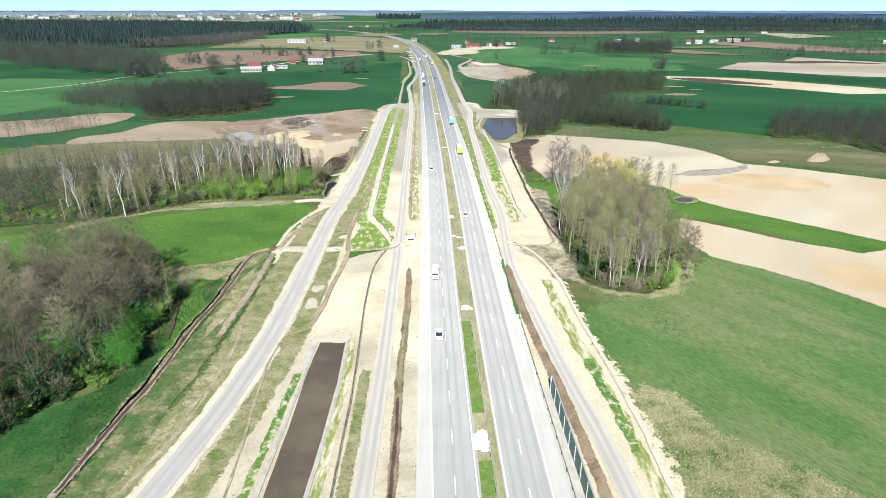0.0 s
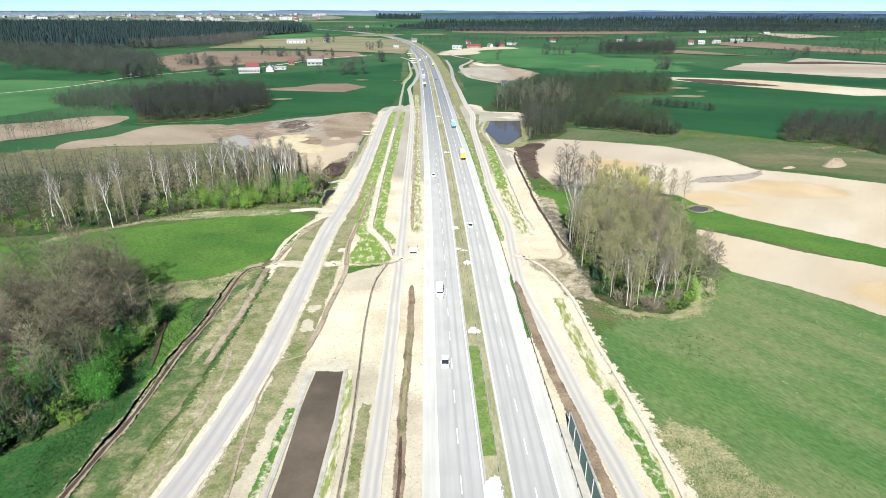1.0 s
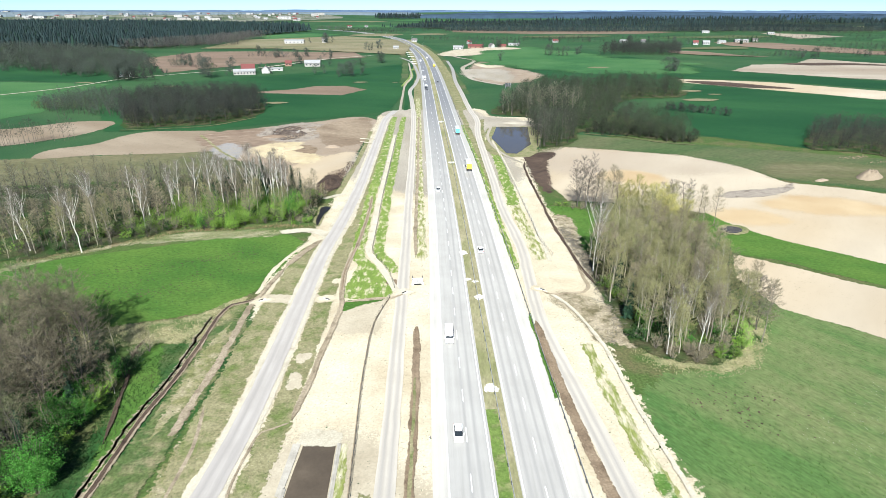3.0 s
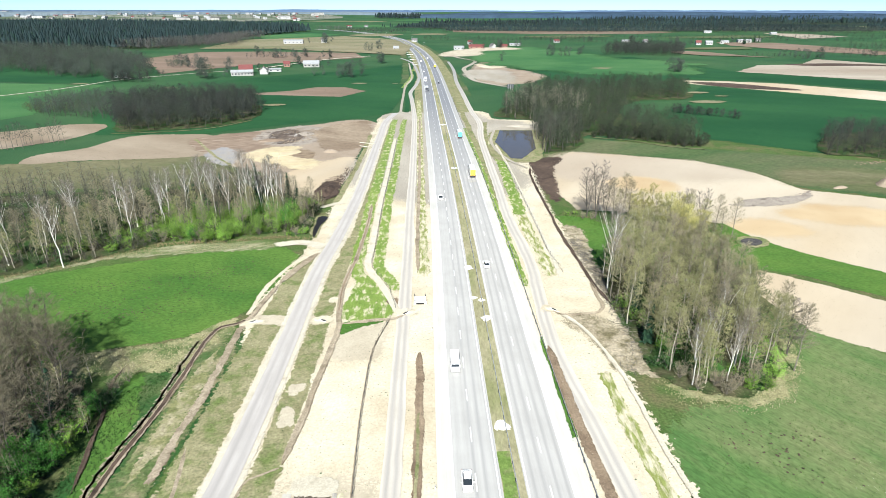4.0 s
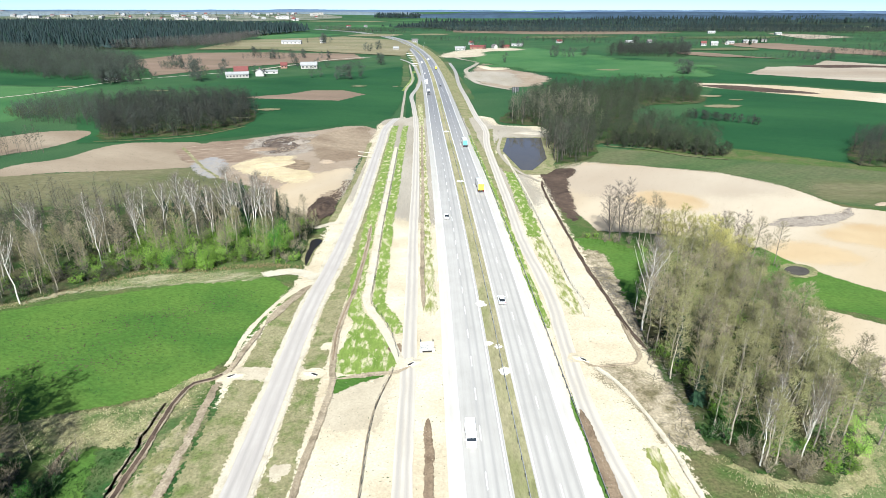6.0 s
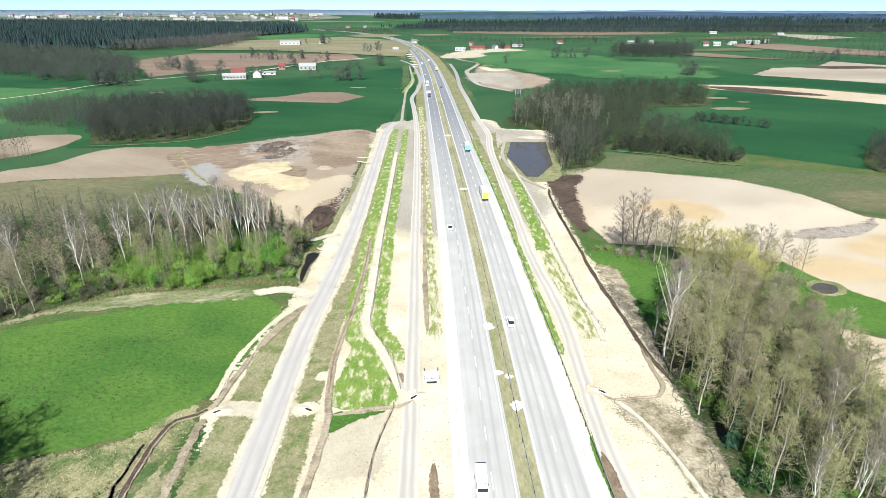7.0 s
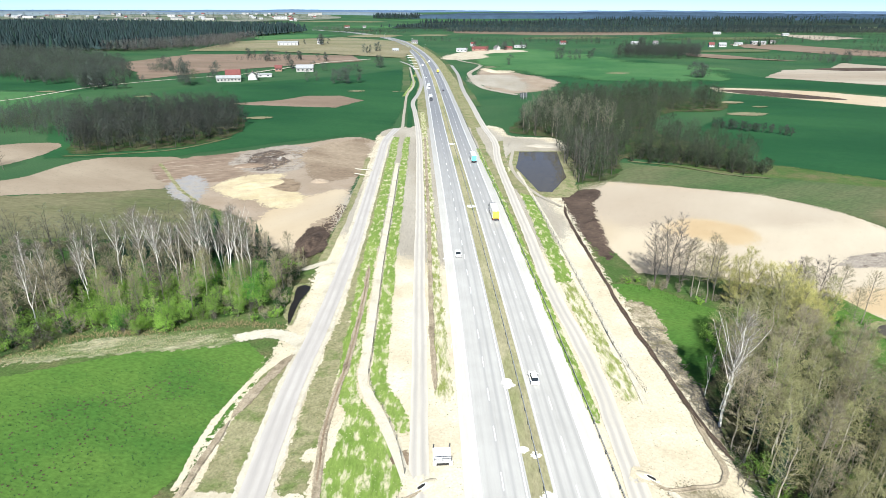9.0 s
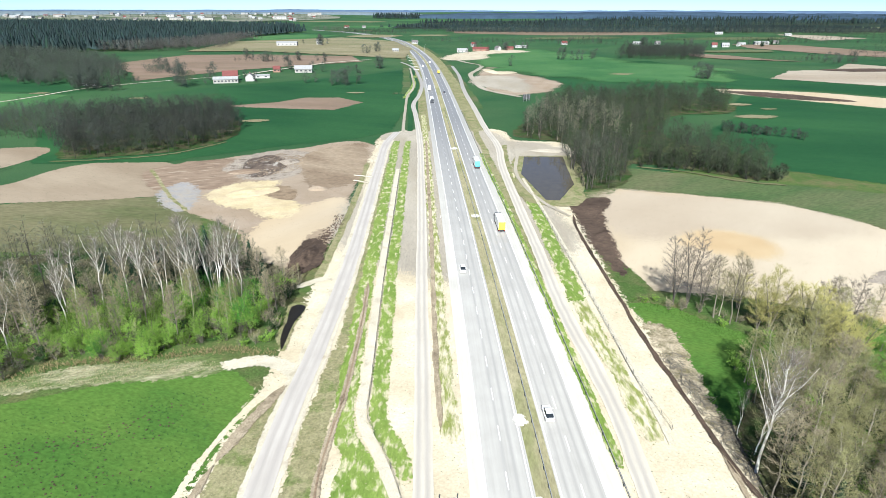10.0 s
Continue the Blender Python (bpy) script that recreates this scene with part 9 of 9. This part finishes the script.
def house(name, label, wide, deep, high, rise, wall_mat, roof_mat, m, windows=4, chimney=False):
    """A gabled building; its long side faces local -y."""
    top = tagged(new(name), label, "building", "buildings")
    a, b = wide / 2, deep / 2
    bm = bmesh.new()
    v = [bm.verts.new(p) for p in ((-a, -b, -0.5), (a, -b, -0.5), (a, b, -0.5), (-a, b, -0.5), (-a, -b, high), (a, -b, high), (a, b, high), (-a, b, high), (-a, 0, high + rise), (a, 0, high + rise))]
    for f in ((0, 1, 5, 4), (2, 3, 7, 6), (1, 2, 6, 9, 5), (3, 0, 4, 8, 7)):
        bm.faces.new([v[i] for i in f])
    wall = part("wall", bm, wall_mat, top)
    bm = bmesh.new()
    o, e = 0.5, 0.25
    for s in (-1, 1):
        drop = rise * o / b
        q = [(-a - o, s * (b + o), high - drop), (a + o, s * (b + o), high - drop), (a + o, 0, high + rise), (-a - o, 0, high + rise)]
        lo = [bm.verts.new((x, y, z + 0.02)) for x, y, z in q]
        hi = [bm.verts.new((x, y, z + 0.02 + e)) for x, y, z in q]
        bm.faces.new(lo)
        bm.faces.new(hi)
        for i in range(4):
            bm.faces.new((lo[i], lo[(i + 1) % 4], hi[(i + 1) % 4], hi[i]))
    bmesh.ops.recalc_face_normals(bm, faces=bm.faces[:])
    roof = part("roof", bm, roof_mat, top)
    if chimney:
        part("chimney", boxes_bm((a * 0.3 - 0.5, -0.4, high + rise * 0.6, a * 0.3 + 0.5, 0.5, high + rise + 1.0)), WALL_PINK, roof)
    for i in range(windows):
        x = -a + wide * (i + 0.5) / windows
        ww = min(0.24 * wide / windows, 1.1)
        part("window", boxes_bm((x - ww, -b - 0.06, high * 0.38, x + ww, -b + 0.02, high * 0.72)), PANE, wall)
    top.matrix_basis = m
    return top


def at(x, y, turn):
    return pose(x, y, lie(x, y), 0, 0, turn)


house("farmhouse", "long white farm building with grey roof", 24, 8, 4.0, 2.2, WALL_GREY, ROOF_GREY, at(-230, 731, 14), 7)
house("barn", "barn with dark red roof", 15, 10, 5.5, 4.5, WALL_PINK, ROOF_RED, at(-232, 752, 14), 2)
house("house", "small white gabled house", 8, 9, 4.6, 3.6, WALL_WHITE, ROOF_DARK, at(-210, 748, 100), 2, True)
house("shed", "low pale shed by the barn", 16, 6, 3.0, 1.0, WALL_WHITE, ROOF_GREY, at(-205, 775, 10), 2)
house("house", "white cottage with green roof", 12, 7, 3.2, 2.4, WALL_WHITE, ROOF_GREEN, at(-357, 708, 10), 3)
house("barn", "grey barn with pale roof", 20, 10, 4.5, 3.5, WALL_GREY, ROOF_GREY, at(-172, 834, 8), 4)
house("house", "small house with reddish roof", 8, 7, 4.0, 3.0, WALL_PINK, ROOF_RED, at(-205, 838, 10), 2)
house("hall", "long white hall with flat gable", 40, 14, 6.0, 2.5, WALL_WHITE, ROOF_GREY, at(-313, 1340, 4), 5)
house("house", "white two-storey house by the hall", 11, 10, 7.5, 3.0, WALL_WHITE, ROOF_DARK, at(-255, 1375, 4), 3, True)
for x, y, w, d, h, r, wm, rm, t, what in (
        (32, 1172, 22, 10, 5, 3, WALL_WHITE, ROOF_GREY, -5, "white farm shed by the works"), (66, 1200, 34, 12, 5, 4, WALL_PINK, ROOF_RED, -4, "long barn with reddish roof"),
        (98, 1215, 12, 9, 6, 4, WALL_WHITE, ROOF_DARK, -60, "white house with dark roof"), (120, 1225, 16, 8, 5, 3, WALL_PINK, ROOF_RED, 10, "house with red roof"),
        (150, 1290, 26, 9, 4, 2, WALL_WHITE, ROOF_GREY, 0, "long white shed by the farm"), (60, 1330, 10, 9, 6, 4, WALL_WHITE, ROOF_RED, 20, "white house with red roof"),
        (255, 1395, 14, 9, 5, 4, WALL_WHITE, ROOF_RED, 15, "white house with red roof"), (410, 1400, 20, 9, 4, 3, WALL_WHITE, ROOF_GREY, 5, "white farm building by trees"),
        (452, 1395, 12, 9, 5, 4, WALL_WHITE, ROOF_DARK, 5, "white house with dark roof"), (535, 1312, 12, 10, 6, 5, WALL_WHITE, ROOF_RED, -10, "house with red roof"),
        (560, 1318, 16, 10, 6, 4, WALL_WHITE, ROOF_GREY, -10, "white house with grey roof"), (600, 1345, 14, 9, 6, 4, WALL_WHITE, ROOF_GREY, 60, "white house with grey roof"),
        (618, 1372, 18, 9, 4, 3, WALL_WHITE, ROOF_GREY, -5, "long white shed by the farm"), (668, 1388, 34, 12, 6, 3, WALL_GREY, ROOF_GREY, -5, "long grey barn by the fields"),
        (720, 1430, 14, 9, 5, 3, WALL_GREY, ROOF_DARK, 0, "grey house by the farm"), (980, 1330, 24, 10, 5, 3, WALL_WHITE, ROOF_GREY, -10, "white barn in the fields"),
        (1040, 1360, 16, 9, 5, 4, WALL_WHITE, ROOF_RED, 0, "white house with red roof"), (900, 1700, 20, 9, 5, 3, WALL_WHITE, ROOF_GREY, 0, "far white barn among fields"),
        (760, 1790, 24, 9, 5, 3, WALL_WHITE, ROOF_GREY, 0, "far white barn among fields"), (-60, 1420, 14, 9, 5, 4, WALL_WHITE, ROOF_DARK, 0, "white house behind the motorway"),
        (-85, 1180, 12, 8, 4, 3, WALL_WHITE, ROOF_GREY, 0, "pale shed by the motorway"), (-330, 2280, 20, 10, 5, 4, WALL_WHITE, ROOF_RED, 0, "far house with red roof"),
        (-270, 2290, 14, 10, 5, 4, WALL_WHITE, ROOF_DARK, 0, "far white house among fields"), (1180, 1290, 18, 9, 5, 4, WALL_WHITE, ROOF_GREY, 0, "far white farmhouse among fields")):
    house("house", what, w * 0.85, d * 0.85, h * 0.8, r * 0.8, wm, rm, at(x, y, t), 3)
for x, y in ((40, 1150), (80, 1190), (110, 1235), (135, 1262), (240, 1385), (268, 1405), (425, 1385), (470, 1410), (515, 1300), (548, 1340), (585, 1320), (635, 1375), (690, 1410), (700, 1375), (745, 1420), (-245, 715), (-250, 742), (-200, 735),
             (-222, 765), (-345, 700), (-190, 845), (-150, 840), (-330, 1350), (-285, 1365), (-240, 1385), (960, 1340), (1010, 1350), (1065, 1370), (880, 1715), (925, 1700)):
    grow("clump", x, y, PRNG.uniform(0.55, 0.95))
TOWN = random.Random(4)
for i in range(120):  # the far town
    x = TOWN.uniform(-2900, -560)
    y = TOWN.uniform(2760, 3600) + max(0, -1500 - x) * 0.12
    big = TOWN.random() < 0.15
    w = TOWN.uniform(30, 60) if big else TOWN.uniform(10, 20)
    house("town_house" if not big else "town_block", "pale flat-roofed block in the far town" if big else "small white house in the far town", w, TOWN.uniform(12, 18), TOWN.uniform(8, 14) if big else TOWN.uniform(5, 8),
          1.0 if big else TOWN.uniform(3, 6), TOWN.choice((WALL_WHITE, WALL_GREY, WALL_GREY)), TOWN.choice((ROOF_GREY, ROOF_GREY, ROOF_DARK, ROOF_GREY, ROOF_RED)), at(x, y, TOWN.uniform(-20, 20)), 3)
